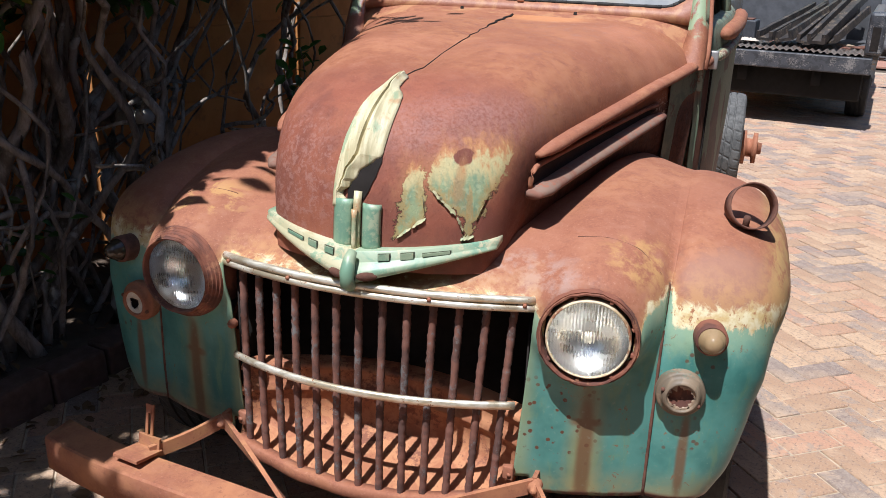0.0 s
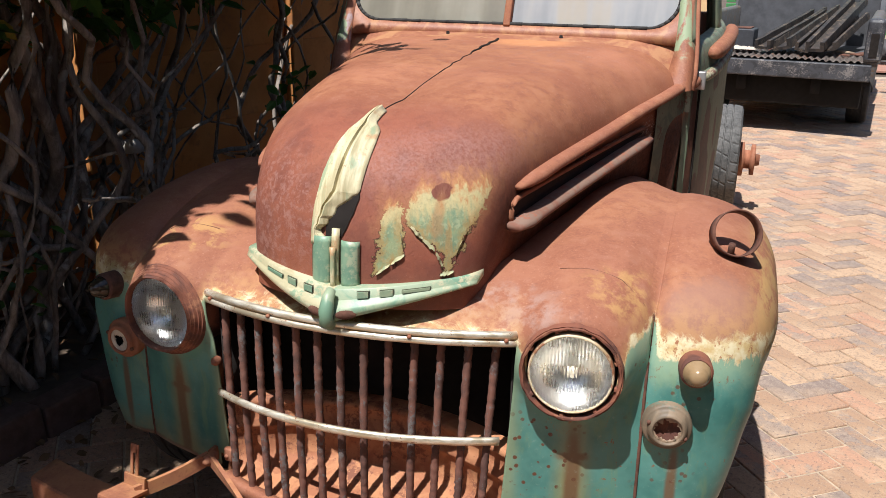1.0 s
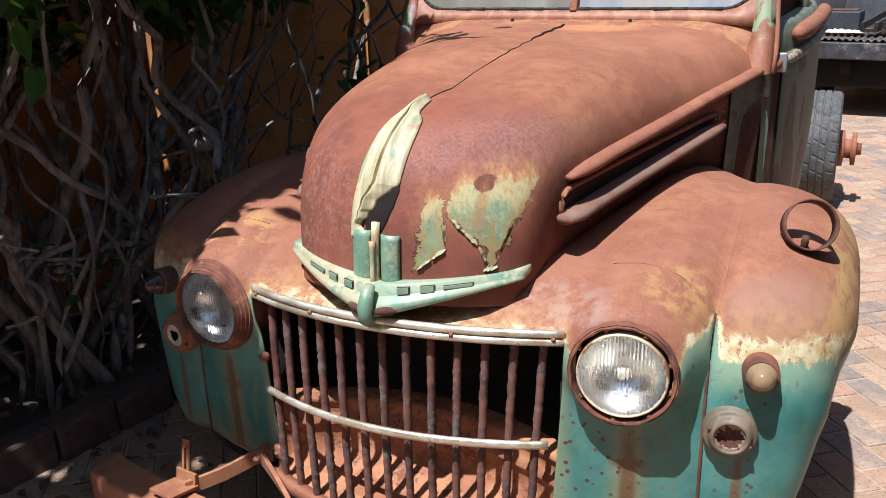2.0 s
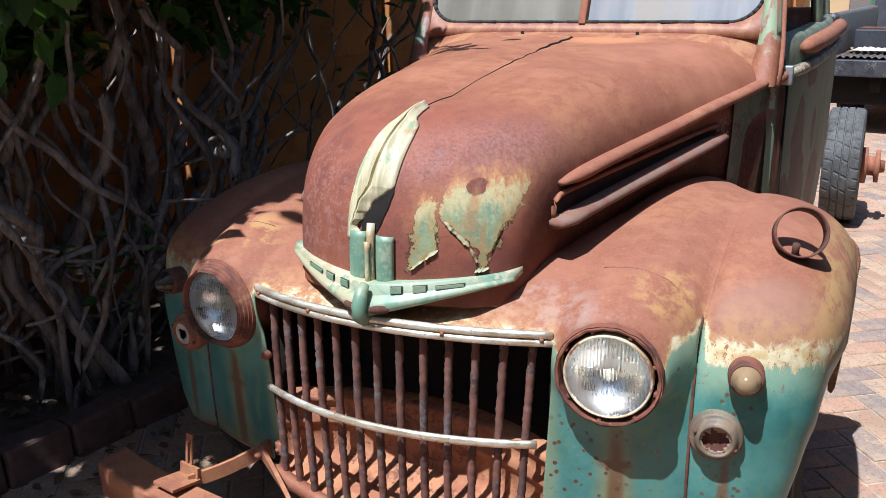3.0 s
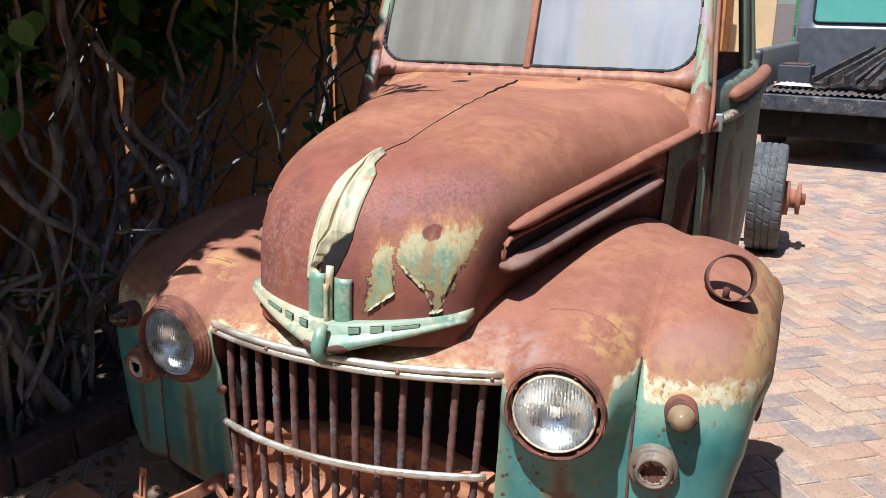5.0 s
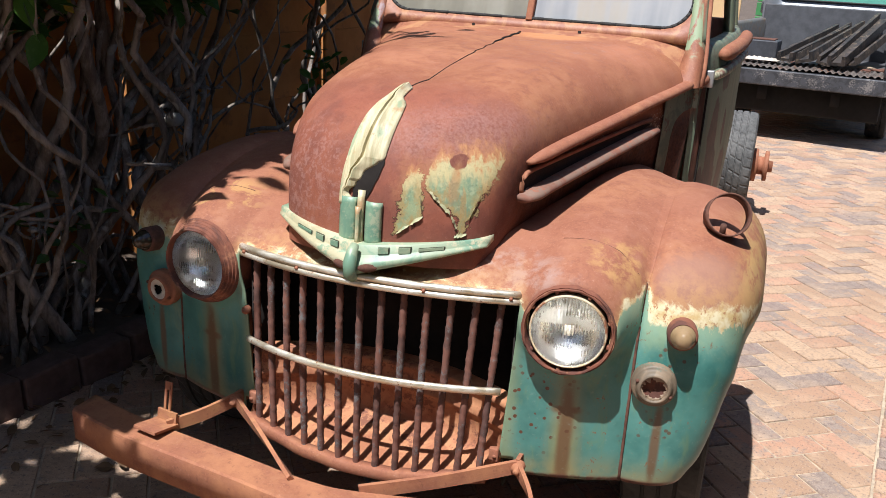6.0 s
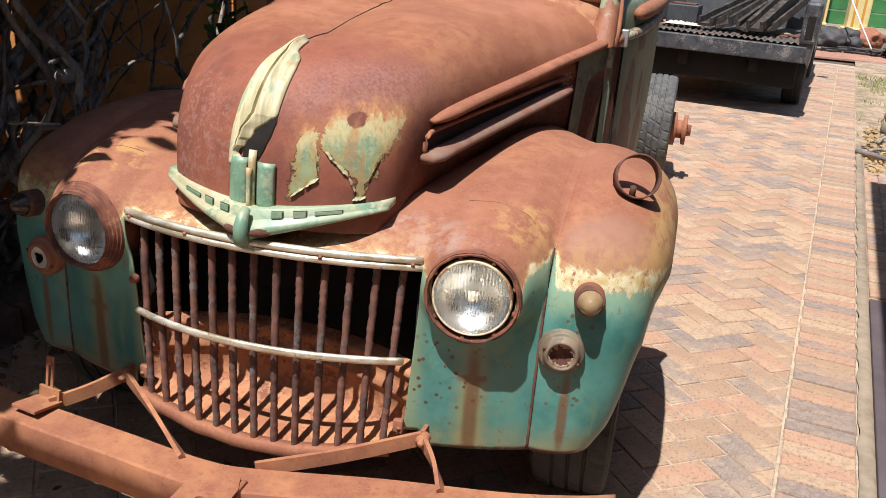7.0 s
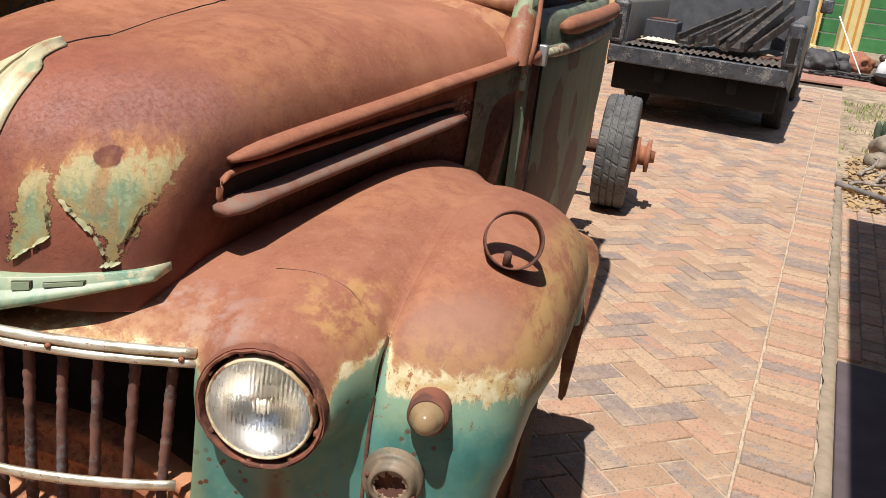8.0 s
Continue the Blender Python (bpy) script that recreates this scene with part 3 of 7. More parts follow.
def thing(name, label, category, m=None, group="", kind=""):
    ob = new(name)
    ob.empty_display_size = 0.1
    if m is not None:
        ob.matrix_basis = m
    return tagged(ob, label, category, group, kind)


def solo(name, bm, mat, label, category="", kind="", smooth=False, m=None, group=""):
    ob = new(name, mesh_from(bm, name, mat, smooth))
    if m is not None:
        ob.matrix_basis = m
    return tagged(ob, label, category, group, kind)


def box(bm, lo, hi, bevel=0.0, m=None):
    r = bmesh.ops.create_cube(bm, size=1)
    c = [(a + b) / 2 for a, b in zip(lo, hi)]
    d = [b - a for a, b in zip(lo, hi)]
    bmesh.ops.transform(bm, matrix=Matrix.Translation(c) @ Matrix.Diagonal((*d, 1)), verts=r["verts"])
    verts = r["verts"]
    if bevel:
        edges = list({e for v in verts for e in v.link_edges})
        b = bmesh.ops.bevel(bm, geom=edges, offset=bevel, segments=2, affect="EDGES", profile=0.5)
        verts = b["verts"]
    if m is not None:
        bmesh.ops.transform(bm, matrix=m, verts=verts)
    return bm


def grid(bm, rows, closed=False):
    """Faces over rows of points."""
    vs = [[bm.verts.new(p) for p in row] for row in rows]
    for a, b in zip(vs, vs[1:]):
        n = len(a)
        for i in range(n if closed else n - 1):
            j = (i + 1) % n
            try:
                bm.faces.new((a[i], a[j], b[j], b[i]))
            except ValueError:
                pass
    return vs


def tube(bm, points, radii, sides=10, caps=True, flat=1.0, up=(0, 0, 1)):
    """A tube along points; radii one number or one for each point; flat squeezes it across up."""
    pts = [Vector(p) for p in points]
    if not isinstance(radii, (list, tuple)):
        radii = [radii] * len(pts)
    rows = []
    for i, p in enumerate(pts):
        d = (pts[min(i + 1, len(pts) - 1)] - pts[max(i - 1, 0)]).normalized()
        u = Vector(up)
        if abs(d.dot(u)) > 0.95:
            u = Vector((0, 1, 0)) if abs(d.y) < 0.9 else Vector((1, 0, 0))
        a = d.cross(u).normalized()
        b = a.cross(d).normalized()
        rows.append([p + a * (math.cos(k / sides * math.tau) * radii[i] * flat) + b * (math.sin(k / sides * math.tau) * radii[i]) for k in range(sides)])
    vs = grid(bm, rows, closed=True)
    if caps:
        bm.faces.new(vs[0][::-1])
        bm.faces.new(vs[-1])
    return bm


def spin(bm, profile, m=None, steps=32, caps=False):
    """A body turned about its own z axis from (radius, height) pairs."""
    rows = [[Vector((r * math.cos(k / steps * math.tau), r * math.sin(k / steps * math.tau), h)) for k in range(steps)] for r, h in profile]
    if m is not None:
        rows = [[m @ p for p in row] for row in rows]
    vs = grid(bm, rows, closed=True)
    for row, (r, h) in ((vs[0], profile[0]), (vs[-1], profile[-1])):
        if caps and r > 1e-6:
            bm.faces.new(row)
    bmesh.ops.remove_doubles(bm, verts=[v for row in (vs[0], vs[-1]) for v in row], dist=1e-6)
    bmesh.ops.recalc_face_normals(bm, faces=bm.faces)
    return bm


def spline(points, n):
    """n points along a smooth curve through the given ones."""
    p = [Vector(q) for q in points]
    p = [2 * p[0] - p[1]] + p + [2 * p[-1] - p[-2]]
    out = []
    for k in range(n):
        s = k / (n - 1) * (len(p) - 3)
        i = min(int(s), len(p) - 4)
        f = s - i
        a, b, c, d = p[i : i + 4]
        out.append(0.5 * (2 * b + (c - a) * f + (2 * a - 5 * b + 4 * c - d) * f * f + (3 * b - a - 3 * c + d) * f**3))
    return out


def lerp(a, b, f):
    return a + (b - a) * f


def table(pairs, x):
    """Straight lines between (x, y) pairs."""
    if x <= pairs[0][0]:
        return pairs[0][1]
    for (a, b), (c, d) in zip(pairs, pairs[1:]):
        if x <= c:
            return b + (d - b) * (x - a) / (c - a)
    return pairs[-1][1]


FRONT = pose(0, 0, 0, 90)  # turns a spun body so that its axis points to -y

# ---- the old pickup ----
truck = thing("pickup_truck", "rusted 1940s pickup with flaking green paint parked on brick paving", "pickup truck")
HOOD_PLAN = spline([(0, -0.012, 0), (0.09, -0.002, 0), (0.18, 0.03, 0), (0.25, 0.078, 0), (0.30, 0.14, 0), (0.335, 0.24, 0), (0.375, 0.42, 0), (0.432, 0.66, 0), (0.50, 0.93, 0), (0.560, 1.13, 0), (0.604, 1.29, 0)], 121)


def plan_at(i):
    k = min(int(i), 119)
    return HOOD_PLAN[k].lerp(HOOD_PLAN[k + 1], i - k)


def hood_point(i, h):
    """The hood at column i of its plan; h 1 at the base, 0 on the spine."""
    p = plan_at(i)
    f = i / 120
    spine_y = 0.36 + (1.255 - 0.36) * max(0, f - 0.1) / 0.9
    spine_z = table([(0.36, 1.231), (0.5, 1.251), (0.7, 1.273), (1.0, 1.295), (1.26, 1.306)], spine_y)
    base = table([(0, 0.86), (0.3, 0.85), (1, 0.80)], f)
    n = table([(0, 3.0), (0.25, 3.0), (0.4, 3.3), (0.6, 4.0), (1, 5.2)], f)
    z = base + (spine_z - base) * max(0.0, 1 - h**n) ** (1 / n)
    tuck = 0.048 * (max(0.0, 1.17 - z) / 0.26) ** 1.15 * max(0.0, min(1.0, (f - 0.28) / 0.2)) * max(0.35, min(1.0, (1.05 - f) / 0.25))
    rake = 0.09 * max(0.0, (f - 0.8) / 0.2) ** 2 * max(0.0, (1.15 - z) / 0.32)
    return Vector((p.x * h - tuck, lerp(spine_y, p.y, h) - rake, z))


def hood_side(y, z):
    """The hood's right flank at a length and a height, and its normal."""
    def at(i, zz):
        lo, hi = 0.3, 1.0
        for _ in range(30):
            mid = (lo + hi) / 2
            lo, hi = (mid, hi) if hood_point(i, mid).z > zz else (lo, mid)
        return hood_point(i, lo)

    def find(yy, zz):
        lo, hi = 25.0, 120.0
        for _ in range(30):
            mid = (lo + hi) / 2
            lo, hi = (mid, hi) if at(mid, zz).y < yy else (lo, mid)
        return at(lo, zz)

    p = find(y, z)
    n = (find(y + 0.01, z) - find(y - 0.01, z)).cross(find(y, z + 0.006) - find(y, z - 0.006)).normalized()
    return p, (n if n.x > 0 else -n)


def hood_front(x, h, out=0.0):
    """The nose near its centre line, lifted by out."""
    lo, hi = 0.0, 60.0
    for _ in range(30):
        mid = (lo + hi) / 2
        lo, hi = (mid, hi) if plan_at(mid).x * h < abs(x) else (lo, mid)
    p = hood_point(lo, h)
    q, r = hood_point(lo, min(1, h + 0.01)), hood_point(lo, h - 0.01)
    t = (r - q).normalized()
    return Vector((x, p.y, p.z)) + Vector((0, -t.z, t.y)) * out


HS = [math.sin(k / 44 * math.pi / 2) for k in range(45)]
bm = bmesh.new()
right = [[hood_point(i, h) for h in HS] for i in range(0, 121, 2)]
left = [[Vector((-p.x, p.y, p.z)) for p in row] for row in right[:0:-1]]
grid(bm, left + right)
bmesh.ops.remove_doubles(bm, verts=bm.verts, dist=1e-5)
for v in bm.verts:  # old dents and oil-canning
    v.co.z += 0.0022 * noise.noise(v.co * 5.0)
bmesh.ops.recalc_face_normals(bm, faces=bm.faces)
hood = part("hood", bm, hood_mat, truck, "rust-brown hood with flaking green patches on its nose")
# black bead in place of the shade in the hinge gap
bm = bmesh.new()
seam = [Vector((0.004 * math.sin(k * 1.7) * (k > 18), lerp(0.205, 1.24, k / 40), 0)) for k in range(41)]
for p in seam:
    p.z = table([(0.25, 1.2235), (0.30, 1.2295), (0.36, 1.2315), (0.5, 1.2515), (0.7, 1.2735), (1.0, 1.2955), (1.26, 1.3065)], p.y)
    if p.y < 0.36:  # follow the round of the nose
        lo, hi = 0.0, 1.0
        for _ in range(30):
            mid = (lo + hi) / 2
            lo, hi = (mid, hi) if hood_point(0, mid).y > p.y else (lo, mid)
        p.z = hood_point(0, lo).z + 0.0006
tube(bm, seam, [0.0020 + 0.0028 * (k > 27) * math.sin(min(1, (k - 27) / 5) * 1.57) for k in range(41)], 6, up=(1, 0, 0))
part("hood_seam", bm, black, hood, "black bead standing in for the shaded hinge gap")
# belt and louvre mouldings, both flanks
recess_shade_mat = plain("recess_shade", (0.030, 0.014, 0.010), 0.9, 0, 0.4, 40, 0.4)
grey_bar = trim_paint("greyed_bar", (0.20, 0.085, 0.055), (0.205, 0.125, 0.09), (0.26, 0.095, 0.055), 0.8)
for side in (1, -1):
    def flank(path, lift):
        out = []
        for y, z in path:
            p, n = hood_side(y, z)
            p = p + n * lift
            out.append(Vector((p.x * side, p.y, p.z)))
        return out

    belt = [(lerp(0.235, 1.285, k / 24), table([(0.235, 1.078), (0.4, 1.095), (0.75, 1.125), (1.285, 1.178)], lerp(0.235, 1.285, k / 24))) for k in range(25)]
    bm = bmesh.new()
    tube(bm, flank(belt, 0.008), [0.006, 0.012] + [0.0145] * 22 + [0.013], 12, flat=1.5)
    part("belt_moulding", bm, moulding_mat, hood)
    low = [(lerp(0.205, 1.0, k / 18), table([(0.205, 0.998), (1.0, 1.063)], lerp(0.205, 1.0, k / 18))) for k in range(19)]
    bm = bmesh.new()
    tube(bm, flank(low, 0.016), [0.010, 0.0155] + [0.014] * 15 + [0.012, 0.009], 12, flat=2.1)
    part("louvre_bar", bm, grey_bar, hood, "greyed lower louvre bar")
    arm = [(0.222, 1.004), (0.217, 1.018), (0.217, 1.032), (0.222, 1.044), (0.234, 1.052), (0.252, 1.056)] + [(lerp(0.27, 0.99, k / 16), table([(0.27, 1.058), (0.99, 1.094)], lerp(0.27, 0.99, k / 16))) for k in range(17)]
    bm = bmesh.new()
    tube(bm, flank(arm, 0.004), 0.0062, 8)
    part("louvre_frame", bm, moulding_mat, hood)
    # near-black sheet laid on the flank, painting the shade of the recess
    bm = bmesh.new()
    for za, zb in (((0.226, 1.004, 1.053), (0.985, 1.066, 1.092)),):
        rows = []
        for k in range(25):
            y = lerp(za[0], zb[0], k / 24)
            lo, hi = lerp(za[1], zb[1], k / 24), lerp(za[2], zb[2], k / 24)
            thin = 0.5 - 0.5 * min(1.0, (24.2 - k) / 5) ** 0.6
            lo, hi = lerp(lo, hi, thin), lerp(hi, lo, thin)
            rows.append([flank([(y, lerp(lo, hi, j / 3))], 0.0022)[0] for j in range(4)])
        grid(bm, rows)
    part("louvre_shade_sheet", bm, recess_shade_mat, hood, "dark rust sheet standing in for the louvre recess's shade")

# nose panel: headlamp bulges and the strip over the grille
VALLEY = [(0.150, 0.345), (0.146, 0.45), (0.146, 0.6), (0.152, 0.70), (0.168, 0.77), (0.190, 0.815), (0.222, 0.848), (0.27, 0.876), (0.34, 0.902), (0.5, 0.939), (0.75, 0.954), (1.0, 0.902), (1.22, 0.765)]
STATIONS = [
    (0.365, [(0.060, 0.345), (0.058, 0.45), (0.056, 0.6), (0.052, 0.72), (0.054, 0.8), (0.078, 0.840), (0.110, 0.868), (0.18, 0.895), (0.28, 0.920), (0.5, 0.940), (0.75, 0.945), (1.0, 0.91), (1.22, 0.86)]),
    (0.42, [(0.078, 0.345), (0.074, 0.45), (0.070, 0.6), (0.063, 0.72), (0.062, 0.8), (0.085, 0.855), (0.125, 0.887), (0.19, 0.912), (0.28, 0.934), (0.5, 0.957), (0.75, 0.968), (1.0, 0.945), (1.22, 0.905)]),
    (0.48, [(0.092, 0.345), (0.087, 0.45), (0.081, 0.6), (0.073, 0.72), (0.075, 0.8), (0.10, 0.858), (0.14, 0.893), (0.20, 0.917), (0.29, 0.939), (0.5, 0.964), (0.75, 0.975), (1.0, 0.950), (1.22, 0.905)]),
    (0.55, [(0.116, 0.345), (0.111, 0.45), (0.106, 0.6), (0.100, 0.72), (0.103, 0.8), (0.128, 0.857), (0.166, 0.890), (0.22, 0.912), (0.30, 0.932), (0.5, 0.956), (0.75, 0.967), (1.0, 0.932), (1.22, 0.865)]),
    (0.60, [(0.138, 0.345), (0.134, 0.45), (0.132, 0.6), (0.132, 0.72), (0.142, 0.785), (0.162, 0.832), (0.190, 0.865), (0.237, 0.888), (0.31, 0.909), (0.5, 0.945), (0.75, 0.959), (1.0, 0.913), (1.22, 0.800)]),
    (0.622, VALLEY),
]
PROFILES = [(x, spline([(x, y, z) for y, z in pts], 61)) for x, pts in STATIONS]


def shell_point(k, v):
    """The nose panel at row k of its profile, v 0 at the grille, 1 at the seam."""
    x = lerp(0.365, 0.622, v)
    for (xa, pa), (xb, pb) in zip(PROFILES, PROFILES[1:]):
        if x <= xb + 1e-9:
            f = (x - xa) / (xb - xa)
            p = pa[k].lerp(pb[k], f)
            return Vector((lerp(table([(0.345, 0.336), (0.80, 0.365)], p.z), 0.622, v), p.y, p.z))


LAMP = Vector((0.480, 0.05, 0.756))
bm = bmesh.new()
for side in (1, -1):
    rows = [[shell_point(k, v / 30) for v in range(31)] for k in range(61)]
    grid(bm, [[Vector((p.x * side, p.y, p.z)) for p in row] for row in rows])
strip = []
for k in range(20, 56):
    a = shell_point(k, 0)
    strip.append([Vector((a.x * u, a.y - 0.095 * (1 - u * u) * table([(20, 1.0), (22, 0.74), (24, 0.46), (30, 0.32), (40, 0.3)], k), a.z + (1 - u * u) * table([(20, 0.012), (25, -0.008), (40, -0.012)], k))) for u in [j / 12 for j in range(-12, 13)]])
grid(bm, strip)
bmesh.ops.remove_doubles(bm, verts=bm.verts, dist=1e-4)
for v in bm.verts:  # the panel swells forward to meet the headlamp rims
    r = math.hypot(abs(v.co.x) - LAMP.x, v.co.z - LAMP.z)
    lip = 0.046 + 0.105 * (abs(v.co.x) - LAMP.x)
    reach = lerp(0.128, 0.168, max(0.0, min(1.0, (v.co.z - LAMP.z + 0.06) / 0.12)))
    if v.co.y < 0.25 and r < reach and v.co.y > lip:
        f = max(0.0, min(1.0, (r - 0.100) / (reach - 0.100)))
        v.co.y = lerp(lip, v.co.y, f * f * (3 - 2 * f))
gone = []
for f in bm.faces:
    c = f.calc_center_median()
    if c.y < 0.2 and math.hypot(abs(c.x) - LAMP.x, c.z - LAMP.z) < 0.0945:
        gone.append(f)
    elif abs(c.x) < 0.385 and c.z < 0.395 and c.x > -1 and c.z < 0.352 + 0.03 * (abs(c.x) < 0.372):
        gone.append(f)  # rusted notch where the bumper iron comes out
bmesh.ops.delete(bm, geom=gone, context="FACES")
bmesh.ops.recalc_face_normals(bm, faces=bm.faces)
nose = part("nose_panel", bm, body_paint, truck, "rusted nose panel with teal paint below the headlamps")
md = nose.modifiers.new("smooth", "SUBSURF")
md.levels = md.render_levels = 1
md = nose.modifiers.new("sheet", "SOLIDIFY")
md.thickness, md.offset = 0.004, -1
# soft pressed line over the headlamp bulges
for side in (1, -1):
    bm = bmesh.new()
    rows = []
    for j in range(31):
        q = 36 - 7 * (j / 30) ** 3
        rows.append(shell_point(int(q), 0.2 + 0.74 * j / 30).lerp(shell_point(int(q) + 1, 0.2 + 0.74 * j / 30), q - int(q)))
    tube(bm, [Vector((p.x * side, p.y, p.z + 0.0003)) for p in rows], [0.0009] * 31, 5)
    part("pressed_line", bm, rusty_dark, nose)

# outer fenders: they rise out of the seam valley, round over and turn down outside
RIDGE = spline([(0.622, y, z) for y, z in VALLEY + [(1.30, 0.61)]], 66)
HUB = Vector((0, 0.66, 0.40))
FV = [0.0] + [math.sin(j / 22 * math.pi / 2) for j in range(1, 23)]


def fender_point(k, v):
    p = Vector((0, RIDGE[k].y, RIDGE[k].z))
    up = (p - HUB).normalized()
    outer = table([(0, 0.765), (3, 0.795), (8, 0.822), (14, 0.845), (20, 0.852), (26, 0.859), (32, 0.871), (40, 0.885), (50, 0.889), (65, 0.875)], k)
    swell = table([(0, 0.002), (8, 0.003), (20, 0.006), (28, 0.019), (36, 0.024), (45, 0.014), (50, 0.006), (65, 0.004)], k) * math.sin(min(1, v / table([(20, 0.18), (30, 0.13), (42, 0.13), (50, 0.15)], k)) * math.pi / 2) ** 1.4
    drop = table([(0, 0.09), (10, 0.14), (22, 0.19), (65, 0.20)], k) * (1 - max(0.0, 1 - v**2.3) ** (1 / 2.3))
    q = p + up * (swell - drop)
    return Vector((lerp(0.622, outer, v), q.y, q.z))


for side in (1, -1):
    bm = bmesh.new()
    rows = []
    for k in range(66):
        row = [fender_point(k, v) for v in FV]
        q = row[-1]  # the skirt hangs down from the widest line
        fall = table([(0, 0.01), (10, 0.03), (24, 0.055), (48, 0.06), (65, 0.02)], k)
        way = Vector((0, HUB.y - q.y, HUB.z - q.z)).normalized()
        row += [q + way * fall * 0.5 + Vector((0.001, 0, 0)), q + way * fall + Vector((-0.004, 0, 0)), q + way * (fall + 0.004) + Vector((-0.016, 0, 0))]
        rows.append([Vector((p.x * side, p.y, p.z)) for p in row])
    grid(bm, rows)
    for v in bm.verts:
        v.co += Vector((0, -1, 0.4)) * 0.002 * noise.noise(v.co * 6.0) * min(1.0, (abs(v.co.x) - 0.622) / 0.05)
        d = math.hypot(v.co.x - 0.775, (v.co.z - 0.55) * 1.6)  # a shallow knock beside the signal
        if d < 0.06 and v.co.y < 0.3:
            v.co.y += 0.006 * (1 - d / 0.06) ** 2
    bmesh.ops.recalc_face_normals(bm, faces=bm.faces)
    f = part("fender", bm, body_paint, truck, "bulging front fender, rust over cream and teal paint")
    md = f.modifiers.new("smooth", "SUBSURF")
    md.levels = md.render_levels = 1
    md = f.modifiers.new("sheet", "SOLIDIFY")
    md.thickness, md.offset = 0.004, -1
    # rusted welt in the seam
    bm = bmesh.new()
    pts = [shell_point(k, 1.0) for k in range(0, 34)]
    tube(bm, [Vector(((p.x - 0.002) * side, p.y - 0.0005 + 0.001 * math.sin(k * 2.3), p.z + 0.0005)) for k, p in enumerate(pts)], [0.0042] * 28 + [0.0036, 0.003, 0.0025, 0.002, 0.0012, 0.0006], 6)
    part("seam_welt", bm, rusty_dark, f)
    # the seam runs out into a soft rounded valley
    bm = bmesh.new()
    rows = []
    for k in range(26, 61):
        w = min(1.0, (k - 25) / 8)
        a, c = shell_point(k, 1 - 0.07 * w), fender_point(k, 0.03 * w)
        b = shell_point(k, 1.0)
        b = b + Vector((0, b.y - HUB.y, b.z - HUB.z)).normalized() * 0.0005 * w
        row = []
        for q in [j / 8 for j in range(9)]:
            p = a * (1 - q) ** 2 + b * 2 * q * (1 - q) + c * q * q
            row.append(Vector((p.x * side, p.y, p.z + 0.0014 * math.sin(q * math.pi) - 0.0007)))
        rows.append(row)
    grid(bm, rows)
    bmesh.ops.recalc_face_normals(bm, faces=bm.faces)
    part("seam_fillet", bm, body_paint, f)


# grille
def bow(x, w=0.36, y0=-0.045, y1=0.05):
    return y0 + (y1 - y0) * (x / w) ** 2


grille = tagged(new("grille"), "upright rusted bars under bright mouldings")
grille.parent = truck
for i in range(13):
    x = (i - 6) * 0.0535
    top = Vector((x, bow(x) + 0.022, 0.806))
    low = Vector((x * 0.94, bow(x, 0.36, -0.03, 0.03) + 0.006, 0.325 + 0.03 * (x / 0.3) ** 2))
    bm = bmesh.new()
    path = []
    for k in range(73):
        p = top.lerp(low, k / 72)
        path.append(p + Vector((noise.noise((x * 40, k * 0.12, 0)) * 0.0007, -0.004 * math.sin(k / 72 * math.pi), 0)))
    tube(bm, path, [0.0100 - 0.004 * (k == 0) + 0.0005 * noise.noise((x * 33, k * 0.45, 5)) + 0.0012 * noise.noise((x * 33, k * 1.9, 8)) for k in range(73)], 9, flat=0.85, up=(0, 1, 0))
    for v in bm.verts:  # scabs of rust
        v.co += noise.noise_vector(v.co * 190) * 0.0019 + noise.noise_vector(v.co * 420) * 0.0011
    part("grille_bar", bm, bar_mat, grille)
for dz, rr in ((0.0085, 0.0085), (-0.0085, 0.0085)):
    bm = bmesh.new()
    tube(bm, [(x, bow(x) - 0.004, 0.822 + dz - 0.014 * (x / 0.36) ** 2) for x in [k / 24 * 0.362 for k in range(-24, 25)]], rr, 10)
    part("top_moulding", bm, chrome, grille, "bright twin-bead moulding")
bm = bmesh.new()
tube(bm, [(x, bow(x, 0.335, -0.062, 0.03), 0.590 - 0.014 * (x / 0.33) ** 2) for x in [k / 24 * 0.337 for k in range(-24, 25)]], 0.0095, 10, flat=0.7)
part("cross_moulding", bm, chrome, grille, "bowed bright cross bar")
for x in (-0.345, -0.16, 0.16, 0.345):
    bm = bmesh.new()
    spin(bm, [(0.0045, -0.003), (0.0042, 0.002), (0.0, 0.0035)], pose(x, bow(x) - 0.0125, 0.822 - 0.014 * (x / 0.36) ** 2) @ FRONT, 10)
    part("screw", bm, rusty, grille)
bm = bmesh.new()
rows = []
for k in range(-16, 17):
    x = k / 16 * 0.325
    y, z = bow(x, 0.36, -0.03, 0.03) - 0.006, 0.318 + 0.03 * (x / 0.3) ** 2
    w = 0.004 * noise.noise((x * 16, 3, 0))
    rows.append([Vector((x, y, z + 0.016 + w)), Vector((x, y - 0.006, z + 0.012 + w)), Vector((x, y - 0.006, z - 0.012 + w)), Vector((x, y, z - 0.016 + w)), Vector((x, y + 0.02, z - 0.016)), Vector((x, y + 0.02, z + 0.016 + w))])
grid(bm, rows, closed=True)
bmesh.ops.recalc_face_normals(bm, faces=bm.faces)
part("bottom_rail", bm, rusty, grille)
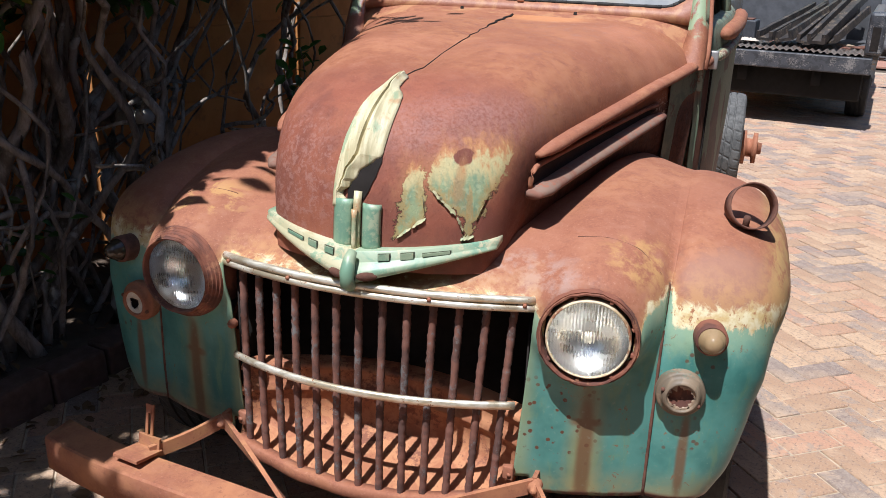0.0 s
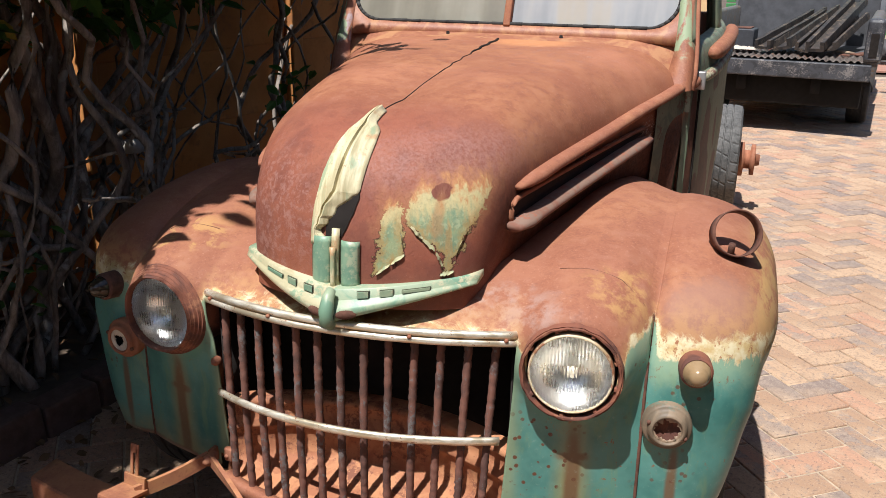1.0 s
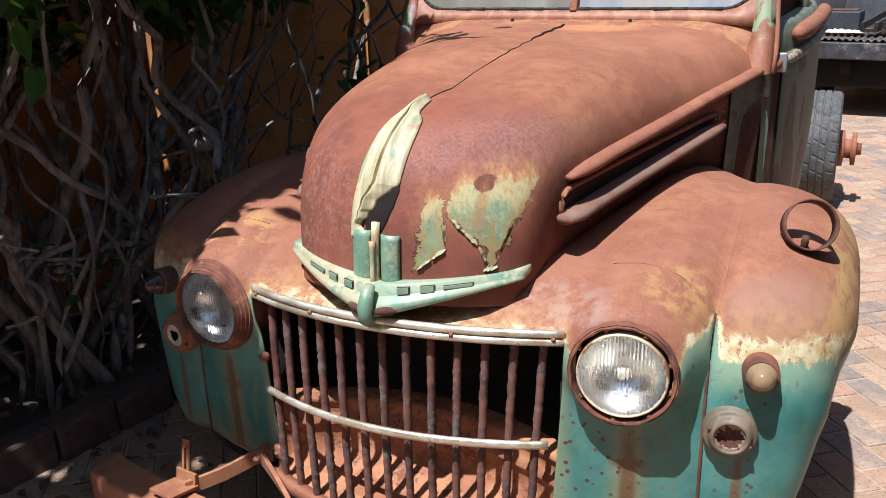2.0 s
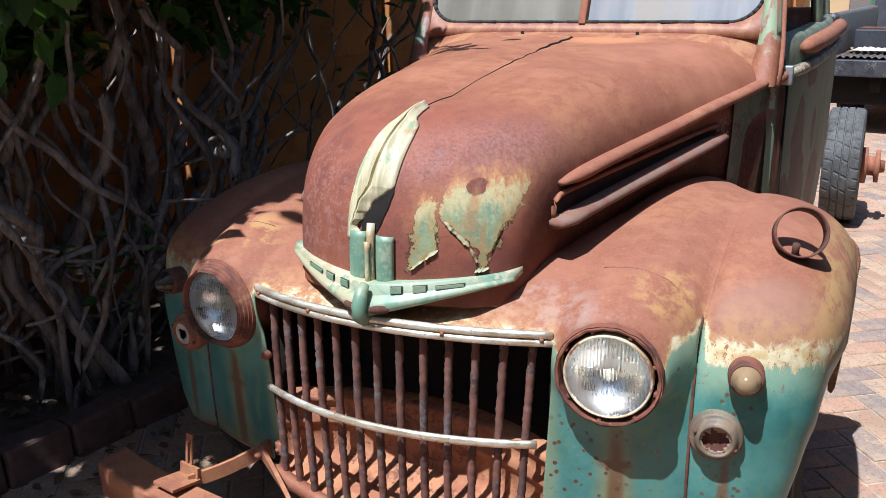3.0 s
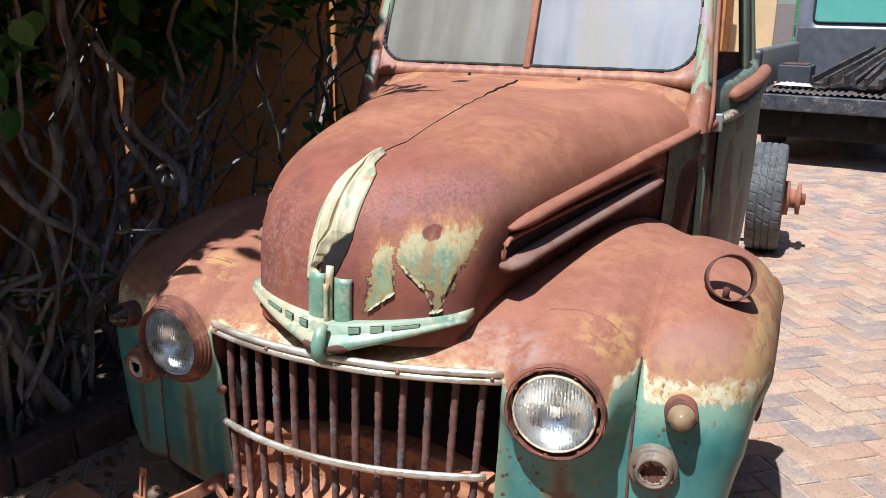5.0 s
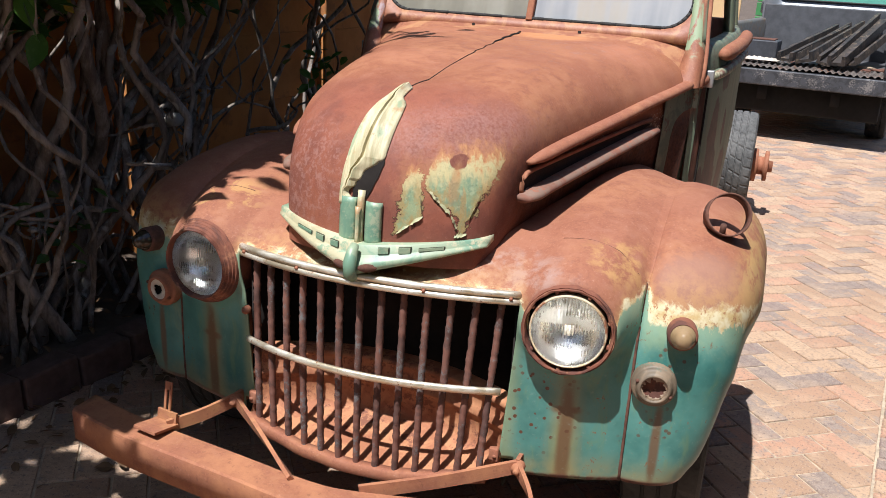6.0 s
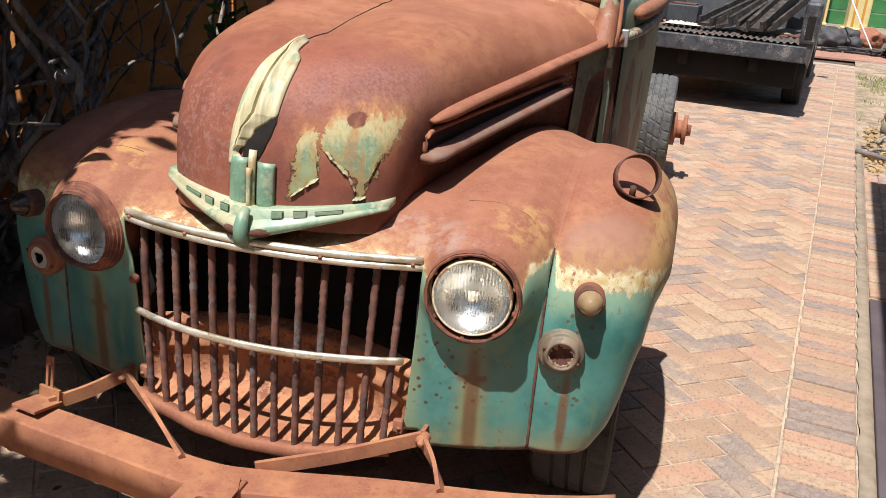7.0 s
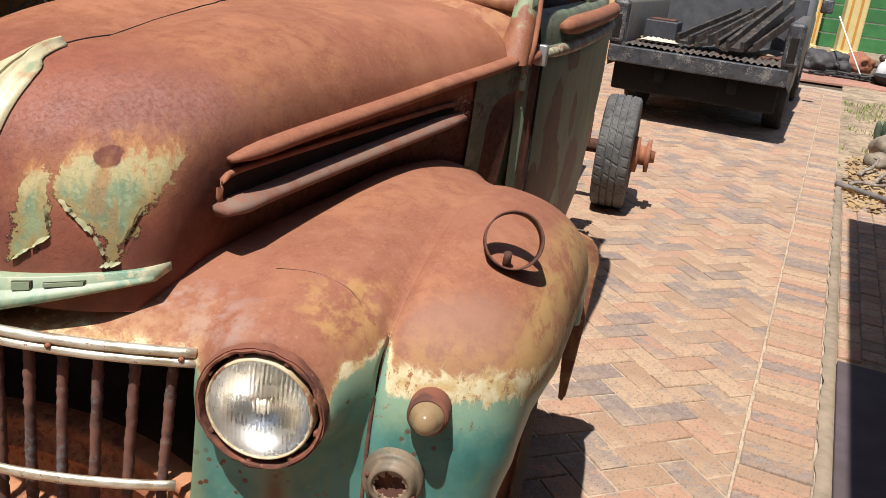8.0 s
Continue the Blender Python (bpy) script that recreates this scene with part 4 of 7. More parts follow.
# stone pan behind the bars
bm = bmesh.new()
rows = []
for k in range(-14, 15):
    x = k / 14 * 0.345
    y0, z0 = bow(x, 0.36, -0.028, 0.035), 0.325 + 0.03 * (x / 0.3) ** 2
    b = 0.17 - 0.10 * (x / 0.345) ** 2
    rows.append([(x, y0, z0), (x, lerp(y0, b, 0.5), 0.352), (x, b - 0.01, 0.372), (x, b, 0.384), (x, b + 0.004, 0.44), (x, b - 0.006, 0.455), (x, b - 0.012, 0.465), (x, b + 0.002, 0.478), (x, b + 0.004, 0.51), (x, b - 0.008, 0.52), (x, b, 0.53), (x, b + 0.05, 0.53)])
grid(bm, rows)
bmesh.ops.recalc_face_normals(bm, faces=bm.faces)
part("stone_pan", bm, pan_mat, grille, "orange-rusted stone pan")
bm = bmesh.new()
box(bm, (-0.36, 0.27, 0.30), (0.36, 0.285, 0.90))
part("radiator", bm, black, truck, "black radiator core")
# added black side sheets keep the grille cavity unlit
for sx in (-1, 1):
    bm = bmesh.new()
    box(bm, (sx * 0.35 - 0.002, 0.075, 0.30), (sx * 0.35 + 0.002, 0.265, 0.80))
    part("cavity_blackout", bm, black, truck)
for x, z in ((-0.352, 0.645), (-0.335, 0.40), (0.335, 0.40)):
    bm = bmesh.new()
    spin(bm, [(0.011, -0.01), (0.011, 0.004), (0.006, 0.006), (0.005, 0.012), (0, 0.013)], pose(x, 0.045, z) @ FRONT, 8)
    part("bolt", bm, rusty, truck)
for sx in (-1, 1):
    bm = bmesh.new()
    box(bm, (0.318, 0.035, 0.385), (0.343, 0.052, 0.42), 0.004)
    for v in bm.verts:
        v.co.x *= sx
        v.co += 0.004 * noise.noise_vector(v.co * 60)
    part("grille_tab", bm, rusty, truck)

# bumper iron
bumper = tagged(new("bumper"), "bent channel-iron bumper, bare orange rust")
bumper.parent = truck
pts = spline([(-0.80, -0.058, 0.33), (-0.68, -0.10, 0.338), (-0.54, -0.132, 0.34), (-0.265, -0.170, 0.34), (-0.06, -0.193, 0.335), (0.06, -0.18, 0.332), (0.34, -0.115, 0.335), (0.6, -0.065, 0.335), (0.75, -0.005, 0.325), (0.84, 0.05, 0.315)], 49)
bm = bmesh.new()
grid(bm, [[p + Vector(o) for o in ((0, 0.046, -0.085), (0, 0.046, -0.006), (0, 0.042, 0), (0, -0.042, 0), (0, -0.047, -0.004), (0, -0.049, -0.012), (0, -0.046, -0.09))] for p in pts])
bmesh.ops.recalc_face_normals(bm, faces=bm.faces)
beam = part("beam", bm, bumper_mat, bumper)
beam.data.set_sharp_from_angle(angle=radians(28))
md = beam.modifiers.new("plate", "SOLIDIFY")
md.thickness = 0.006
bm = bmesh.new()
rows = []
tongue = [(-0.035, -0.20), (0.075, -0.19), (0.07, -0.325), (-0.03, -0.335)]
for z in (0.331, 0.343):
    rows.append([Vector((x, y, z)) for x, y in tongue])
hole = Vector((0.012, -0.292, 0))
ring_in = lambda z: [Vector((hole.x + 0.012 * math.cos(a), hole.y + 0.012 * math.sin(a), z)) for a in [k / 16 * math.tau for k in range(16)]]
ring_out = []
for k in range(16):
    a = k / 16 * math.tau
    d = Vector((math.cos(a), math.sin(a)))
    tx = min((0.058 / abs(d.x) if abs(d.x) > 1e-6 else 9), (0.042 / abs(d.y) if d.y < -1e-6 else (0.10 / d.y if d.y > 1e-6 else 9)))
    ring_out.append((hole.x + d.x * tx, hole.y + d.y * tx))
grid(bm, [ring_in(0.331), ring_in(0.343), [Vector((x, y, 0.343)) for x, y in ring_out], [Vector((x, y, 0.331)) for x, y in ring_out], ring_in(0.331)], closed=True)
bmesh.ops.recalc_face_normals(bm, faces=bm.faces)
part("towing_plate", bm, bumper_mat, bumper, "drilled towing plate", smooth=False)
bm = bmesh.new()
box(bm, (0.058, -0.30, 0.25), (0.070, -0.19, 0.340), 0.003)
part("gusset", bm, bumper_mat, bumper)


def strap(name, path, width, parent, twist=0.0):
    """A flat iron bent along a path."""
    bm = bmesh.new()
    pp = spline(path, 15)
    rows = []
    for k, p in enumerate(pp):
        d = (pp[min(k + 1, 14)] - pp[max(k - 1, 0)]).normalized()
        a = math.radians(twist) * k / 14
        u = Vector((0, 0, 1)) - d * d.z
        u = (u.normalized() * math.cos(a) + d.cross(u.normalized()) * math.sin(a)) * width / 2
        w = d.cross(u).normalized() * 0.005
        rows.append([p + u + w, p + u - w, p - u - w, p - u + w])
    vs = grid(bm, rows, closed=True)
    bm.faces.new(vs[0][::-1])
    bm.faces.new(vs[-1])
    bmesh.ops.recalc_face_normals(bm, faces=bm.faces)
    return part(name, bm, bumper_mat, parent, smooth=False)


for apex, foot_a, foot_b in (((-0.385, 0.04, 0.385), (-0.50, -0.10, 0.348), (-0.10, -0.165, 0.335)), ((0.392, 0.035, 0.388), (0.06, -0.135, 0.33), (0.475, -0.075, 0.335))):
    apex, foot_a, foot_b = Vector(apex), Vector(foot_a), Vector(foot_b)
    strap("bracket_arm", [apex, apex.lerp(foot_a, 0.5) + Vector((0, 0, -0.006)), foot_a], 0.034, bumper)
    strap("bracket_arm", [apex + Vector((0, -0.004, 0.004)), apex.lerp(foot_b, 0.45) + Vector((0.012, 0.0, -0.012)), foot_b], 0.032, bumper, 40)
    strap("bracket_arm", [apex + Vector((0, 0.0, 0)), apex + Vector((0.0, 0.12, -0.01)), apex + Vector((0, 0.3, -0.01))], 0.036, bumper)
    bm = bmesh.new()
    spin(bm, [(0.016, -0.014), (0.016, 0.012), (0.008, 0.014), (0.007, 0.024), (0, 0.025)], pose(*(apex + Vector((0.004, -0.005, 0)))) @ FRONT, 8)
    part("bolt", bm, bumper_mat, bumper)
bm = bmesh.new()  # slotted upright ear
for lo, hi in (((-0.012, 0, 0), (-0.004, 0.005, 0.10)), ((0.004, 0, 0), (0.012, 0.005, 0.10)), ((-0.012, 0, 0.085), (0.012, 0.005, 0.108)), ((-0.03, -0.002, -0.002), (0.036, 0.006, 0.03))):
    box(bm, lo, hi, 0.0012)
box(bm, (-0.035, -0.075, -0.006), (0.04, 0.006, 0.002), 0.001)
bmesh.ops.transform(bm, matrix=pose(-0.515, -0.085, 0.352, -8, 0, -10), verts=bm.verts)
part("slotted_ear", bm, bumper_mat, bumper, smooth=False)

# lamps
for side in (1, -1):
    lampm = pose(LAMP.x * side, 0.029, LAMP.z, 0, 0, 6 * side) @ FRONT
    lamp = tagged(new("headlamp"), "round sealed-beam headlamp" + (" in a corroded open rim" if side > 0 else " in a ribbed rusty bezel"))
    lamp.parent = truck
    bm = bmesh.new()
    if side > 0:
        rim = [(0.1045, -0.14), (0.105, -0.02), (0.1055, -0.006), (0.104, 0.001), (0.102, 0.000), (0.1005, 0.004), (0.097, 0.003), (0.0955, -0.004), (0.0945, -0.02), (0.0945, -0.06)]
    else:
        rim = [(0.112, -0.14), (0.113, -0.03)] + [(0.1125 - 0.0024 * k, -0.022 + 0.0040 * k + 0.0030 * (k % 2)) for k in range(10)] + [(0.088, 0.014), (0.086, 0.004), (0.086, -0.02)]
    spin(bm, rim, lampm, 64)
    for v in bm.verts:
        v.co += noise.noise_vector(v.co * 55) * (0.0034 if side > 0 else 0.0006)
    part("rim", bm, rim_rust, lamp, "corroded steel rim").data.set_sharp_from_angle(angle=radians(24))
    bm = bmesh.new()
    spin(bm, [(0.10, -0.035), (0.06, -0.09), (0.0, -0.12)], lampm, 32)
    part("bucket", bm, black, lamp)
    if side > 0:
        bm = bmesh.new()
        spin(bm, [(0.0865, -0.04), (0.0875, -0.01), (0.0868, 0.0), (0.084, 0.004), (0.0805, -0.001), (0.080, -0.012)], lampm, 48)
        part("retaining_ring", bm, trim_paint("ring_paint", (0.42, 0.30, 0.17), (0.55, 0.45, 0.30), (0.25, 0.10, 0.05)) if side > 0 else rusty, lamp)
        for a in (20, 65, 110, 150, 215, 262, 305, 345):
            bm = bmesh.new()
            r = 0.0955
            box(bm, (-0.005, -0.004, -0.012), (0.005, 0.004, 0.004), 0.001)
            bmesh.ops.transform(bm, matrix=lampm @ pose(r * math.cos(radians(a)), r * math.sin(radians(a)), -0.004, 0, 0, a + 12), verts=bm.verts)
            part("rim_clip", bm, rim_rust, lamp)
    bm = bmesh.new()
    spin(bm, [(0.083 * math.sin(k / 14 * 1.5708), -0.062 + 0.058 * (1 - math.cos(k / 14 * 1.5708))) for k in range(14, -1, -1)], lampm, 48)
    part("reflector", bm, reflector, lamp, "silvered reflector bowl")
    bm = bmesh.new()
    spin(bm, [(0.006, -0.058), (0.008, -0.04), (0.013, -0.033), (0.013, -0.03), (0.0, -0.028)], lampm, 16)
    part("bulb_shield", bm, chrome, lamp)
    bm = bmesh.new()
    dome = [(0.0855, -0.003)] + [(0.0855 * math.cos(k / 8 * 1.5708), 0.013 * math.sin(k / 8 * 1.5708)) for k in range(9)]
    spin(bm, dome, None, 48)
    spin(bm, [(r * 0.985, h - 0.0025) for r, h in dome], None, 48)
    lens = part("lens", bm, lens_mat, lamp, "clear fluted glass lens", m=lampm)
    lens.visible_shadow = False
    # parking lamp
    pm = pose(0.719 * side, 0.139, 0.752, 0, 0, 8 * side) @ pose(0, 0, 0, -6) @ FRONT
    small = tagged(new("parking_lamp"), "small torpedo parking lamp with a cloudy lens")
    small.parent = truck
    bm = bmesh.new()
    spin(bm, [(0.0345, -0.05), (0.0343, -0.008), (0.0340, 0.000), (0.0338, 0.006), (0.0330, 0.010), (0.0310, 0.0105), (0.0302, 0.014), (0.0290, 0.015), (0.0270, 0.010)], pm, 32)
    part("bezel", bm, rim_rust if side > 0 else rusty_dark, small)
    bm = bmesh.new()
    spin(bm, [(0.0285, 0.008), (0.0275, 0.019), (0.0252, 0.021), (0.0248, 0.025), (0.0232, 0.026), (0.0226, 0.030), (0.0210, 0.031), (0.0200, 0.036), (0.0170, 0.042), (0.012, 0.0465), (0.006, 0.049), (0.0, 0.050)], pm, 32)
    part("lens", bm, amber_mat if side > 0 else dark_lens, small, "cloudy amber stepped lens")
    # turn signal with a broken lens
    sm = pose(0.674 * side, 0.126, 0.620, 0, 0, 8 * side) @ FRONT
    sig = tagged(new("turn_signal"), "round turn signal with its lens broken out")
    sig.parent = truck
    bm = bmesh.new()
    spin(bm, [(0.052, -0.05), (0.052, -0.006), (0.0505, -0.002), (0.047, 0.0), (0.0425, 0.001), (0.0405, 0.008), (0.0375, 0.0135), (0.034, 0.016), (0.031, 0.0165), (0.029, 0.012), (0.028, 0.002)], sm, 40)
    part("housing", bm, trim_paint("signal_paint", (0.14, 0.105, 0.07), (0.22, 0.16, 0.105), (0.12, 0.15, 0.11), 0.6) if side > 0 else rusty, sig)
    # the left bowl is black in place of the hollow's shade
    bm = bmesh.new()
    spin(bm, [(0.0295, 0.002), (0.012, -0.004), (0.0, -0.005)], sm, 24)
    for v in bm.verts:
        v.co += noise.noise_vector(v.co * 90) * 0.002
    part("bowl", bm, rim_rust if side > 0 else black, sig, "inner bowl, rusted at right, blacked as a shaded hollow at left")
    bm = bmesh.new()
    teeth = []
    for k in range(44):
        a = k / 44 * math.tau
        r = (0.0235 if side > 0 else 0.0150) + (0.013 if side > 0 else 0.008) * noise.noise((math.cos(a) * 5.5, math.sin(a) * 5.5, side * 3.0))
        teeth.append((r * math.cos(a), r * math.sin(a)))
    grid(bm, [[sm @ Vector((0.0305 * math.cos(k / 44 * math.tau), 0.0305 * math.sin(k / 44 * math.tau), 0.010)) for k in range(44)], [sm @ Vector((x, y, 0.0125)) for x, y in teeth], [sm @ Vector((x, y, 0.010)) for x, y in teeth]], closed=True)
    part("broken_lens", bm, plain("lens_shard", (0.62, 0.56, 0.46), 0.3) if side < 0 else plain("lens_rim", (0.30, 0.21, 0.14), 0.5), sig, "jagged rim of broken lens")
    for a in (-25, 160):
        bm = bmesh.new()
        spin(bm, [(0.005, -0.002), (0.0045, 0.003), (0, 0.004)], sm @ pose(0.041 * math.cos(radians(a)), 0.041 * math.sin(radians(a)), 0.009), 8)
        part("screw", bm, rusty_dark, sig)

# lamp ring standing on the right fender
ring = tagged(new("lamp_ring"), "empty rusted lamp ring bolted upright on the fender")
ring.parent = truck
rm = pose(0.770, 0.432, 0.966, 68, 0, 14)
bm = bmesh.new()
spin(bm, [(0.0535, -0.024), (0.0538, 0.024), (0.0503, 0.024), (0.0500, -0.024), (0.0535, -0.024)], rm, 48)
part("band", bm, rusty_dark, ring)
bm = bmesh.new()
tube(bm, [(0.764, 0.425, 0.912), (0.765, 0.423, 0.935), (0.766, 0.420, 0.945)], [0.008, 0.0075, 0.0078], 10)
tube(bm, [(0.764, 0.425, 0.895), (0.764, 0.425, 0.912)], 0.010, 12)
part("stem", bm, rusty_dark, ring)

# emblem on the nose
cream_wing = trim_paint("cream_wing", (0.40, 0.36, 0.22), (0.50, 0.46, 0.31), (0.23, 0.31, 0.20))
bar_shade_mat = plain("emblem_bar_shade", (0.085, 0.085, 0.05), 0.8, 0, 0.5, 60)
emblem = tagged(new("hood_emblem"), "winged chevron emblem in chipped green and cream paint")
emblem.parent = truck
for side in (1, -1):
    bm = bmesh.new()
    rows = []
    for k in range(21):
        u = k / 20
        x, y = 0.268 * u, lerp(-0.046, 0.082, u**1.7)
        top = lerp(0.905, 0.926, u)
        low = lerp(0.835, 0.905, u**0.85)
        mid = top - lerp(0.026, 0.012, u)
        bulge = lerp(0.026, 0.008, u)
        rows.append([(x, y + 0.05, top - 0.002), (x, y + 0.004, top), (x, y, top - 0.002), (x, y - 0.002, mid + 0.002), (x, y - 0.004, mid), (x, y - bulge * 0.8, lerp(mid, low, 0.3)), (x, y - bulge, lerp(mid, low, 0.6)), (x, y - bulge * 0.8, lerp(mid, low, 0.88)), (x, y - bulge * 0.3, low), (x, y + 0.05, low + 0.004)])
    rows = [[Vector((p[0] * side, p[1], p[2])) for p in row] for row in rows]
    vs = grid(bm, rows)
    bm.faces.new(vs[-1])
    bmesh.ops.recalc_face_normals(bm, faces=bm.faces)
    part("wing", bm, emblem_mat if side > 0 else cream_wing, emblem, "tapering green wing" if side > 0 else "tapering cream wing with green remains")
    for x0, x1, h in ((0.050, 0.072, 1), (0.094, 0.118, 1), (0.135, 0.185, 0)):
        bm = bmesh.new()
        for a, b in (((0, 1),) if not h else ((0, 1),)):
            u0, u1 = x0 / 0.268, x1 / 0.268
            p0, p1 = Vector((x0, lerp(-0.046, 0.082, u0**1.7) - 0.002, lerp(0.905, 0.926, u0) - 0.013)), Vector((x1, lerp(-0.046, 0.082, u1**1.7) - 0.002, lerp(0.905, 0.926, u1) - 0.013))
            dz = 0.0065 if h else 0.003
            grid(bm, [[q + Vector((0, oy, oz)) for oy, oz in ((0.004, dz), (-0.0045, dz), (-0.0045, -dz), (0.004, -dz))] for q in (p0, p1)], closed=True)
        for v in bm.verts:
            v.co.x *= side
        bmesh.ops.recalc_face_normals(bm, faces=bm.faces)
        part("raised_bar", bm, emblem_mat, emblem, smooth=False)
        # slightly larger dark plate draws the bar's shadow outline
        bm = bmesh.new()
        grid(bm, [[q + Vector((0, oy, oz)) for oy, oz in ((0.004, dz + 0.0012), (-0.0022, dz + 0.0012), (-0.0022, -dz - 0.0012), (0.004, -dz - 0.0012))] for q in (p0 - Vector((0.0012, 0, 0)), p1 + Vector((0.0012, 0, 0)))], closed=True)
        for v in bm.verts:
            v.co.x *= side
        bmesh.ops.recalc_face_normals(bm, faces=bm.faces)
        part("bar_shade_outline", bm, bar_shade_mat, emblem, smooth=False)
    # raised dark cap painting the shade of an oval dimple
    bm = bmesh.new()
    spin(bm, [(0.011, 0.0), (0.009, 0.003), (0.0, 0.0035)], pose(0.034 * side, -0.0665, 0.860, 0, 0, 24 * side) @ FRONT @ Matrix.Diagonal((2.0, 0.9, 1, 1)), 20)
    part("dimple_shade_cap", bm, rusty_dark, emblem)
bm = bmesh.new()
tube(bm, [(-0.002, -0.055, 0.905), (-0.002, -0.070, 0.895), (-0.002, -0.082, 0.870), (-0.002, -0.080, 0.845), (-0.002, -0.064, 0.832)], [0.010, 0.013, 0.0155, 0.0155, 0.012], 14, up=(1, 0, 0))
part("centre_boss", bm, emblem_mat, emblem)
# black cap painting the shade inside the boss
bm = bmesh.new()
spin(bm, [(0.012, 0.0), (0.0, 0.002)], pose(0.009, -0.084, 0.858, 0, 0, 40) @ FRONT @ Matrix.Diagonal((0.55, 1.1, 1, 1)), 16)
part("boss_shade_cap", bm, black, emblem)

trim = tagged(new("hood_trim"), "torn cream strip over two green plates up the nose")
trim.parent = truck


def on_nose(x, z, out):
    lo, hi = 0.0, 1.0
    for _ in range(30):
        mid = (lo + hi) / 2
        lo, hi = (mid, hi) if hood_point(0, mid).z > z else (lo, mid)
    return hood_front(x, lo, out)


for xa, xb, zt in ((-0.064, -0.019, 1.003), (0.002, 0.043, 0.998)):
    bm = bmesh.new()
    rows = []
    for k in range(9):
        z = lerp(0.90, zt, k / 8)
        rows.append([on_nose(lerp(xa, xb, j / 8), z, 0.006 + 0.012 * math.sin(j / 8 * math.pi) ** 0.6) for j in range(9)])
    grid(bm, rows)
    bmesh.ops.recalc_face_normals(bm, faces=bm.faces)
    p = part("plate", bm, plate_mat, trim, "green pressed plate")
    md = p.modifiers.new("sheet", "SOLIDIFY")
    md.thickness = 0.004
bm = bmesh.new()
tube(bm, [on_nose(-0.009, lerp(0.90, 0.985, k / 5), 0.022) for k in range(6)], [0.005] * 5 + [0.007], 10)
tube(bm, [on_nose(-0.009, lerp(0.90, 1.02, k / 5), 0.008) for k in range(6)], 0.009, 8)
part("rod", bm, strip_mat, trim)
bm = bmesh.new()
rows = []
EDGE_R = [(0.985, -0.030), (1.0, -0.034), (1.010, -0.046), (1.018, -0.044), (1.026, -0.030), (1.034, -0.028), (1.046, -0.016), (1.058, -0.013), (1.066, -0.004), (1.076, 0.012), (1.084, 0.020), (1.090, 0.031), (1.12, 0.034), (1.15, 0.036), (1.18, 0.037), (1.198, 0.034), (1.205, 0.026), (1.209, 0.014), (1.2245, 0.013)]
EDGE_L = [(0.985, -0.066), (1.05, -0.065), (1.12, -0.058), (1.17, -0.045), (1.195, -0.033), (1.21, -0.018), (1.2245, -0.012)]
for k in range(49):
    z = lerp(0.985, 1.2245, (k / 48) ** 0.85)
    a, b = table(EDGE_L, z), table(EDGE_R, z) + 0.0025 * noise.noise((z * 120, 0, 1)) * (z < 1.1)
    row = []
    for f in (0, 0.04, 0.12, 0.26, 0.40, 0.43, 0.47, 0.50, 0.56, 0.62, 0.68, 0.75, 0.82, 0.9, 1.0):
        x = lerp(a, b, f)
        lift = table([(0, 0.002), (0.04, 0.012), (0.40, 0.015), (0.43, 0.006), (0.47, 0.006), (0.50, 0.0165), (0.56, 0.0165), (0.75, 0.010), (1, 0.003)], f)
        row.append(on_nose(x, z, lift + 0.0015 * noise.noise((x * 60, z * 14, 2))))
    rows.append(row)
grid(bm, rows)
bmesh.ops.recalc_face_normals(bm, faces=bm.faces)
p = part("strip", bm, strip_mat, trim, "curved cream strip torn at its lower edge")
p.data.set_sharp_from_angle(angle=radians(14))
md = p.modifiers.new("sheet", "SOLIDIFY")
md.thickness = 0.003
# black sheet on the nose paints the darkness below the torn edge
bm = bmesh.new()
grid(bm, [[on_nose(lerp(-0.035, table([(0.99, -0.008), (1.005, 0.004), (1.03, 0.014), (1.06, 0.026), (1.085, 0.034), (1.11, 0.030)], z) + 0.004 * noise.noise((z * 80, 0, 0)), j / 4), z, 0.003) for j in range(5)] for z in [lerp(0.995, 1.11, k / 8) for k in range(9)]])
bmesh.ops.recalc_face_normals(bm, faces=bm.faces)
part("hole", bm, black, trim, "black sheet standing in for the shaded hole at the tear")

# curling flakes along the lower rims of the hood paint
flake_mat = trim_paint("flake_paint", (0.34, 0.33, 0.18), (0.50, 0.44, 0.26), (0.24, 0.28, 0.16), 0.6)
for k, (xa, za, xb, zb, w) in enumerate(((0.076, 0.933, 0.104, 0.955, 0.010), (0.106, 0.956, 0.131, 0.974, 0.012), (0.129, 0.985, 0.122, 1.020, 0.005), (0.140, 1.029, 0.164, 1.004, 0.008), (0.165, 1.003, 0.188, 0.980, 0.010), (0.190, 0.976, 0.203, 0.950, 0.009), (0.199, 0.932, 0.223, 0.935, 0.010), (0.225, 0.966, 0.242, 1.010, 0.005))):
    bm = bmesh.new()
    rows = []
    for j in range(9):
        f = j / 8
        x, z = lerp(xa, xb, f) + 0.003 * noise.noise((k, j * 0.9, 1)), lerp(za, zb, f) + 0.004 * noise.noise((k, j * 0.9, 4))
        ww = w * math.sin((0.12 + 0.76 * f) * math.pi) * (1 + 0.5 * noise.noise((k, j * 1.3, 7)))
        ww *= 0.55
        rows.append([on_nose(x, z + ww, 0.0006), on_nose(x, z + ww * 0.4, 0.0018), on_nose(x, z, 0.0042 + 0.002 * noise.noise((k, j, 2))), on_nose(x, z - ww * 0.3, 0.0062)])
    grid(bm, rows)
    bmesh.ops.recalc_face_normals(bm, faces=bm.faces)
    part("paint_flake", bm, flake_mat, hood, "curled flake of old paint")

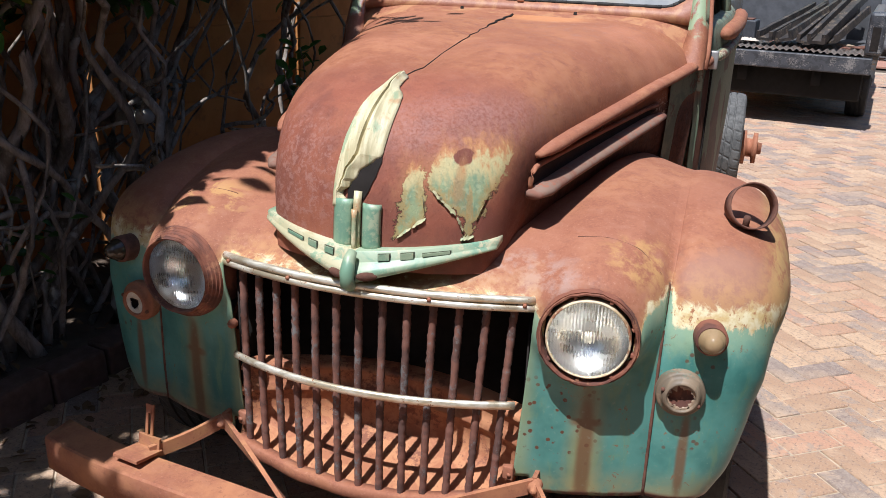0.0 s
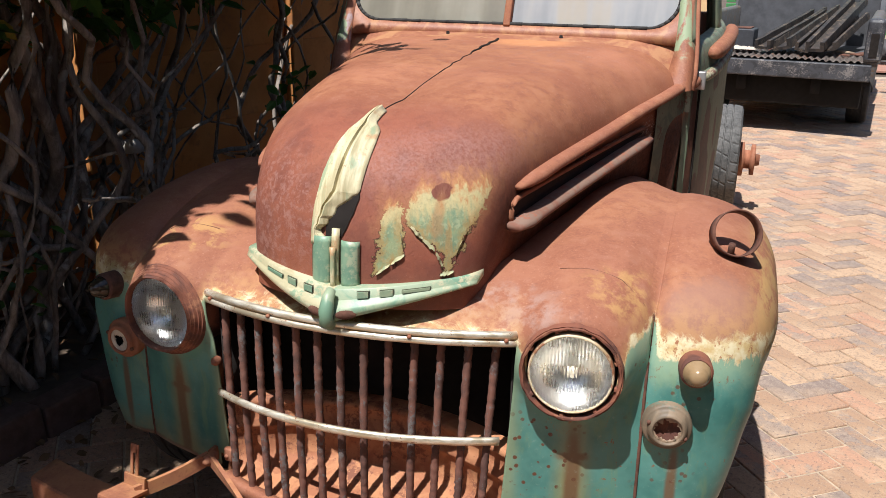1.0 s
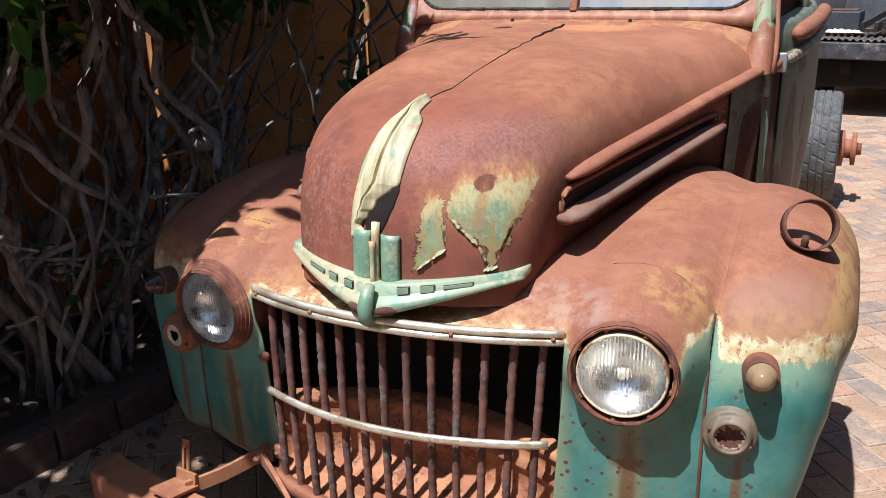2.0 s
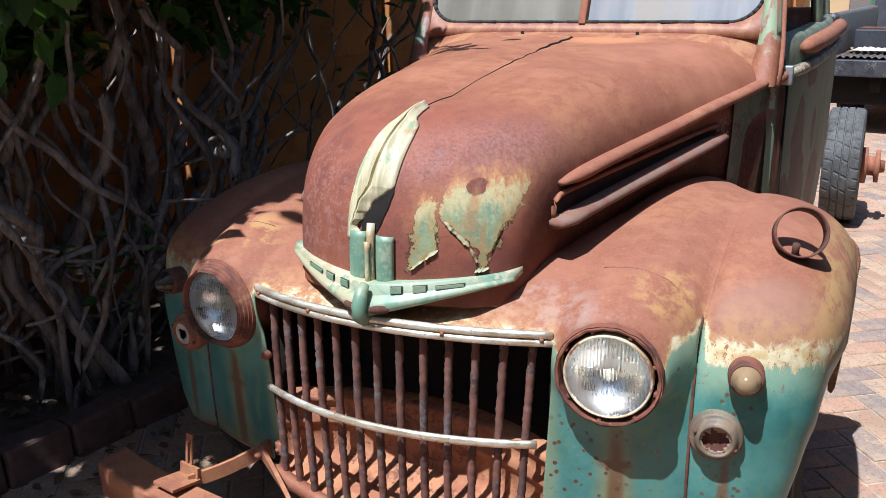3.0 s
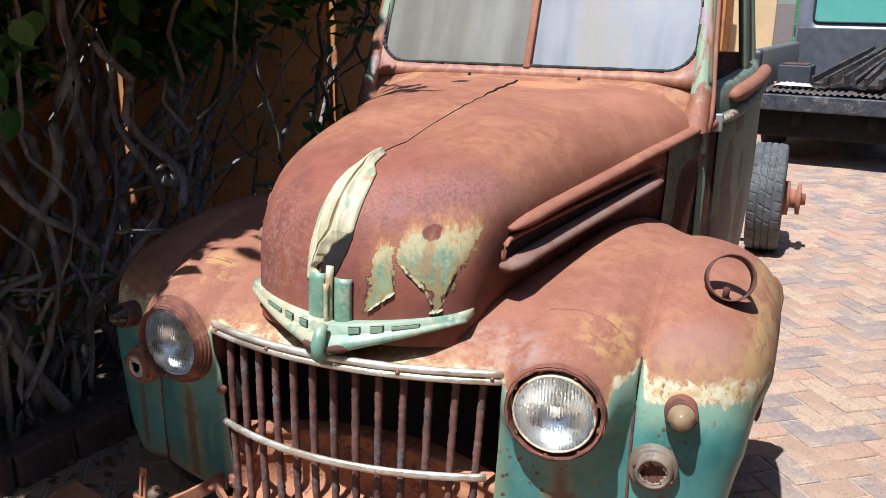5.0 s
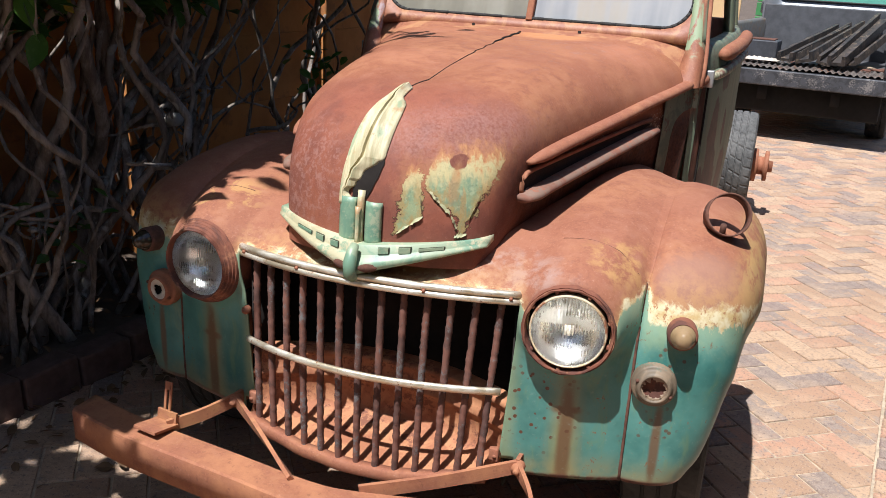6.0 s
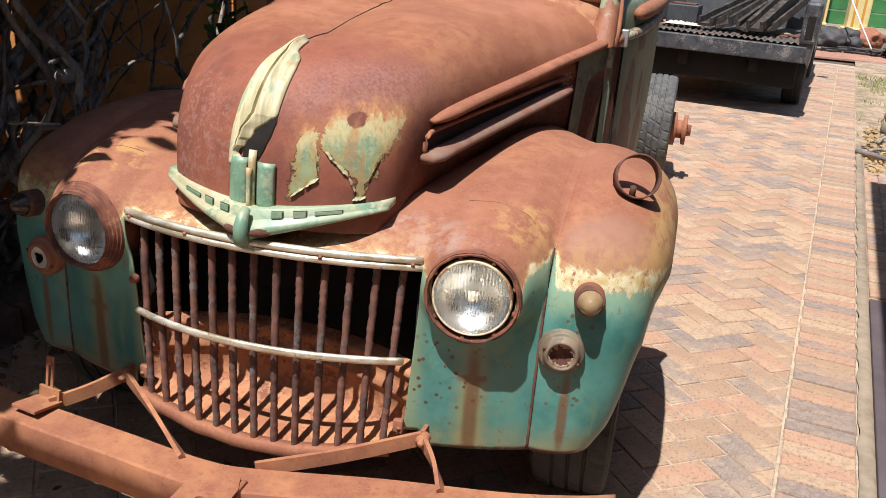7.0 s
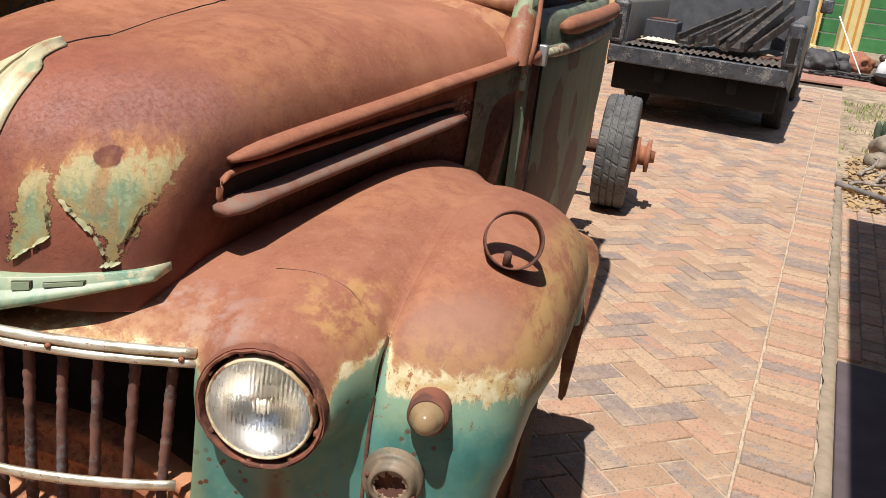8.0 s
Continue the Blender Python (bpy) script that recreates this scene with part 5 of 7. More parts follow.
# ---- cab ----
GLASS = pose(0, 1.335, 1.335, -23, 0, 0)  # the windscreen leans back
cab = truck
bm = bmesh.new()
HC = [math.sin(k / 28 * math.pi / 2) for k in range(29)]
rows = []
for y0, y1, w, top, nn in ((1.236, 1.272, 0.598, 1.298, 5.2), (1.262, 1.295, 0.606, 1.308, 5.6), (1.30, 1.325, 0.612, 1.314, 7), (1.338, 1.352, 0.624, 1.320, 10)):
    half = [Vector((w * h, lerp(y0, y1, h**2), 0.80 + (top - 0.80) * max(0.0, 1 - h**nn) ** (1 / nn))) for h in HC]
    rows.append([Vector((-p.x, p.y, p.z)) for p in half[:0:-1]] + half)
grid(bm, rows)
bmesh.ops.recalc_face_normals(bm, faces=bm.faces)
part("cowl", bm, cab_mat, cab, "rust-streaked cowl")
for side in (-1, 1):
    bm = bmesh.new()
    spin(bm, [(0.011, -0.004), (0.010, 0.002), (0.007, 0.004), (0.005, 0.016), (0, 0.017)], pose(0.191 * side, 1.298, 1.305, 12, 0, 0), 12)
    part("washer_nozzle", bm, black, cab)


def rounded(w0, w1, h0, h1, r, n=6):
    """A rounded rectangle as a loop of (x, z)."""
    out = []
    for cx, cz, a in ((w1 - r, h1 - r, 0), (w0 + r, h1 - r, 90), (w0 + r, h0 + r, 180), (w1 - r, h0 + r, 270)):
        out += [(cx + r * math.cos(radians(a + 90 * k / n)), cz + r * math.sin(radians(a + 90 * k / n))) for k in range(n + 1)]
    return out


inner, outer = rounded(-0.552, 0.552, 0.012, 0.44, 0.095), [(x * (1 - 0.09 * max(0.0, z) / 0.52), z) for x, z in rounded(-0.606, 0.606, -0.035, 0.52, 0.03)]
bm = bmesh.new()
grid(bm, [[GLASS @ Vector((x, y, z)) for x, z in loop] for loop, y in ((inner, 0.03), (inner, 0.0), ([(a[0] * 1.012, a[1] * 1.0) for a in inner], -0.006), (outer, -0.006), (outer, 0.05))], closed=True)
bmesh.ops.recalc_face_normals(bm, faces=bm.faces)
screen = part("windscreen_frame", bm, cab_mat, cab)
for i, (xa, xb) in enumerate(((-0.558, -0.012), (0.012, 0.558))):
    bm = bmesh.new()
    loop = rounded(xa, xb, 0.006, 0.445, 0.02)
    for y in (0.010, 0.015):
        bm.faces.new([bm.verts.new(GLASS @ Vector((x, y, z))) for x, z in loop])
    part("pane", bm, screen_grey if i == 0 else screen_white, screen, "dust-filmed grey-brown glass" if i == 0 else "chalky white dusty glass with rust runs", smooth=False)
bm = bmesh.new()
box(bm, (-0.012, -0.012, 0.005), (0.012, 0.02, 0.45), 0.004, GLASS)
part("centre_post", bm, rusty, screen)
bm = bmesh.new()
loop = rounded(-0.550, 0.550, 0.013, 0.44, 0.095, 8)
n = len(loop)
for k in range(n):
    (x0, z0), (x1, z1) = loop[k], loop[(k + 1) % n]
    m = max(1, int(math.hypot(x1 - x0, z1 - z0) / 0.05))
    for j in range(m):
        a, b = (x0 + (x1 - x0) * j / m, z0 + (z1 - z0) * j / m), (x0 + (x1 - x0) * (j + 1.04) / m, z0 + (z1 - z0) * (j + 1.04) / m)
        if a[1] < 0.3:
            tube(bm, [GLASS @ Vector((a[0], -0.003 + random.uniform(-0.002, 0.001), a[1])), GLASS @ Vector((b[0], -0.003 + random.uniform(-0.002, 0.001), b[1]))], random.uniform(0.0055, 0.0072), 6)
part("seal", bm, rubber, screen, "perished and cracked rubber seal")
# side walls, doors and roof
bead_mat = trim_paint("bead_paint", (0.20, 0.085, 0.055), (0.26, 0.27, 0.17), (0.46, 0.42, 0.28), 0.6)
olive_mat = trim_paint("olive_panel", (0.10, 0.13, 0.085), (0.165, 0.185, 0.12), (0.11, 0.05, 0.033), 0.6)
flange_mat = trim_paint("flange_paint", (0.22, 0.27, 0.18), (0.34, 0.38, 0.26), (0.22, 0.10, 0.06), 0.6)
for side in (1, -1):
    bm = bmesh.new()
    rows = []
    for y, xo, zt, zb in ((1.30, 0.605, 1.19, 0.46), (1.42, 0.640, 1.21, 0.44), (1.7, 0.674, 1.215, 0.42), (2.1, 0.700, 1.22, 0.44), (2.5, 0.710, 1.225, 0.55), (2.72, 0.702, 1.225, 0.72), (2.78, 0.64, 1.225, 0.80)):
        rows.append([Vector((lerp(xo - 0.02, xo, math.sin(min(1, f * 1.6) * 1.57)) * side, y, lerp(zb, zt, f))) for f in [k / 12 for k in range(13)]])
    grid(bm, rows)
    bmesh.ops.recalc_face_normals(bm, faces=bm.faces)
    door = part("door", bm, cab_mat, cab, "olive-green door with large bare rust patches")
    md = door.modifiers.new("sheet", "SOLIDIFY")
    md.thickness = 0.02
    md.offset = -1
    for dz, r, y0, y1, mm in ((0.0, 0.018, 1.40, 2.72, bead_mat), (0.064, 0.029, 1.56, 2.7, moulding_mat)):
        bm = bmesh.new()
        ys = [lerp(y0, y1, k / 16) for k in range(17)]
        tube(bm, [Vector((table([(1.30, 0.610), (1.42, 0.642), (1.7, 0.676), (2.1, 0.702), (2.5, 0.712), (2.72, 0.704)], y) * side, y, 1.192 + dz + 0.012 * (y - 1.3))) for y in ys], [r * 0.55, r * 0.88] + [r] * 13 + [r * 0.9, r * 0.7], 12)
        part("door_moulding", bm, mm, door, "rust-brown rolled moulding" if r > 0.02 else "bead with cream and olive remains")
    bm = bmesh.new()  # the door's shoulder up to the glass
    grid(bm, [[Vector(((table([(1.38, 0.630), (1.42, 0.640), (1.7, 0.674), (2.1, 0.698), (2.5, 0.706), (2.72, 0.690)], y) - dx) * side, y, z + 0.012 * (y - 1.3))) for dx, z in ((0.006, 1.195), (0.008, 1.225), (0.013, 1.255), (0.022, 1.285), (0.034, 1.297), (0.07, 1.299))] for y in [lerp(1.385, 2.74, k / 10) for k in range(11)]])
    bmesh.ops.recalc_face_normals(bm, faces=bm.faces)
    part("door_shoulder", bm, olive_mat, door)
    bm = bmesh.new()  # short length of moulding on the cowl, and its pale flange behind the hood
    tube(bm, [Vector((x * side, y, z)) for x, y, z in ((0.604, 1.292, 1.184), (0.611, 1.31, 1.187), (0.620, 1.335, 1.191), (0.626, 1.352, 1.194))], [0.014, 0.018, 0.018, 0.013], 12)
    part("cowl_moulding", bm, moulding_mat, cab)
    bm = bmesh.new()  # cowl side behind the raked edge of the hood
    grid(bm, [[Vector(((lerp(0.530, 0.600, i / 6) - 0.02 * (1 - j / 6) ** 2) * side, lerp(1.06, 1.30, i / 6), lerp(0.78, 1.165, j / 6))) for j in range(7)] for i in range(7)])
    bmesh.ops.recalc_face_normals(bm, faces=bm.faces)
    part("cowl_side", bm, olive_mat, cab, "olive-green cowl side, rusting along its edge")
    bm = bmesh.new()
    rows = []
    for k in range(9):
        z = lerp(1.10, 1.172, k / 8)
        w = 0.012 + 0.010 * (k / 8) ** 3
        rows.append([Vector((q * side, y, z)) for q, y in ((0.596, 1.288), (0.6085, 1.290), (0.6115, 1.292 + w * 0.5), (0.611, 1.292 + w))])
    grid(bm, rows)
    bmesh.ops.recalc_face_normals(bm, faces=bm.faces)
    part("cowl_flange", bm, flange_mat, cab, "pale green flange behind the hood")
    bm = bmesh.new()
    box(bm, (0.618, 1.345, 1.165), (0.650, 1.372, 1.222), 0.004)
    for v in bm.verts:
        v.co.x *= side
    part("hinge", bm, plain("zinc_hinge" if side > 0 else "zinc_hinge_b", (0.42, 0.40, 0.38), 0.45, 0.6), door, "grey door hinge")
    bm = bmesh.new()
    seam = [Vector((0.634 * side, 1.385, lerp(0.5, 1.2, k / 8))) for k in range(9)]
    tube(bm, seam, 0.0035, 6)
    part("door_gap", bm, black, door)
    # screen pillar, its drip edge, and the posts behind the door glass
    bm = bmesh.new()
    rows, drip = [], []
    for k in range(13):
        g = k / 12
        z = lerp(1.17, 1.80, g)
        yf = 1.335 + 0.424 * (z - 1.335) - 0.012 * (1 - g) ** 3
        cx = lerp(0.604, 0.568, g) + 0.012 * (1 - g) ** 4 - 0.012 * max(0.0, 1 - g / 0.12)
        rows.append([Vector(((cx + dx) * side, yf + dy, z)) for dx, dy in ((-0.040 - 0.05 * (1 - g) ** 6, -0.007), (-0.026, -0.012), (-0.012, -0.009), (0.0, 0.002), (0.006, 0.018), (0.007, 0.036), (0.0, 0.058), (-0.04, 0.06))])
        drip.append(Vector(((cx + 0.011) * side, yf + 0.034, z)))
    grid(bm, rows, closed=True)
    bmesh.ops.recalc_face_normals(bm, faces=bm.faces)
    part("front_pillar", bm, pillar_mat, cab, "screen pillar streaked lilac, green and rust")
    bm = bmesh.new()
    tube(bm, drip, 0.0085, 8)
    part("drip_edge", bm, moulding_mat, cab)
    for name, a, b, r, flat in (("rear_pillar", (0.640, 2.70, 1.22), (0.575, 2.64, 1.80), 0.032, 1.0), ("door_post", (0.652, 2.20, 1.24), (0.598, 2.16, 1.80), 0.060, 0.35)):
        bm = bmesh.new()
        a, b = Vector((a[0] * side, a[1], a[2])), Vector((b[0] * side, b[1], b[2]))
        tube(bm, [a.lerp(b, k / 6) for k in range(7)], r, 12, flat=flat, up=(0, 1, 0))
        part(name, bm, cab_mat, cab)
bm = bmesh.new()
rows = []
for k in range(13):
    y = lerp(1.50, 2.76, k / 12)
    e = 1.80 + 0.05 * math.sin(k / 12 * math.pi) - 0.05 * (abs(k - 6) / 6) ** 6
    rows.append([Vector((x, y, e - 0.06 * abs(x / 0.62) ** 4)) for x in [j / 8 * 0.60 for j in range(-8, 9)]])
grid(bm, rows)
bmesh.ops.recalc_face_normals(bm, faces=bm.faces)
roof = part("roof", bm, cab_mat, cab)
md = roof.modifiers.new("sheet", "SOLIDIFY")
md.thickness = 0.03
bm = bmesh.new()
box(bm, (-0.62, 2.74, 0.6), (0.62, 2.78, 1.34), 0.01)
box(bm, (-0.62, 2.72, 1.66), (0.62, 2.77, 1.82), 0.01)
for sx in (-1, 1):
    box(bm, (min(sx * 0.30, sx * 0.38), 2.73, 1.34), (max(sx * 0.30, sx * 0.38), 2.77, 1.66), 0.01)
part("rear_wall", bm, cab_mat, cab)
bm = bmesh.new()
box(bm, (-0.52, 1.30, 0.5), (0.52, 1.32, 1.24))
box(bm, (-0.58, 1.30, 0.46), (0.58, 2.75, 0.5))
part("firewall", bm, black, cab, "dark firewall and cab floor")
bm = bmesh.new()
box(bm, (-0.56, 1.40, 1.12), (0.56, 1.50, 1.29), 0.02)
part("dashboard", bm, rusty_dark, cab)
bm = bmesh.new()
box(bm, (-0.56, 2.15, 0.62), (0.56, 2.62, 0.86), 0.05)
box(bm, (-0.56, 2.55, 0.80), (0.56, 2.70, 1.28), 0.05)
part("bench_seat", bm, plain("seat_cloth", (0.09, 0.065, 0.05), 0.9), cab)
bm = bmesh.new()
wm = pose(-0.30, 1.70, 1.315, 58, 0, 0)
tube(bm, [wm @ Vector((0.21 * math.cos(k / 36 * math.tau), 0.21 * math.sin(k / 36 * math.tau), 0)) for k in range(37)], 0.011, 8, caps=False)
for a in (90, 210, 330):
    tube(bm, [wm @ Vector((0, 0, -0.03)), wm @ Vector((0.205 * math.cos(radians(a)), 0.205 * math.sin(radians(a)), 0))], 0.007, 6)
tube(bm, [wm @ Vector((0, 0, 0)), wm @ Vector((0, 0, -0.5))], 0.022, 8)
part("steering_wheel", bm, plain("bakelite", (0.10, 0.085, 0.07), 0.5), cab)

# ---- chassis and wheels ----
splash_mat = trim_paint("splash_paint", (0.22, 0.09, 0.05), (0.33, 0.17, 0.08), (0.42, 0.30, 0.15), 0.7)
chassis = tagged(new("chassis"), "bare rusted frame rails and axles")
chassis.parent = truck
for sx in (-1, 1):
    bm = bmesh.new()
    box(bm, (0.36, 0.30, 0.42), (0.44, 5.1, 0.54), 0.006)
    for v in bm.verts:
        v.co.x *= sx
    bmesh.ops.recalc_face_normals(bm, faces=bm.faces)
    part("frame_rail", bm, rusty_dark, chassis)
    bm = bmesh.new()
    spin(bm, [(0.05, 0), (0.05, 0.10), (0.11, 0.11), (0.11, 0.15), (0.06, 0.155), (0.06, 0.19), (0.10, 0.195), (0.10, 0.22), (0.04, 0.222), (0.035, 0.25), (0, 0.25)], pose(0.72 * sx, 4.36, 0.347, 0, 90 * sx, 0), 24)
    part("hub", bm, rusty, chassis)
for y in (0.66, 4.36):
    bm = bmesh.new()
    tube(bm, [(-0.72, y, 0.36), (-0.3, y, 0.36), (0.3, y, 0.36), (0.72, y, 0.36)], [0.045, 0.04, 0.04, 0.045], 10)
    if y > 2:
        spin(bm, [(0, -0.15), (0.1, -0.13), (0.15, -0.05), (0.15, 0.05), (0.1, 0.13), (0, 0.15)], pose(0, y, 0.36, 90, 0, 0), 20)
    part("axle", bm, rusty_dark, chassis)
bm = bmesh.new()  # seized fittings behind the cab
for k in range(9):
    y, z = 2.85 + 0.09 * k, 0.52 + 0.5 * noise.noise((k * 3.1, 0, 2)) * (k < 6)
    box(bm, (0.50, y, z), (0.585 + 0.02 * (k % 3), y + 0.05 + 0.03 * (k % 2), z + 0.06 + 0.05 * (k % 3)), 0.006)
part("cab_mounts", bm, rusty, chassis)
bm = bmesh.new()
box(bm, (0.60, 2.86, 0.80), (0.64, 2.868, 0.93), 0.002)
part("drilled_tab", bm, rusty, chassis)


def tyre(radius, half, seg=216):
    """A worn road tyre: three grooves, slanted cuts between them, sipes on the shoulders; axle along z."""
    bm = bmesh.new()
    prof = [(0.58, -0.80), (0.80, -1.0), (0.93, -0.97), (0.975, -0.88), (0.988, -0.74), (0.995, -0.56), (0.997, -0.45), (0.976, -0.43), (0.976, -0.37), (0.999, -0.35), (1.0, -0.20), (1.0, -0.06), (0.978, -0.04), (0.978, 0.02), (1.0, 0.04), (1.0, 0.18), (0.999, 0.33), (0.976, 0.35), (0.976, 0.41), (0.997, 0.43), (0.995, 0.56), (0.988, 0.74), (0.975, 0.88), (0.93, 0.97), (0.80, 1.0), (0.58, 0.80)]
    rows = []
    for r, h in prof:
        row = []
        for k in range(seg):
            cut = 0.0
            if r > 0.97 and abs(h) > 0.5 and k % 6 == 0:
                cut = 0.012 if k % 12 == 0 or abs(h) > 0.7 else 0.0
            if r > 0.98 and abs(h) < 0.36 and k % 9 == 0:
                cut = 0.013
            slant = 5.0 * h if abs(h) < 0.36 else 5.0 * math.copysign(0.36, h) + 1.5 * (h - math.copysign(0.36, h))
            a = (k + slant) / seg * math.tau
            rr = (r - cut) * radius
            row.append(Vector((rr * math.cos(a), rr * math.sin(a), h * half)))
        rows.append(row)
    grid(bm, rows, closed=True)
    bmesh.ops.recalc_face_normals(bm, faces=bm.faces)
    return bm


# darker tyre copy: the shade under the bodies is in its colour
shade_tyre = mesh_from(tyre(0.347, 0.105, 108), "tyre", rubber, False)
rear_tyre = mesh_from(tyre(0.347, 0.105), "tyre", tyre_mat, False)
for x, y, z in ((0.735, 4.36, 0.347), (-0.735, 4.36, 0.347), (0.71, 0.66, 0.33), (-0.71, 0.66, 0.33)):
    wheel = new("wheel")
    wheel.parent = truck
    wheel.matrix_basis = pose(x, y, z, 0, 90, 0)
    t = new("tyre", rear_tyre if y > 2 else shade_tyre)
    t.parent = wheel
    tagged(t, "dusty grey worn road tyre" if y > 2 else "worn road tyre, its rubber blackened for the shade")
    bm = bmesh.new()
    spin(bm, [(0.21, -0.09), (0.205, -0.07), (0.19, -0.06), (0.17, 0.0), (0.05, 0.01), (0.0, 0.01)], None, 32)
    spin(bm, [(0.21, 0.09), (0.205, 0.07), (0.19, 0.06), (0.17, 0.015), (0.05, 0.015), (0.0, 0.015)], None, 32)
    part("rim", bm, rusty, wheel)
for side in (1, -1):  # splash plates behind the front fenders
    bm = bmesh.new()
    plate = [(0.70, 0.76), (0.84, 0.758), (0.874, 0.745), (0.893, 0.72), (0.902, 0.68), (0.893, 0.52), (0.884, 0.38), (0.875, 0.27), (0.868, 0.252), (0.858, 0.26), (0.848, 0.40), (0.80, 0.48), (0.70, 0.50)]
    rings = [[Vector(((x - 0.009 - 0.003 * (y != 1.222)) * side, y + 0.010 * noise.noise((x * 6, z * 5, 1)), z)) for x, z in plate] for y in (1.216, 1.222, 1.228)]
    vs = grid(bm, rings, closed=True)
    bm.faces.new(vs[0][::-1])
    bm.faces.new(vs[-1])
    bmesh.ops.recalc_face_normals(bm, faces=bm.faces)
    part("splash_plate", bm, splash_mat, truck, "rusted splash plate with cream remains", smooth=False)
bm = bmesh.new()  # stub of running board behind the right fender
box(bm, (0.60, 1.12, 0.50), (0.845, 1.21, 0.53), 0.008)
for v in bm.verts:
    v.co += noise.noise_vector(v.co * 12) * 0.006
part("step_stub", bm, rusty_dark, truck)

# ---- yard, in the frame of the drive: u across, v along ----
DRIVE = pose(1.18, 0, 0, 0, 0, -8.7)
bm = bmesh.new()
grid(bm, [[(x, y, -0.06) for x in (-400, -30, 30, 400)] for y in (-400, -30, 40, 400)])
solo("ground", bm, soil, "bare dry brown earth round the paved yard", "ground", "structure")
bm = bmesh.new()
box(bm, (-3.3, -5, -0.05), (0.236, 13.2, -0.008), m=DRIVE)
paving = solo("paving", bm, mortar, "herringbone clay brick drive with sandy joints", "paving", "structure")

# right-hand wall of grey panels with a post; unseen roof added for shade
wall = thing("wall_east", "grey panelled fence wall with a metal post", "wall", DRIVE, kind="structure")
grey_panel = plain("grey_panel", (0.22, 0.20, 0.185), 0.85, 0, 0.3, 8, 0.3)
for r in range(5):
    bm = bmesh.new()
    box(bm, (0.80, -4.0, 0.46 * r + 0.003), (0.85, 6.45, 0.46 * r + 0.455), 0.006)
    part("panel", bm, grey_panel, wall, smooth=False)
bm = bmesh.new()
box(bm, (0.77, 6.46, 0), (0.87, 6.56, 2.3), 0.008)
part("post", bm, plain("galvanised_post", (0.45, 0.44, 0.43), 0.5, 0.4), wall, "pale galvanised corner post", smooth=False)
bm = bmesh.new()
box(bm, (0.755, 4.05, 0), (0.80, 4.13, 2.3), 0.006)
part("post", bm, plain("galvanised_post_b", (0.45, 0.44, 0.43), 0.5, 0.4), wall, smooth=False)
# out of view; its edge is set to cast the passage's shadow
unseen_roof = thing("shade_roof", "unseen corrugated roof added to shade the side passage", "roof", DRIVE, kind="structure")
bm = bmesh.new()
rows = []
for k in range(0, 163):
    v = -4.0 + k * 0.05
    rows.append([Vector((u, v, 2.28 + 0.06 * (u - 0.24) + 0.012 * math.sin(k * math.pi / 2))) for u in (0.268, 0.5, 0.86, 1.6)])
grid(bm, rows)
part("sheet", bm, plain("roof_sheet", (0.35, 0.35, 0.35), 0.5, 0.5), unseen_roof)
bm = bmesh.new()
box(bm, (0.29, -4, 2.18), (0.34, 4.1, 2.262), 0.004)
part("fascia_board", bm, cut_wood, unseen_roof, smooth=False)
bm = bmesh.new()
box(bm, (0.285, -4, -0.05), (0.80, 2.62, 0.012), 0.006)
for v in bm.verts:
    v.co = DRIVE @ v.co
solo("threshold_slab", bm, plain("purple_screed", (0.105, 0.078, 0.082), 0.75, 0, 0.3, 6, 0.3), "smooth purple-grey concrete slab beside the drive", "slab", "structure")
bm = bmesh.new()
rows = []
for k in range(0, 260):
    v = -1.2 + k * 0.03
    w = 0.014 * noise.noise((v * 9, 0, 0))
    rows.append([DRIVE @ Vector((0.232 + w, v, 0.001)), DRIVE @ Vector((0.24 + w, v, 0.007 + 0.004 * noise.noise((v * 30, 1, 0)))), DRIVE @ Vector((0.272 + w * 0.4, v, 0.006)), DRIVE @ Vector((0.286, v, -0.01))])
grid(bm, rows)
solo("mortar_haunch", bm, concrete, "crumbling pale mortar strip along the brick edging", "edging", "structure", smooth=True)
# dirt verge beyond the slab
bm = bmesh.new()
rows = []
for k in range(0, 46):
    v = 2.63 + k * 0.26
    rows.append([DRIVE @ Vector((u, v, -0.012 + 0.03 * noise.noise((u * 3, v * 2, 4)) * min(1, max(0, v - 5.6)) * (u > 0.35) + (0.02 * (u > 0.9)))) for u in (0.238, 0.34, 0.45, 0.6, 0.8, 1.1, 1.5, 2.2, 3.2)])
grid(bm, rows)
solo("verge", bm, plain("sandy_verge", (0.36, 0.265, 0.175), 0.95, 0, 0.6, 22, 0.9), "sandy verge strewn with dry leaves", "ground", "structure", smooth=True)

# bed along the west wall
bm = bmesh.new()
rows = []
for k in range(60):
    v = -3 + k * 0.2
    rows.append([DRIVE @ Vector((u, v, 0.07 + 0.06 * noise.noise((u * 4, v * 3, 1)) + 0.12 * max(0, -u - 2.75))) for u in (-2.62, -2.72, -2.85, -3.0, -3.2, -3.36)])
grid(bm, rows)
solo("planting_bed", bm, soil, "dark soil bed with dry twigs along the wall", "soil", "structure", smooth=True)
wallw = thing("wall_west", "orange painted concrete panel wall behind the creeper", "wall", DRIVE, kind="structure")
panel_mesh = mesh_from(box(bmesh.new(), (-0.03, 0.0, 0.0), (0.03, 1.46, 0.3606), 0.005), "panel", wall_orange, False)
post_mesh = mesh_from(box(bmesh.new(), (-0.05, -0.05, 0.0), (0.07, 0.05, 2.35), 0.01), "post", wall_orange, False)
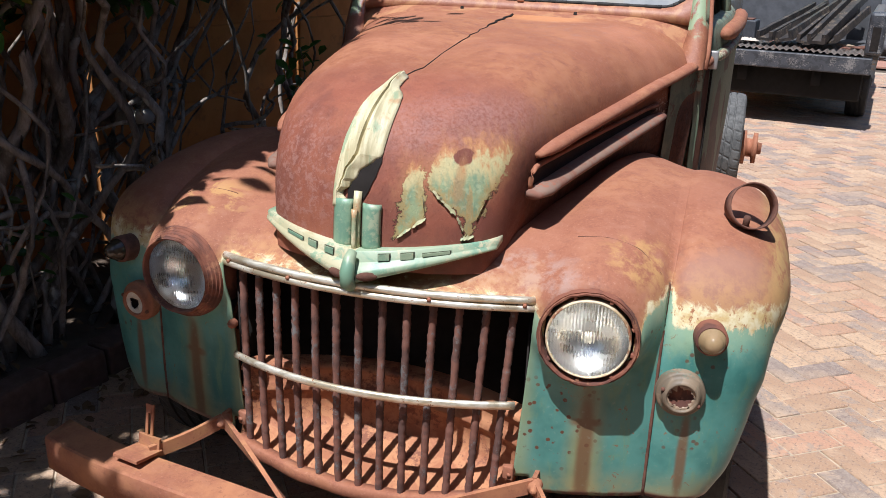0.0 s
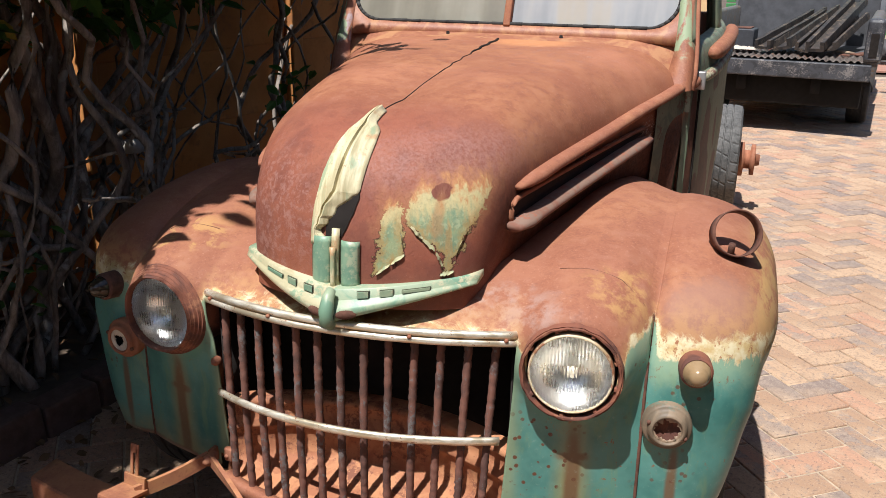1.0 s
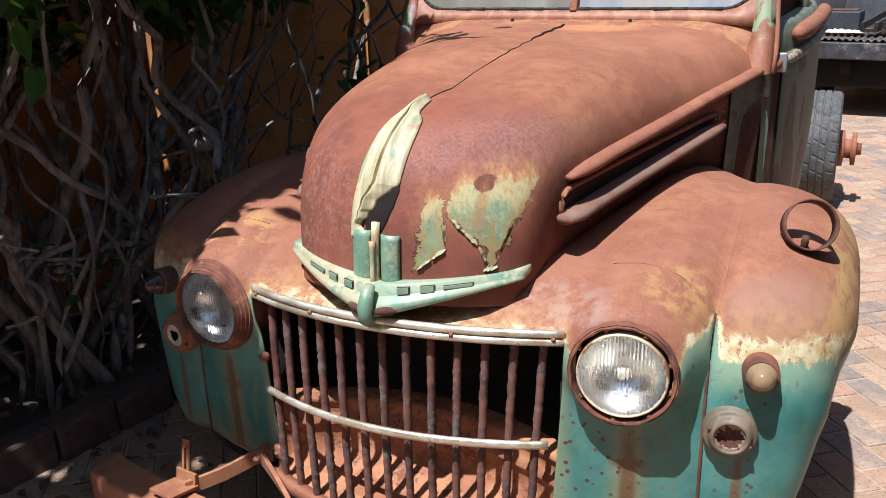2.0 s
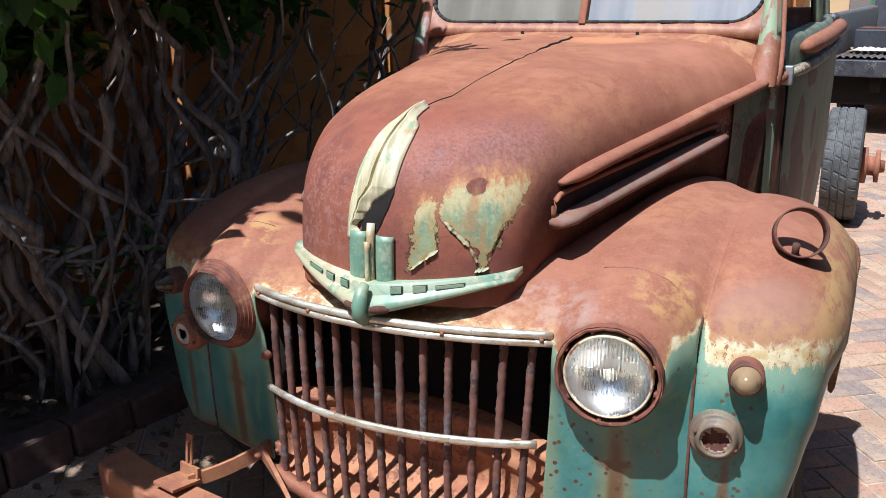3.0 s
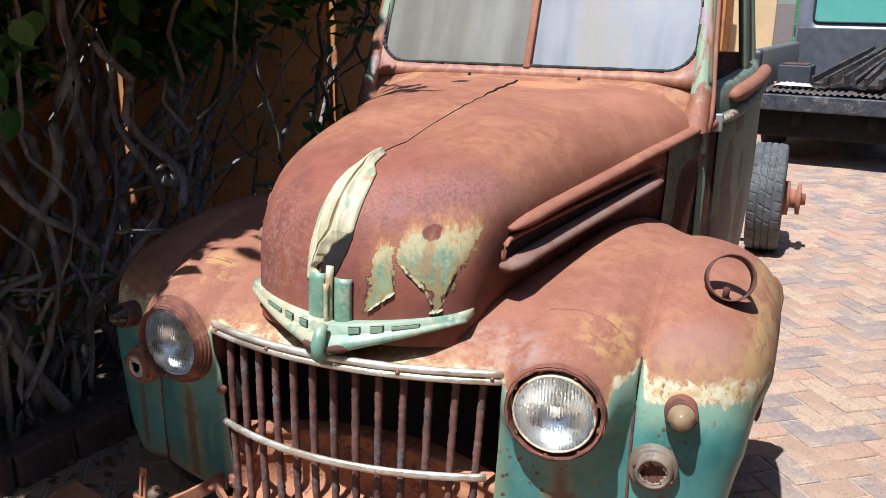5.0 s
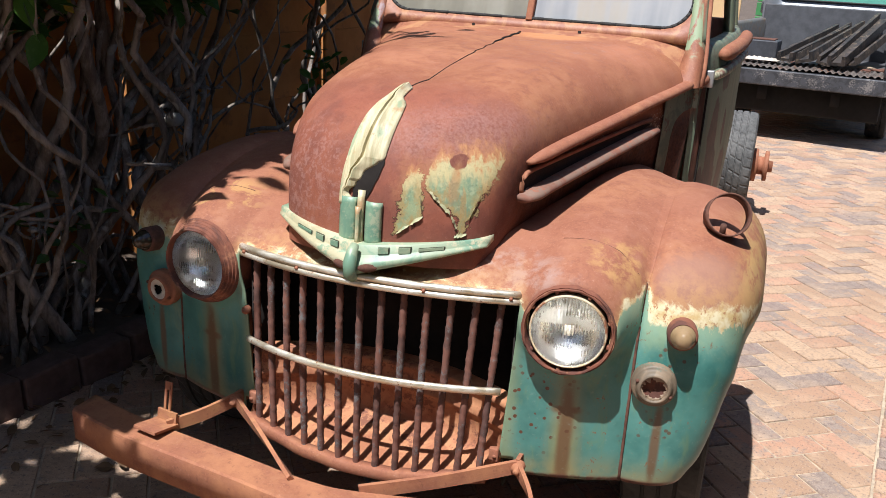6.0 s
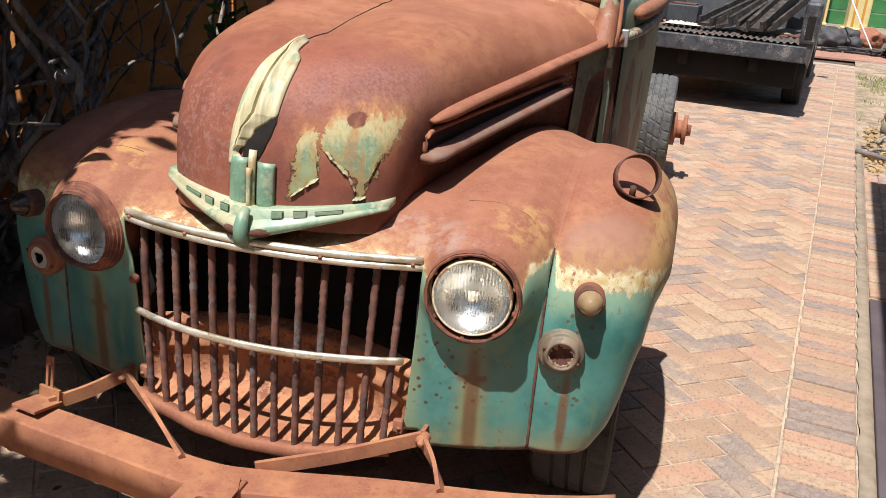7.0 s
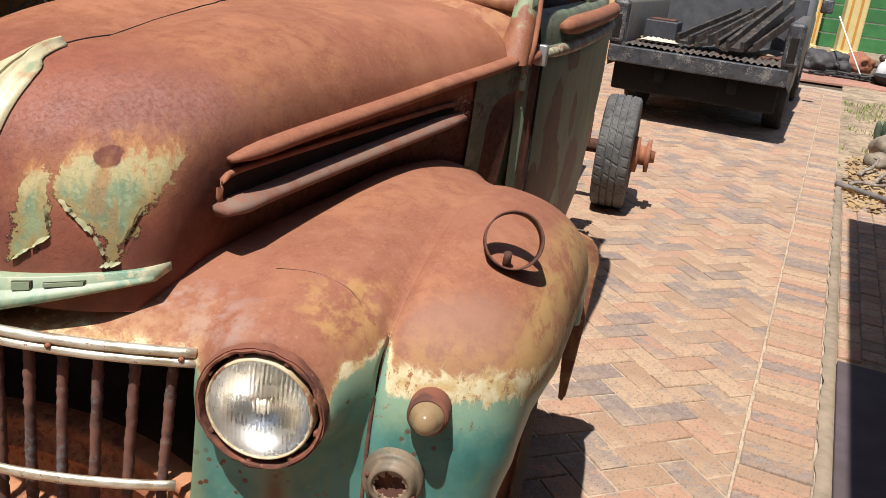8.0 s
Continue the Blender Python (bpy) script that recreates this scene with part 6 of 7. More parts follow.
for k in range(-2, 9):
    p = new("post", post_mesh)
    p.parent, p.matrix_basis = wallw, pose(-3.30, 1.05 + k * 1.5, 0)
    for r in range(6):
        q = new("panel", panel_mesh)
        q.parent, q.matrix_basis = wallw, pose(-3.32 + random.uniform(-0.004, 0.004), 1.07 + k * 1.5, 0.02 + r * 0.36)
# plain wall added behind the camera, unseen, to cut the sky fill
bm = bmesh.new()
box(bm, (-3.4, -4.7, -0.05), (2.6, -4.5, 3.0), 0.01)
bmesh.ops.transform(bm, matrix=DRIVE, verts=bm.verts)
solo("unseen_wall_south", bm, plain("grey_plaster", (0.26, 0.25, 0.24), 0.9, 0, 0.2, 4, 0.3), "unseen plain grey plastered wall added to cut skylight", "wall", "structure")
kerb_mesh = mesh_from(box(bmesh.new(), (-0.055, -0.108, -0.03), (0.055, 0.108, 0.115), 0.012), "kerb_brick", plain("dark_kerb_brick", (0.13, 0.078, 0.062), 0.9, 0, 0.4, 20, 0.5), False)
kerb = thing("bed_kerb", "low kerb of dark bricks set along the bed", "kerb", DRIVE, kind="structure")
for k in range(-10, 34):
    q = new("brick", kerb_mesh)
    q.parent = kerb
    q.matrix_basis = pose(-2.60 + random.uniform(-0.012, 0.012), k * 0.228, random.uniform(-0.012, 0.012), random.uniform(-3, 3), random.uniform(-4, 4), random.uniform(-4, 4))


# ---- the creeper ----
def gnarl(base, tip, r0, r1, bend, seed, n=16):
    """A crooked tapering stem."""
    pts, radii = [], []
    base, tip = Vector(base), Vector(tip)
    for k in range(n):
        f = k / (n - 1)
        w = noise.noise_vector(Vector((seed * 7.3, f * 2.6, seed))) * bend + noise.noise_vector(Vector((seed * 3.1, f * 8, 9))) * bend * 0.25
        w.z *= 0.4
        pts.append(base.lerp(tip, f) + w * math.sin(min(1.0, f * 2.5) * 1.57))
        radii.append(lerp(r0, r1, f) * (1 + 0.22 * noise.noise((seed, f * 9, 3))))
    return pts, radii


def edge_at(v):
    """How far the shade of the crown reaches towards the drive, on the ground."""
    return table([(-1.5, -0.8), (-0.9, -0.55), (-0.5, -0.28), (-0.25, -0.38), (-0.08, -0.57), (0.04, -0.62), (0.12, -0.58), (0.2, -0.46), (0.27, -0.38), (0.33, -0.35), (0.355, -0.40), (0.375, -0.56), (0.47, -0.57), (0.59, -0.525), (0.71, -0.50), (0.82, -0.45), (0.95, -0.42), (1.2, -0.33), (1.6, -0.40), (1.9, -0.52), (2.3, -0.6), (3.2, -0.62), (5.5, -0.64)], v)


def leaf(verts, faces, p, size, rng):
    """One pointed leaf, folded along its rib."""
    m = Euler((rng.uniform(-0.9, 0.5), rng.uniform(-0.7, 0.7), rng.uniform(0, 6.3))).to_matrix()
    b = len(verts)
    for x, y, z in ((0, 0, 0), (0.26, 0.30, 0.05), (0.24, 0.62, 0.02), (0, 1.0, -0.10), (-0.24, 0.62, 0.02), (-0.26, 0.30, 0.05), (0, 0.42, -0.03)):
        verts.append(p + m @ (Vector((x, y, z)) * size))
    for f in ((0, 1, 6), (1, 2, 6), (2, 3, 6), (3, 4, 6), (4, 5, 6), (5, 0, 6)):
        faces.append(tuple(b + i for i in f))


def big_leaf(verts, faces, p, size, rng):
    """A hanging pointed leaf with a curved blade."""
    m = Euler((rng.uniform(-2.5, -1.0), rng.uniform(-0.6, 0.6), rng.uniform(0, 6.3))).to_matrix()
    b, curl = len(verts), rng.uniform(-0.25, 0.1)
    for k in range(8):
        f = k / 7
        w = 0.31 * math.sin(math.pi * f**0.72) + 0.006
        for x, z in ((-w, 0.10 * w), (-0.5 * w, 0.02 * w), (0, -0.12 * w), (0.5 * w, 0.02 * w), (w, 0.10 * w)):
            verts.append(p + m @ (Vector((x * (1 + 0.05 * (k % 2)), f, z + curl * f * f)) * size))
    for k in range(7):
        for j in range(4):
            a = b + k * 5 + j
            faces.append((a, a + 1, a + 6, a + 5))


stem_no = 0
for s in range(8):
    rng = random.Random(40 + s)
    v0 = -1.1 + s * 0.66
    foot = DRIVE @ Vector((-2.95, v0, 0.06))
    shrub = thing("shrub", "leafy creeper of tangled grey stems rooted beside the wall", "shrub", group="creepers along the wall")
    stems = []
    for k in range(26 if s < 3 else 17 if s < 4 else 6):
        stem_no += 1
        base = DRIVE @ Vector((rng.uniform(-3.18, -2.74), v0 + rng.gauss(0, 0.22), 0.05))
        lean = rng.gauss(0, 0.55 if s < 4 else 0.3)
        tip = base + Vector((rng.uniform(-0.12, 0.42), lean, rng.uniform(1.35, 1.95)))
        r = rng.choice((0.008, 0.011, 0.014, 0.018, 0.022, 0.028) if s < 4 else (0.006, 0.008, 0.010, 0.014, 0.018))
        if k == 0:
            r = 0.033 if s < 4 else 0.022
        pts, radii = gnarl(base, tip, r, r * 0.55, 0.30, stem_no, 22)
        pts = [Vector((p.x, p.y, max(p.z, 0.05))) for p in pts]
        pts = [p if (DRIVE.inverted() @ p).x > -3.24 else DRIVE @ Vector((-3.24, (DRIVE.inverted() @ p).y, p.z)) for p in pts]
        bm = bmesh.new()
        tube(bm, pts, radii, 8)
        part("stem", bm, bark, shrub)
        stems.append(pts)
    for k in range(15 if s < 4 else 3):  # sideways shoots that tie the stems together
        stem_no += 1
        a = rng.choice(stems)[rng.randrange(3, 12)]
        b = a + Vector((rng.uniform(-0.15, 0.2), rng.uniform(-0.7, 0.7), rng.uniform(-0.25, 0.45)))
        b.z = max(b.z, 0.12)
        pts, radii = gnarl(a, b, rng.choice((0.006, 0.009, 0.013)), 0.005, 0.16, stem_no, 12)
        bm = bmesh.new()
        tube(bm, pts, radii, 6)
        part("shoot", bm, bark, shrub)
    # upper leaves, out of view, are added to block skylight and shape the shade
    verts, faces = [], []
    want, tries = (5600 if s < 4 else 1900), 0
    inv = DRIVE.inverted()
    while want and tries < 90000:
        tries += 1
        z = rng.uniform(1.22, 3.3)
        p = Vector((rng.uniform(-2.6, -0.1), foot.y + rng.uniform(-0.75, 0.75), z))
        shade = Vector((p.x + 0.10 * z, p.y + 0.48 * z))
        reach = edge_at(shade.y) + 0.07 * noise.noise((shade.x * 9, shade.y * 9, 0)) - 0.03 + (rng.random() < 0.04) * 0.12
        u = (inv @ p).x
        if shade.x < -0.72:  # pin-holes of sun through the crown
            gx, gy = math.floor(shade.x / 0.30), math.floor(shade.y / 0.30)
            hx, hy = (gx + 0.5 + 0.3 * noise.cell(Vector((gx + 0.5, gy + 0.5, 1.5)))) * 0.30, (gy + 0.5 + 0.3 * noise.cell(Vector((gx + 0.5, gy + 0.5, 7.5)))) * 0.30
            if math.hypot(shade.x - hx, shade.y - hy) < 0.115 + 0.03 * noise.cell(Vector((gx + 0.5, gy + 0.5, 3.5))):
                continue
        if shade.y < -0.22 and noise.noise((shade.x * 7, shade.y * 7, 3)) > lerp(0.30, 0.0, min(1, (-0.22 - shade.y) / 0.35)):
            continue
        if u < -2.6 and shade.y > 2.0 and rng.random() < 0.6:
            continue
        if shade.x > reach or u < -3.2:
            continue
        seen_low = z < 1.70
        if s >= 4 and z < 1.9 and rng.random() < 0.85:
            continue
        if seen_low and (u > -2.25 - 1.0 * (1.70 - z) or noise.noise(p * 2.3) < 0.05):
            continue
        if noise.noise((shade.x * 7.5, shade.y * 7.5, 7)) < -0.42 + 0.10 * (shade.x > reach - 0.2) and z > 1.7:
            continue
        if rng.random() < 0.12 * (z < 1.9):
            continue
        leaf(verts, faces, p, rng.uniform(0.075, 0.14), rng)
        want -= 1
    me = bpy.data.meshes.new("crown")
    me.from_pydata(verts, [], faces)
    me.materials.append(leaf_mat)
    crown = new("crown", me)
    crown.parent = shrub
    tagged(crown, "broad pointed green leaves", kind="stuff")
# boughs that carry the leaves out over the bonnet
for k, (a, b) in enumerate((((-1.75, 0.6, 1.55), (-0.9, -0.3, 2.15)), ((-1.7, 1.4, 1.6), (-0.6, 0.6, 2.25)), ((-1.6, 2.2, 1.6), (-0.5, 1.1, 2.2)), ((-1.8, -0.2, 1.5), (-0.8, -1.1, 2.1)))):
    pts, radii = gnarl(a, b, 0.022, 0.008, 0.15, 300 + k)
    bm = bmesh.new()
    tube(bm, pts, radii, 8)
    bough = thing("bough", "grey bough of creeper arching over the bonnet", "branch", group="overhanging boughs")
    part("wood", bm, bark, bough)
# a leafy bough tip over the bonnet, and big leaves hanging before the stems
for k, (cx, cy, cz, rad, cnt, sz, a) in enumerate(((-0.33, 0.66, 2.02, 0.085, 16, 0.10, (-1.2, 1.5, 1.95)), (-0.78, 0.85, 2.05, 0.12, 22, 0.09, (-1.3, 1.6, 1.9)), (-1.20, 0.05, 1.44, 0.10, 30, 0.095, (-1.6, 0.3, 1.75)), (-1.25, -0.05, 1.45, 0.12, 44, 0.10, (-1.7, 0.0, 1.7)), (-1.20, 0.20, 1.52, 0.13, 40, 0.095, (-1.7, 0.4, 1.8)), (-1.40, 0.95, 1.55, 0.12, 18, 0.10, (-1.7, 0.9, 1.8)), (-1.45, -0.25, 1.42, 0.15, 50, 0.095, (-1.8, -0.3, 1.7)))):
    rng = random.Random(700 + k)
    twig = thing("leafy_twig", "leafy twig of creeper hanging over the yard", "branch", group="leafy twigs")
    pts, radii = gnarl(a, (cx, cy, cz), 0.012, 0.004, 0.08, 720 + k, 12)
    bm = bmesh.new()
    tube(bm, pts, radii, 6)
    part("wood", bm, bark, twig)
    verts, faces = [], []
    for j in range(cnt):
        big_leaf(verts, faces, Vector((cx, cy, cz)) + Vector((rng.gauss(0, rad * 0.8), rng.gauss(0, rad), rng.gauss(0, rad * 0.7))), sz * rng.uniform(0.7, 1.2), rng)
    me = bpy.data.meshes.new("leaves")
    me.from_pydata(verts, [], faces)
    me.shade_smooth()
    me.materials.append(leaf_mat)
    o = new("leaves", me)
    o.parent = twig
    tagged(o, "broad pointed green leaves", kind="stuff")
# sawn stub and slabs by the wall
bm = bmesh.new()
pts, radii = gnarl((-1.72, 1.32, 0.80), (-1.37, 1.16, 0.868), 0.030, 0.027, 0.02, 77, 8)
tube(bm, pts, radii, 12)
solo("sawn_branch", bm, cut_wood, "pale sawn-off branch stub among the stems", "branch", smooth=True)
for k, (x, y, z, rz) in enumerate(((-1.30, 1.75, 0.62, 20), (-1.42, 1.62, 0.58, -10), (-1.22, 1.90, 0.66, 35))):
    bm = bmesh.new()
    box(bm, (-0.16, -0.05, -0.02), (0.16, 0.05, 0.02), 0.012)
    for v in bm.verts:
        v.co += noise.noise_vector(v.co * 14 + Vector((k, 0, 0))) * 0.012
    bmesh.ops.transform(bm, matrix=pose(x, y, z, 4, -6, rz), verts=bm.verts)
    solo("offcut", bm, cut_wood, "pale weathered timber offcut lying across the stems", "timber", smooth=True, group="offcuts by the wall")
# a low leafy sprig and dead leaves on the soil
for name, cx, cy, cz, cnt, sz, seed in (("sprig", -1.46, 0.62, 0.52, 26, 0.07, 5), ("sprig", -1.05, 1.80, 1.00, 34, 0.07, 6)):
    rng = random.Random(seed)
    verts, faces = [], []
    for k in range(cnt):
        leaf(verts, faces, Vector((cx, cy, cz)) + Vector((rng.gauss(0, 0.07), rng.gauss(0, 0.07), rng.gauss(0, 0.07))), sz * rng.uniform(0.7, 1.2), rng)
    me = bpy.data.meshes.new("leaves")
    me.from_pydata(verts, [], faces)
    me.materials.append(leaf_mat)
    sprig = thing("sprig", "low sprig of green leaves among bare stems", "plant", group="green sprigs")
    o = new("leaves", me)
    o.parent = sprig
    tagged(o, kind="stuff")
    pts, radii = gnarl((cx - 0.12, cy + 0.05, max(0.05, cz - 0.5)), (cx, cy, cz + 0.08), 0.006, 0.003, 0.06, 500 + seed, 10)
    bm = bmesh.new()
    tube(bm, pts, radii, 6)
    part("stalk", bm, bark, sprig)
verts, faces = [], []
rng = random.Random(9)
for k in range(900):
    p = DRIVE @ Vector((rng.uniform(-3.2, -2.3) if k < 700 else rng.uniform(-2.5, -1.3), rng.uniform(-1.2, 3.2), 0))
    p.z = 0.13 if (DRIVE.inverted() @ p).x < -2.68 else 0.012
    leaf(verts, faces, p, rng.uniform(0.03, 0.06), rng)
me = bpy.data.meshes.new("leaf_litter")
me.from_pydata(verts, [], faces)
me.materials.append(litter_mat)
tagged(new("leaf_litter", me), "dry brown fallen leaves on soil and bricks", "leaf litter", kind="stuff")

# ---- the silver pickup behind ----
scuffed = trim_paint("scuffed_black", (0.030, 0.031, 0.035), (0.055, 0.057, 0.064), (0.19, 0.175, 0.165), 0.45)
liner = plain("bed_liner", (0.075, 0.075, 0.08), 0.7, 0, 0.4, 10, 0.3)
silver = plain("dull_silver_paint", (0.24, 0.25, 0.27), 0.4, 0.2, 0.18, 4, 0.05)
# near-black colour puts the shade under the bed into the material
under = plain("blacked_underbody", (0.009, 0.008, 0.007), 0.95, 0, 0.5, 20)
FAR = pose(1.17, 7.46, 0, 0, 0, -8.7)
far = thing("parked_pickup", "dull silver pickup with an open black load bed", "pickup truck", FAR)
bm = bmesh.new()
box(bm, (-0.84, -0.03, 0.545), (0.80, 0.05, 0.70), 0.012)
part("rear_sill", bm, scuffed, far, "scuffed black rear sill", smooth=False)
bm = bmesh.new()
box(bm, (-0.82, 0.03, 0.66), (0.82, 2.15, 0.705), 0.004)
part("bed_floor", bm, liner, far, smooth=False)
for sx in (-1, 1):
    bm = bmesh.new()
    rows = []
    for y in [k / 12 * 2.18 for k in range(13)]:
        arch = 0.0
        d = abs(y - 1.15)
        if d < 0.42:
            arch = math.sqrt(0.42**2 - d * d)
        low = max(0.50, 0.34 + arch)
        rows.append([Vector((sx * q, y, z)) for q, z in ((0.72, 0.70), (0.72, 1.08), (0.735, 1.105), (0.80, 1.105), (0.825, 1.08), (0.845, 0.95), (0.845, 0.80), (0.835, low))])
    vs = grid(bm, rows)
    bm.faces.new(vs[0])
    bmesh.ops.recalc_face_normals(bm, faces=bm.faces)
    part("bed_side", bm, trim_paint("bed_side_paint", (0.13, 0.13, 0.13), (0.11, 0.095, 0.08), (0.18, 0.10, 0.05), 0.5), far, "faded silver bed side")
    tail = tagged(new("tail_lamp"), "black tail lamp housing with a black plate for its shaded slot")
    tail.parent = far
    bm = bmesh.new()
    box(bm, (sx * 0.79 - 0.075, -0.03, 0.72), (sx * 0.79 + 0.075, 0.12, 1.11), 0.03)
    part("housing", bm, scuffed, tail, smooth=False)
    # black plate in place of the shade inside the lamp cavity
    bm = bmesh.new()
    box(bm, (sx * 0.79 - 0.035, -0.036, 0.77), (sx * 0.79 + 0.035, -0.031, 0.98), 0.002)
    part("slot", bm, black, tail, smooth=False)
    for y in (1.15, 3.75):
        wheel = new("wheel")
        wheel.parent = far
        wheel.matrix_basis = pose(sx * 0.71, y, 0.33, 0, 90, 0)
        t = new("tyre", shade_tyre)
        t.parent, t.scale = wheel, (0.95, 0.95, 0.95)
        bm = bmesh.new()
        spin(bm, [(0.2, 0.05), (0.1, 0.03), (0, 0.03)], None, 24)
        part("rim", bm, silver, wheel)
bm = bmesh.new()
box(bm, (-0.76, 2.12, 0.66), (0.76, 2.18, 1.27), 0.01)
part("bed_front", bm, liner, far, smooth=False)
bm = bmesh.new()
for sx in (-1, 1):
    box(bm, (min(sx * 0.3, sx * 0.38), 0.05, 0.40), (max(sx * 0.3, sx * 0.38), 4.4, 0.55))
tube(bm, [(-0.7, 1.15, 0.33), (0.7, 1.15, 0.33)], 0.05, 10)
spin(bm, [(0, -0.14), (0.11, -0.1), (0.13, 0), (0.11, 0.1), (0, 0.14)], pose(0, 1.15, 0.33, 90, 0, 0), 16)
part("axle_housing", bm, under, far)
bm = bmesh.new()
box(bm, (-0.55, 0.5, 0.36), (-0.1, 1.0, 0.47), 0.04)
box(bm, (-0.80, 0.45, 0.46), (0.80, 4.0, 0.60))
box(bm, (-0.58, 0.9, 0.20), (0.58, 4.0, 0.46), 0.03)
part("underbody", bm, under, far)
# added block that fills the underside black and extends the ground shadow
bm = bmesh.new()
box(bm, (-0.80, 0.15, 0.27), (0.74, 0.24, 0.545), 0.02)
part("shade_filler", bm, under, far)
# cab
bm = bmesh.new()
loop_o = rounded(-0.80, 0.80, 0.55, 1.86, 0.14)
loop_i = rounded(-0.62, 0.62, 1.33, 1.72, 0.06)
grid(bm, [[Vector((x, y, z)) for x, z in loop] for loop, y in ((loop_i, 2.27), (loop_i, 2.235), (loop_o, 2.24), ([(a * 1.02, b) for a, b in loop_o], 2.34), ([(a * 1.03, b) for a, b in loop_o], 3.2), ([(a, 0.55 + (b - 0.55) * 0.45) for a, b in loop_o], 3.9), ([(a, 0.55 + (b - 0.55) * 0.38) for a, b in loop_o], 4.9))], closed=True)
bmesh.ops.recalc_face_normals(bm, faces=bm.faces)
fcab = part("cab", bm, silver, far, "silver cab with a wide rear window")
bm = bmesh.new()
for y in (2.25, 2.258):
    bm.faces.new([bm.verts.new(Vector((x, y, z))) for x, z in rounded(-0.63, 0.63, 1.32, 1.73, 0.06)])
tint = Nodes("green_tinted_glass", 0.05)
tint.bsdf.inputs["Transmission Weight"].default_value = 0.25
part("rear_window", bm, tint.done(tint.mix(tint.noise(2.5), (0.13, 0.44, 0.33), (0.26, 0.64, 0.50))), fcab, "green-tinted rear window", smooth=False)
bm = bmesh.new()
tube(bm, [Vector((x, 2.228, z)) for x, z in loop_i] + [Vector((loop_i[0][0], 2.228, loop_i[0][1]))], 0.012, 6)
part("window_seal", bm, rubber, fcab)
for sx in (-1, 1):
    bm = bmesh.new()
    box(bm, (sx * 0.93 - 0.07, 3.3, 1.12), (sx * 0.93 + 0.07, 3.36, 1.28), 0.02)
    part("door_mirror", bm, scuffed, far)

# load
sheet = thing("corrugated_sheet", "rusty corrugated iron sheet lying on the bed edge", "metal sheet", FAR)
bm = bmesh.new()
grid(bm, [[Vector((x, y, 0.720 + 0.010 * math.sin(x * 104) + 0.01 * noise.noise((x * 3, y * 5, 0)))) for y in (-0.005, 0.12, 0.25, 0.5, 0.8)] for x in [-0.70 + k * 0.0075 for k in range(199)]])
sh = part("sheet", bm, trim_paint("old_iron", (0.06, 0.045, 0.038), (0.13, 0.11, 0.095), (0.15, 0.07, 0.04), 0.7), sheet)
md = sh.modifiers.new("t", "SOLIDIFY")
md.thickness = 0.003
RAILS = [((-0.20, 0.25, 0.775), (0.16, 1.75, 1.02), 0.15), ((-0.02, 0.30, 0.775), (0.30, 1.85, 1.05), 0.17), ((0.16, 0.22, 0.775), (0.34, 1.6, 0.98), 0.13), ((0.28, 0.20, 0.78), (0.55, 1.95, 1.16), 0.16), ((0.40, 0.35, 0.78), (0.62, 1.6, 1.02), 0.13)]
rail_mat = trim_paint("blackened_iron", (0.022, 0.019, 0.018), (0.055, 0.042, 0.034), (0.17, 0.125, 0.085), 0.6)
for k, (a, b, w) in enumerate(RAILS):
    a, b = Vector(a), Vector(b)
    rail = thing("metal_channel", "blackened rusty roof channel lying across the bed", "scrap metal", FAR, group="channels on the bed")
    d = (b - a).normalized()
    side = d.cross(Vector((0, 0, 1))).normalized()
    side = (side + Vector((0, 0, 0.25 * math.sin(k * 2.1)))).normalized()
    up = side.cross(d).normalized()
    bm = bmesh.new()
    prof = [(-0.5, 0.0), (-0.5, 0.42), (-0.28, 0.42), (-0.28, 0.12), (0.28, 0.12), (0.28, 0.42), (0.5, 0.42), (0.5, 0.0), (0.3, -0.02), (-0.3, -0.02)]
    rows = []
    for j in range(9):
        c = a.lerp(b, j / 8) + up * 0.006 * noise.noise((k, j * 0.7, 0))
        rows.append([c + side * x * w * 1.05 + up * z * w * 1.35 for x, z in prof])
    vs = grid(bm, rows, closed=True)
    bm.faces.new(vs[0][::-1])
    bm.faces.new(vs[-1])
    bmesh.ops.recalc_face_normals(bm, faces=bm.faces)
    part("channel", bm, rail_mat, rail, smooth=False)
crate = thing("battery_box", "dark grey plastic box with a rusty top", "box", FAR)
bm = bmesh.new()
box(bm, (-0.66, 0.62, 0.735), (-0.34, 0.92, 0.935), 0.012)
part("body", bm, plain("grey_plastic", (0.05, 0.052, 0.06), 0.5), crate, smooth=False)
bm = bmesh.new()
box(bm, (-0.63, 0.65, 0.936), (-0.38, 0.88, 0.948), 0.003)
part("lid", bm, rusty_dark, crate, smooth=False)
rng = random.Random(77)
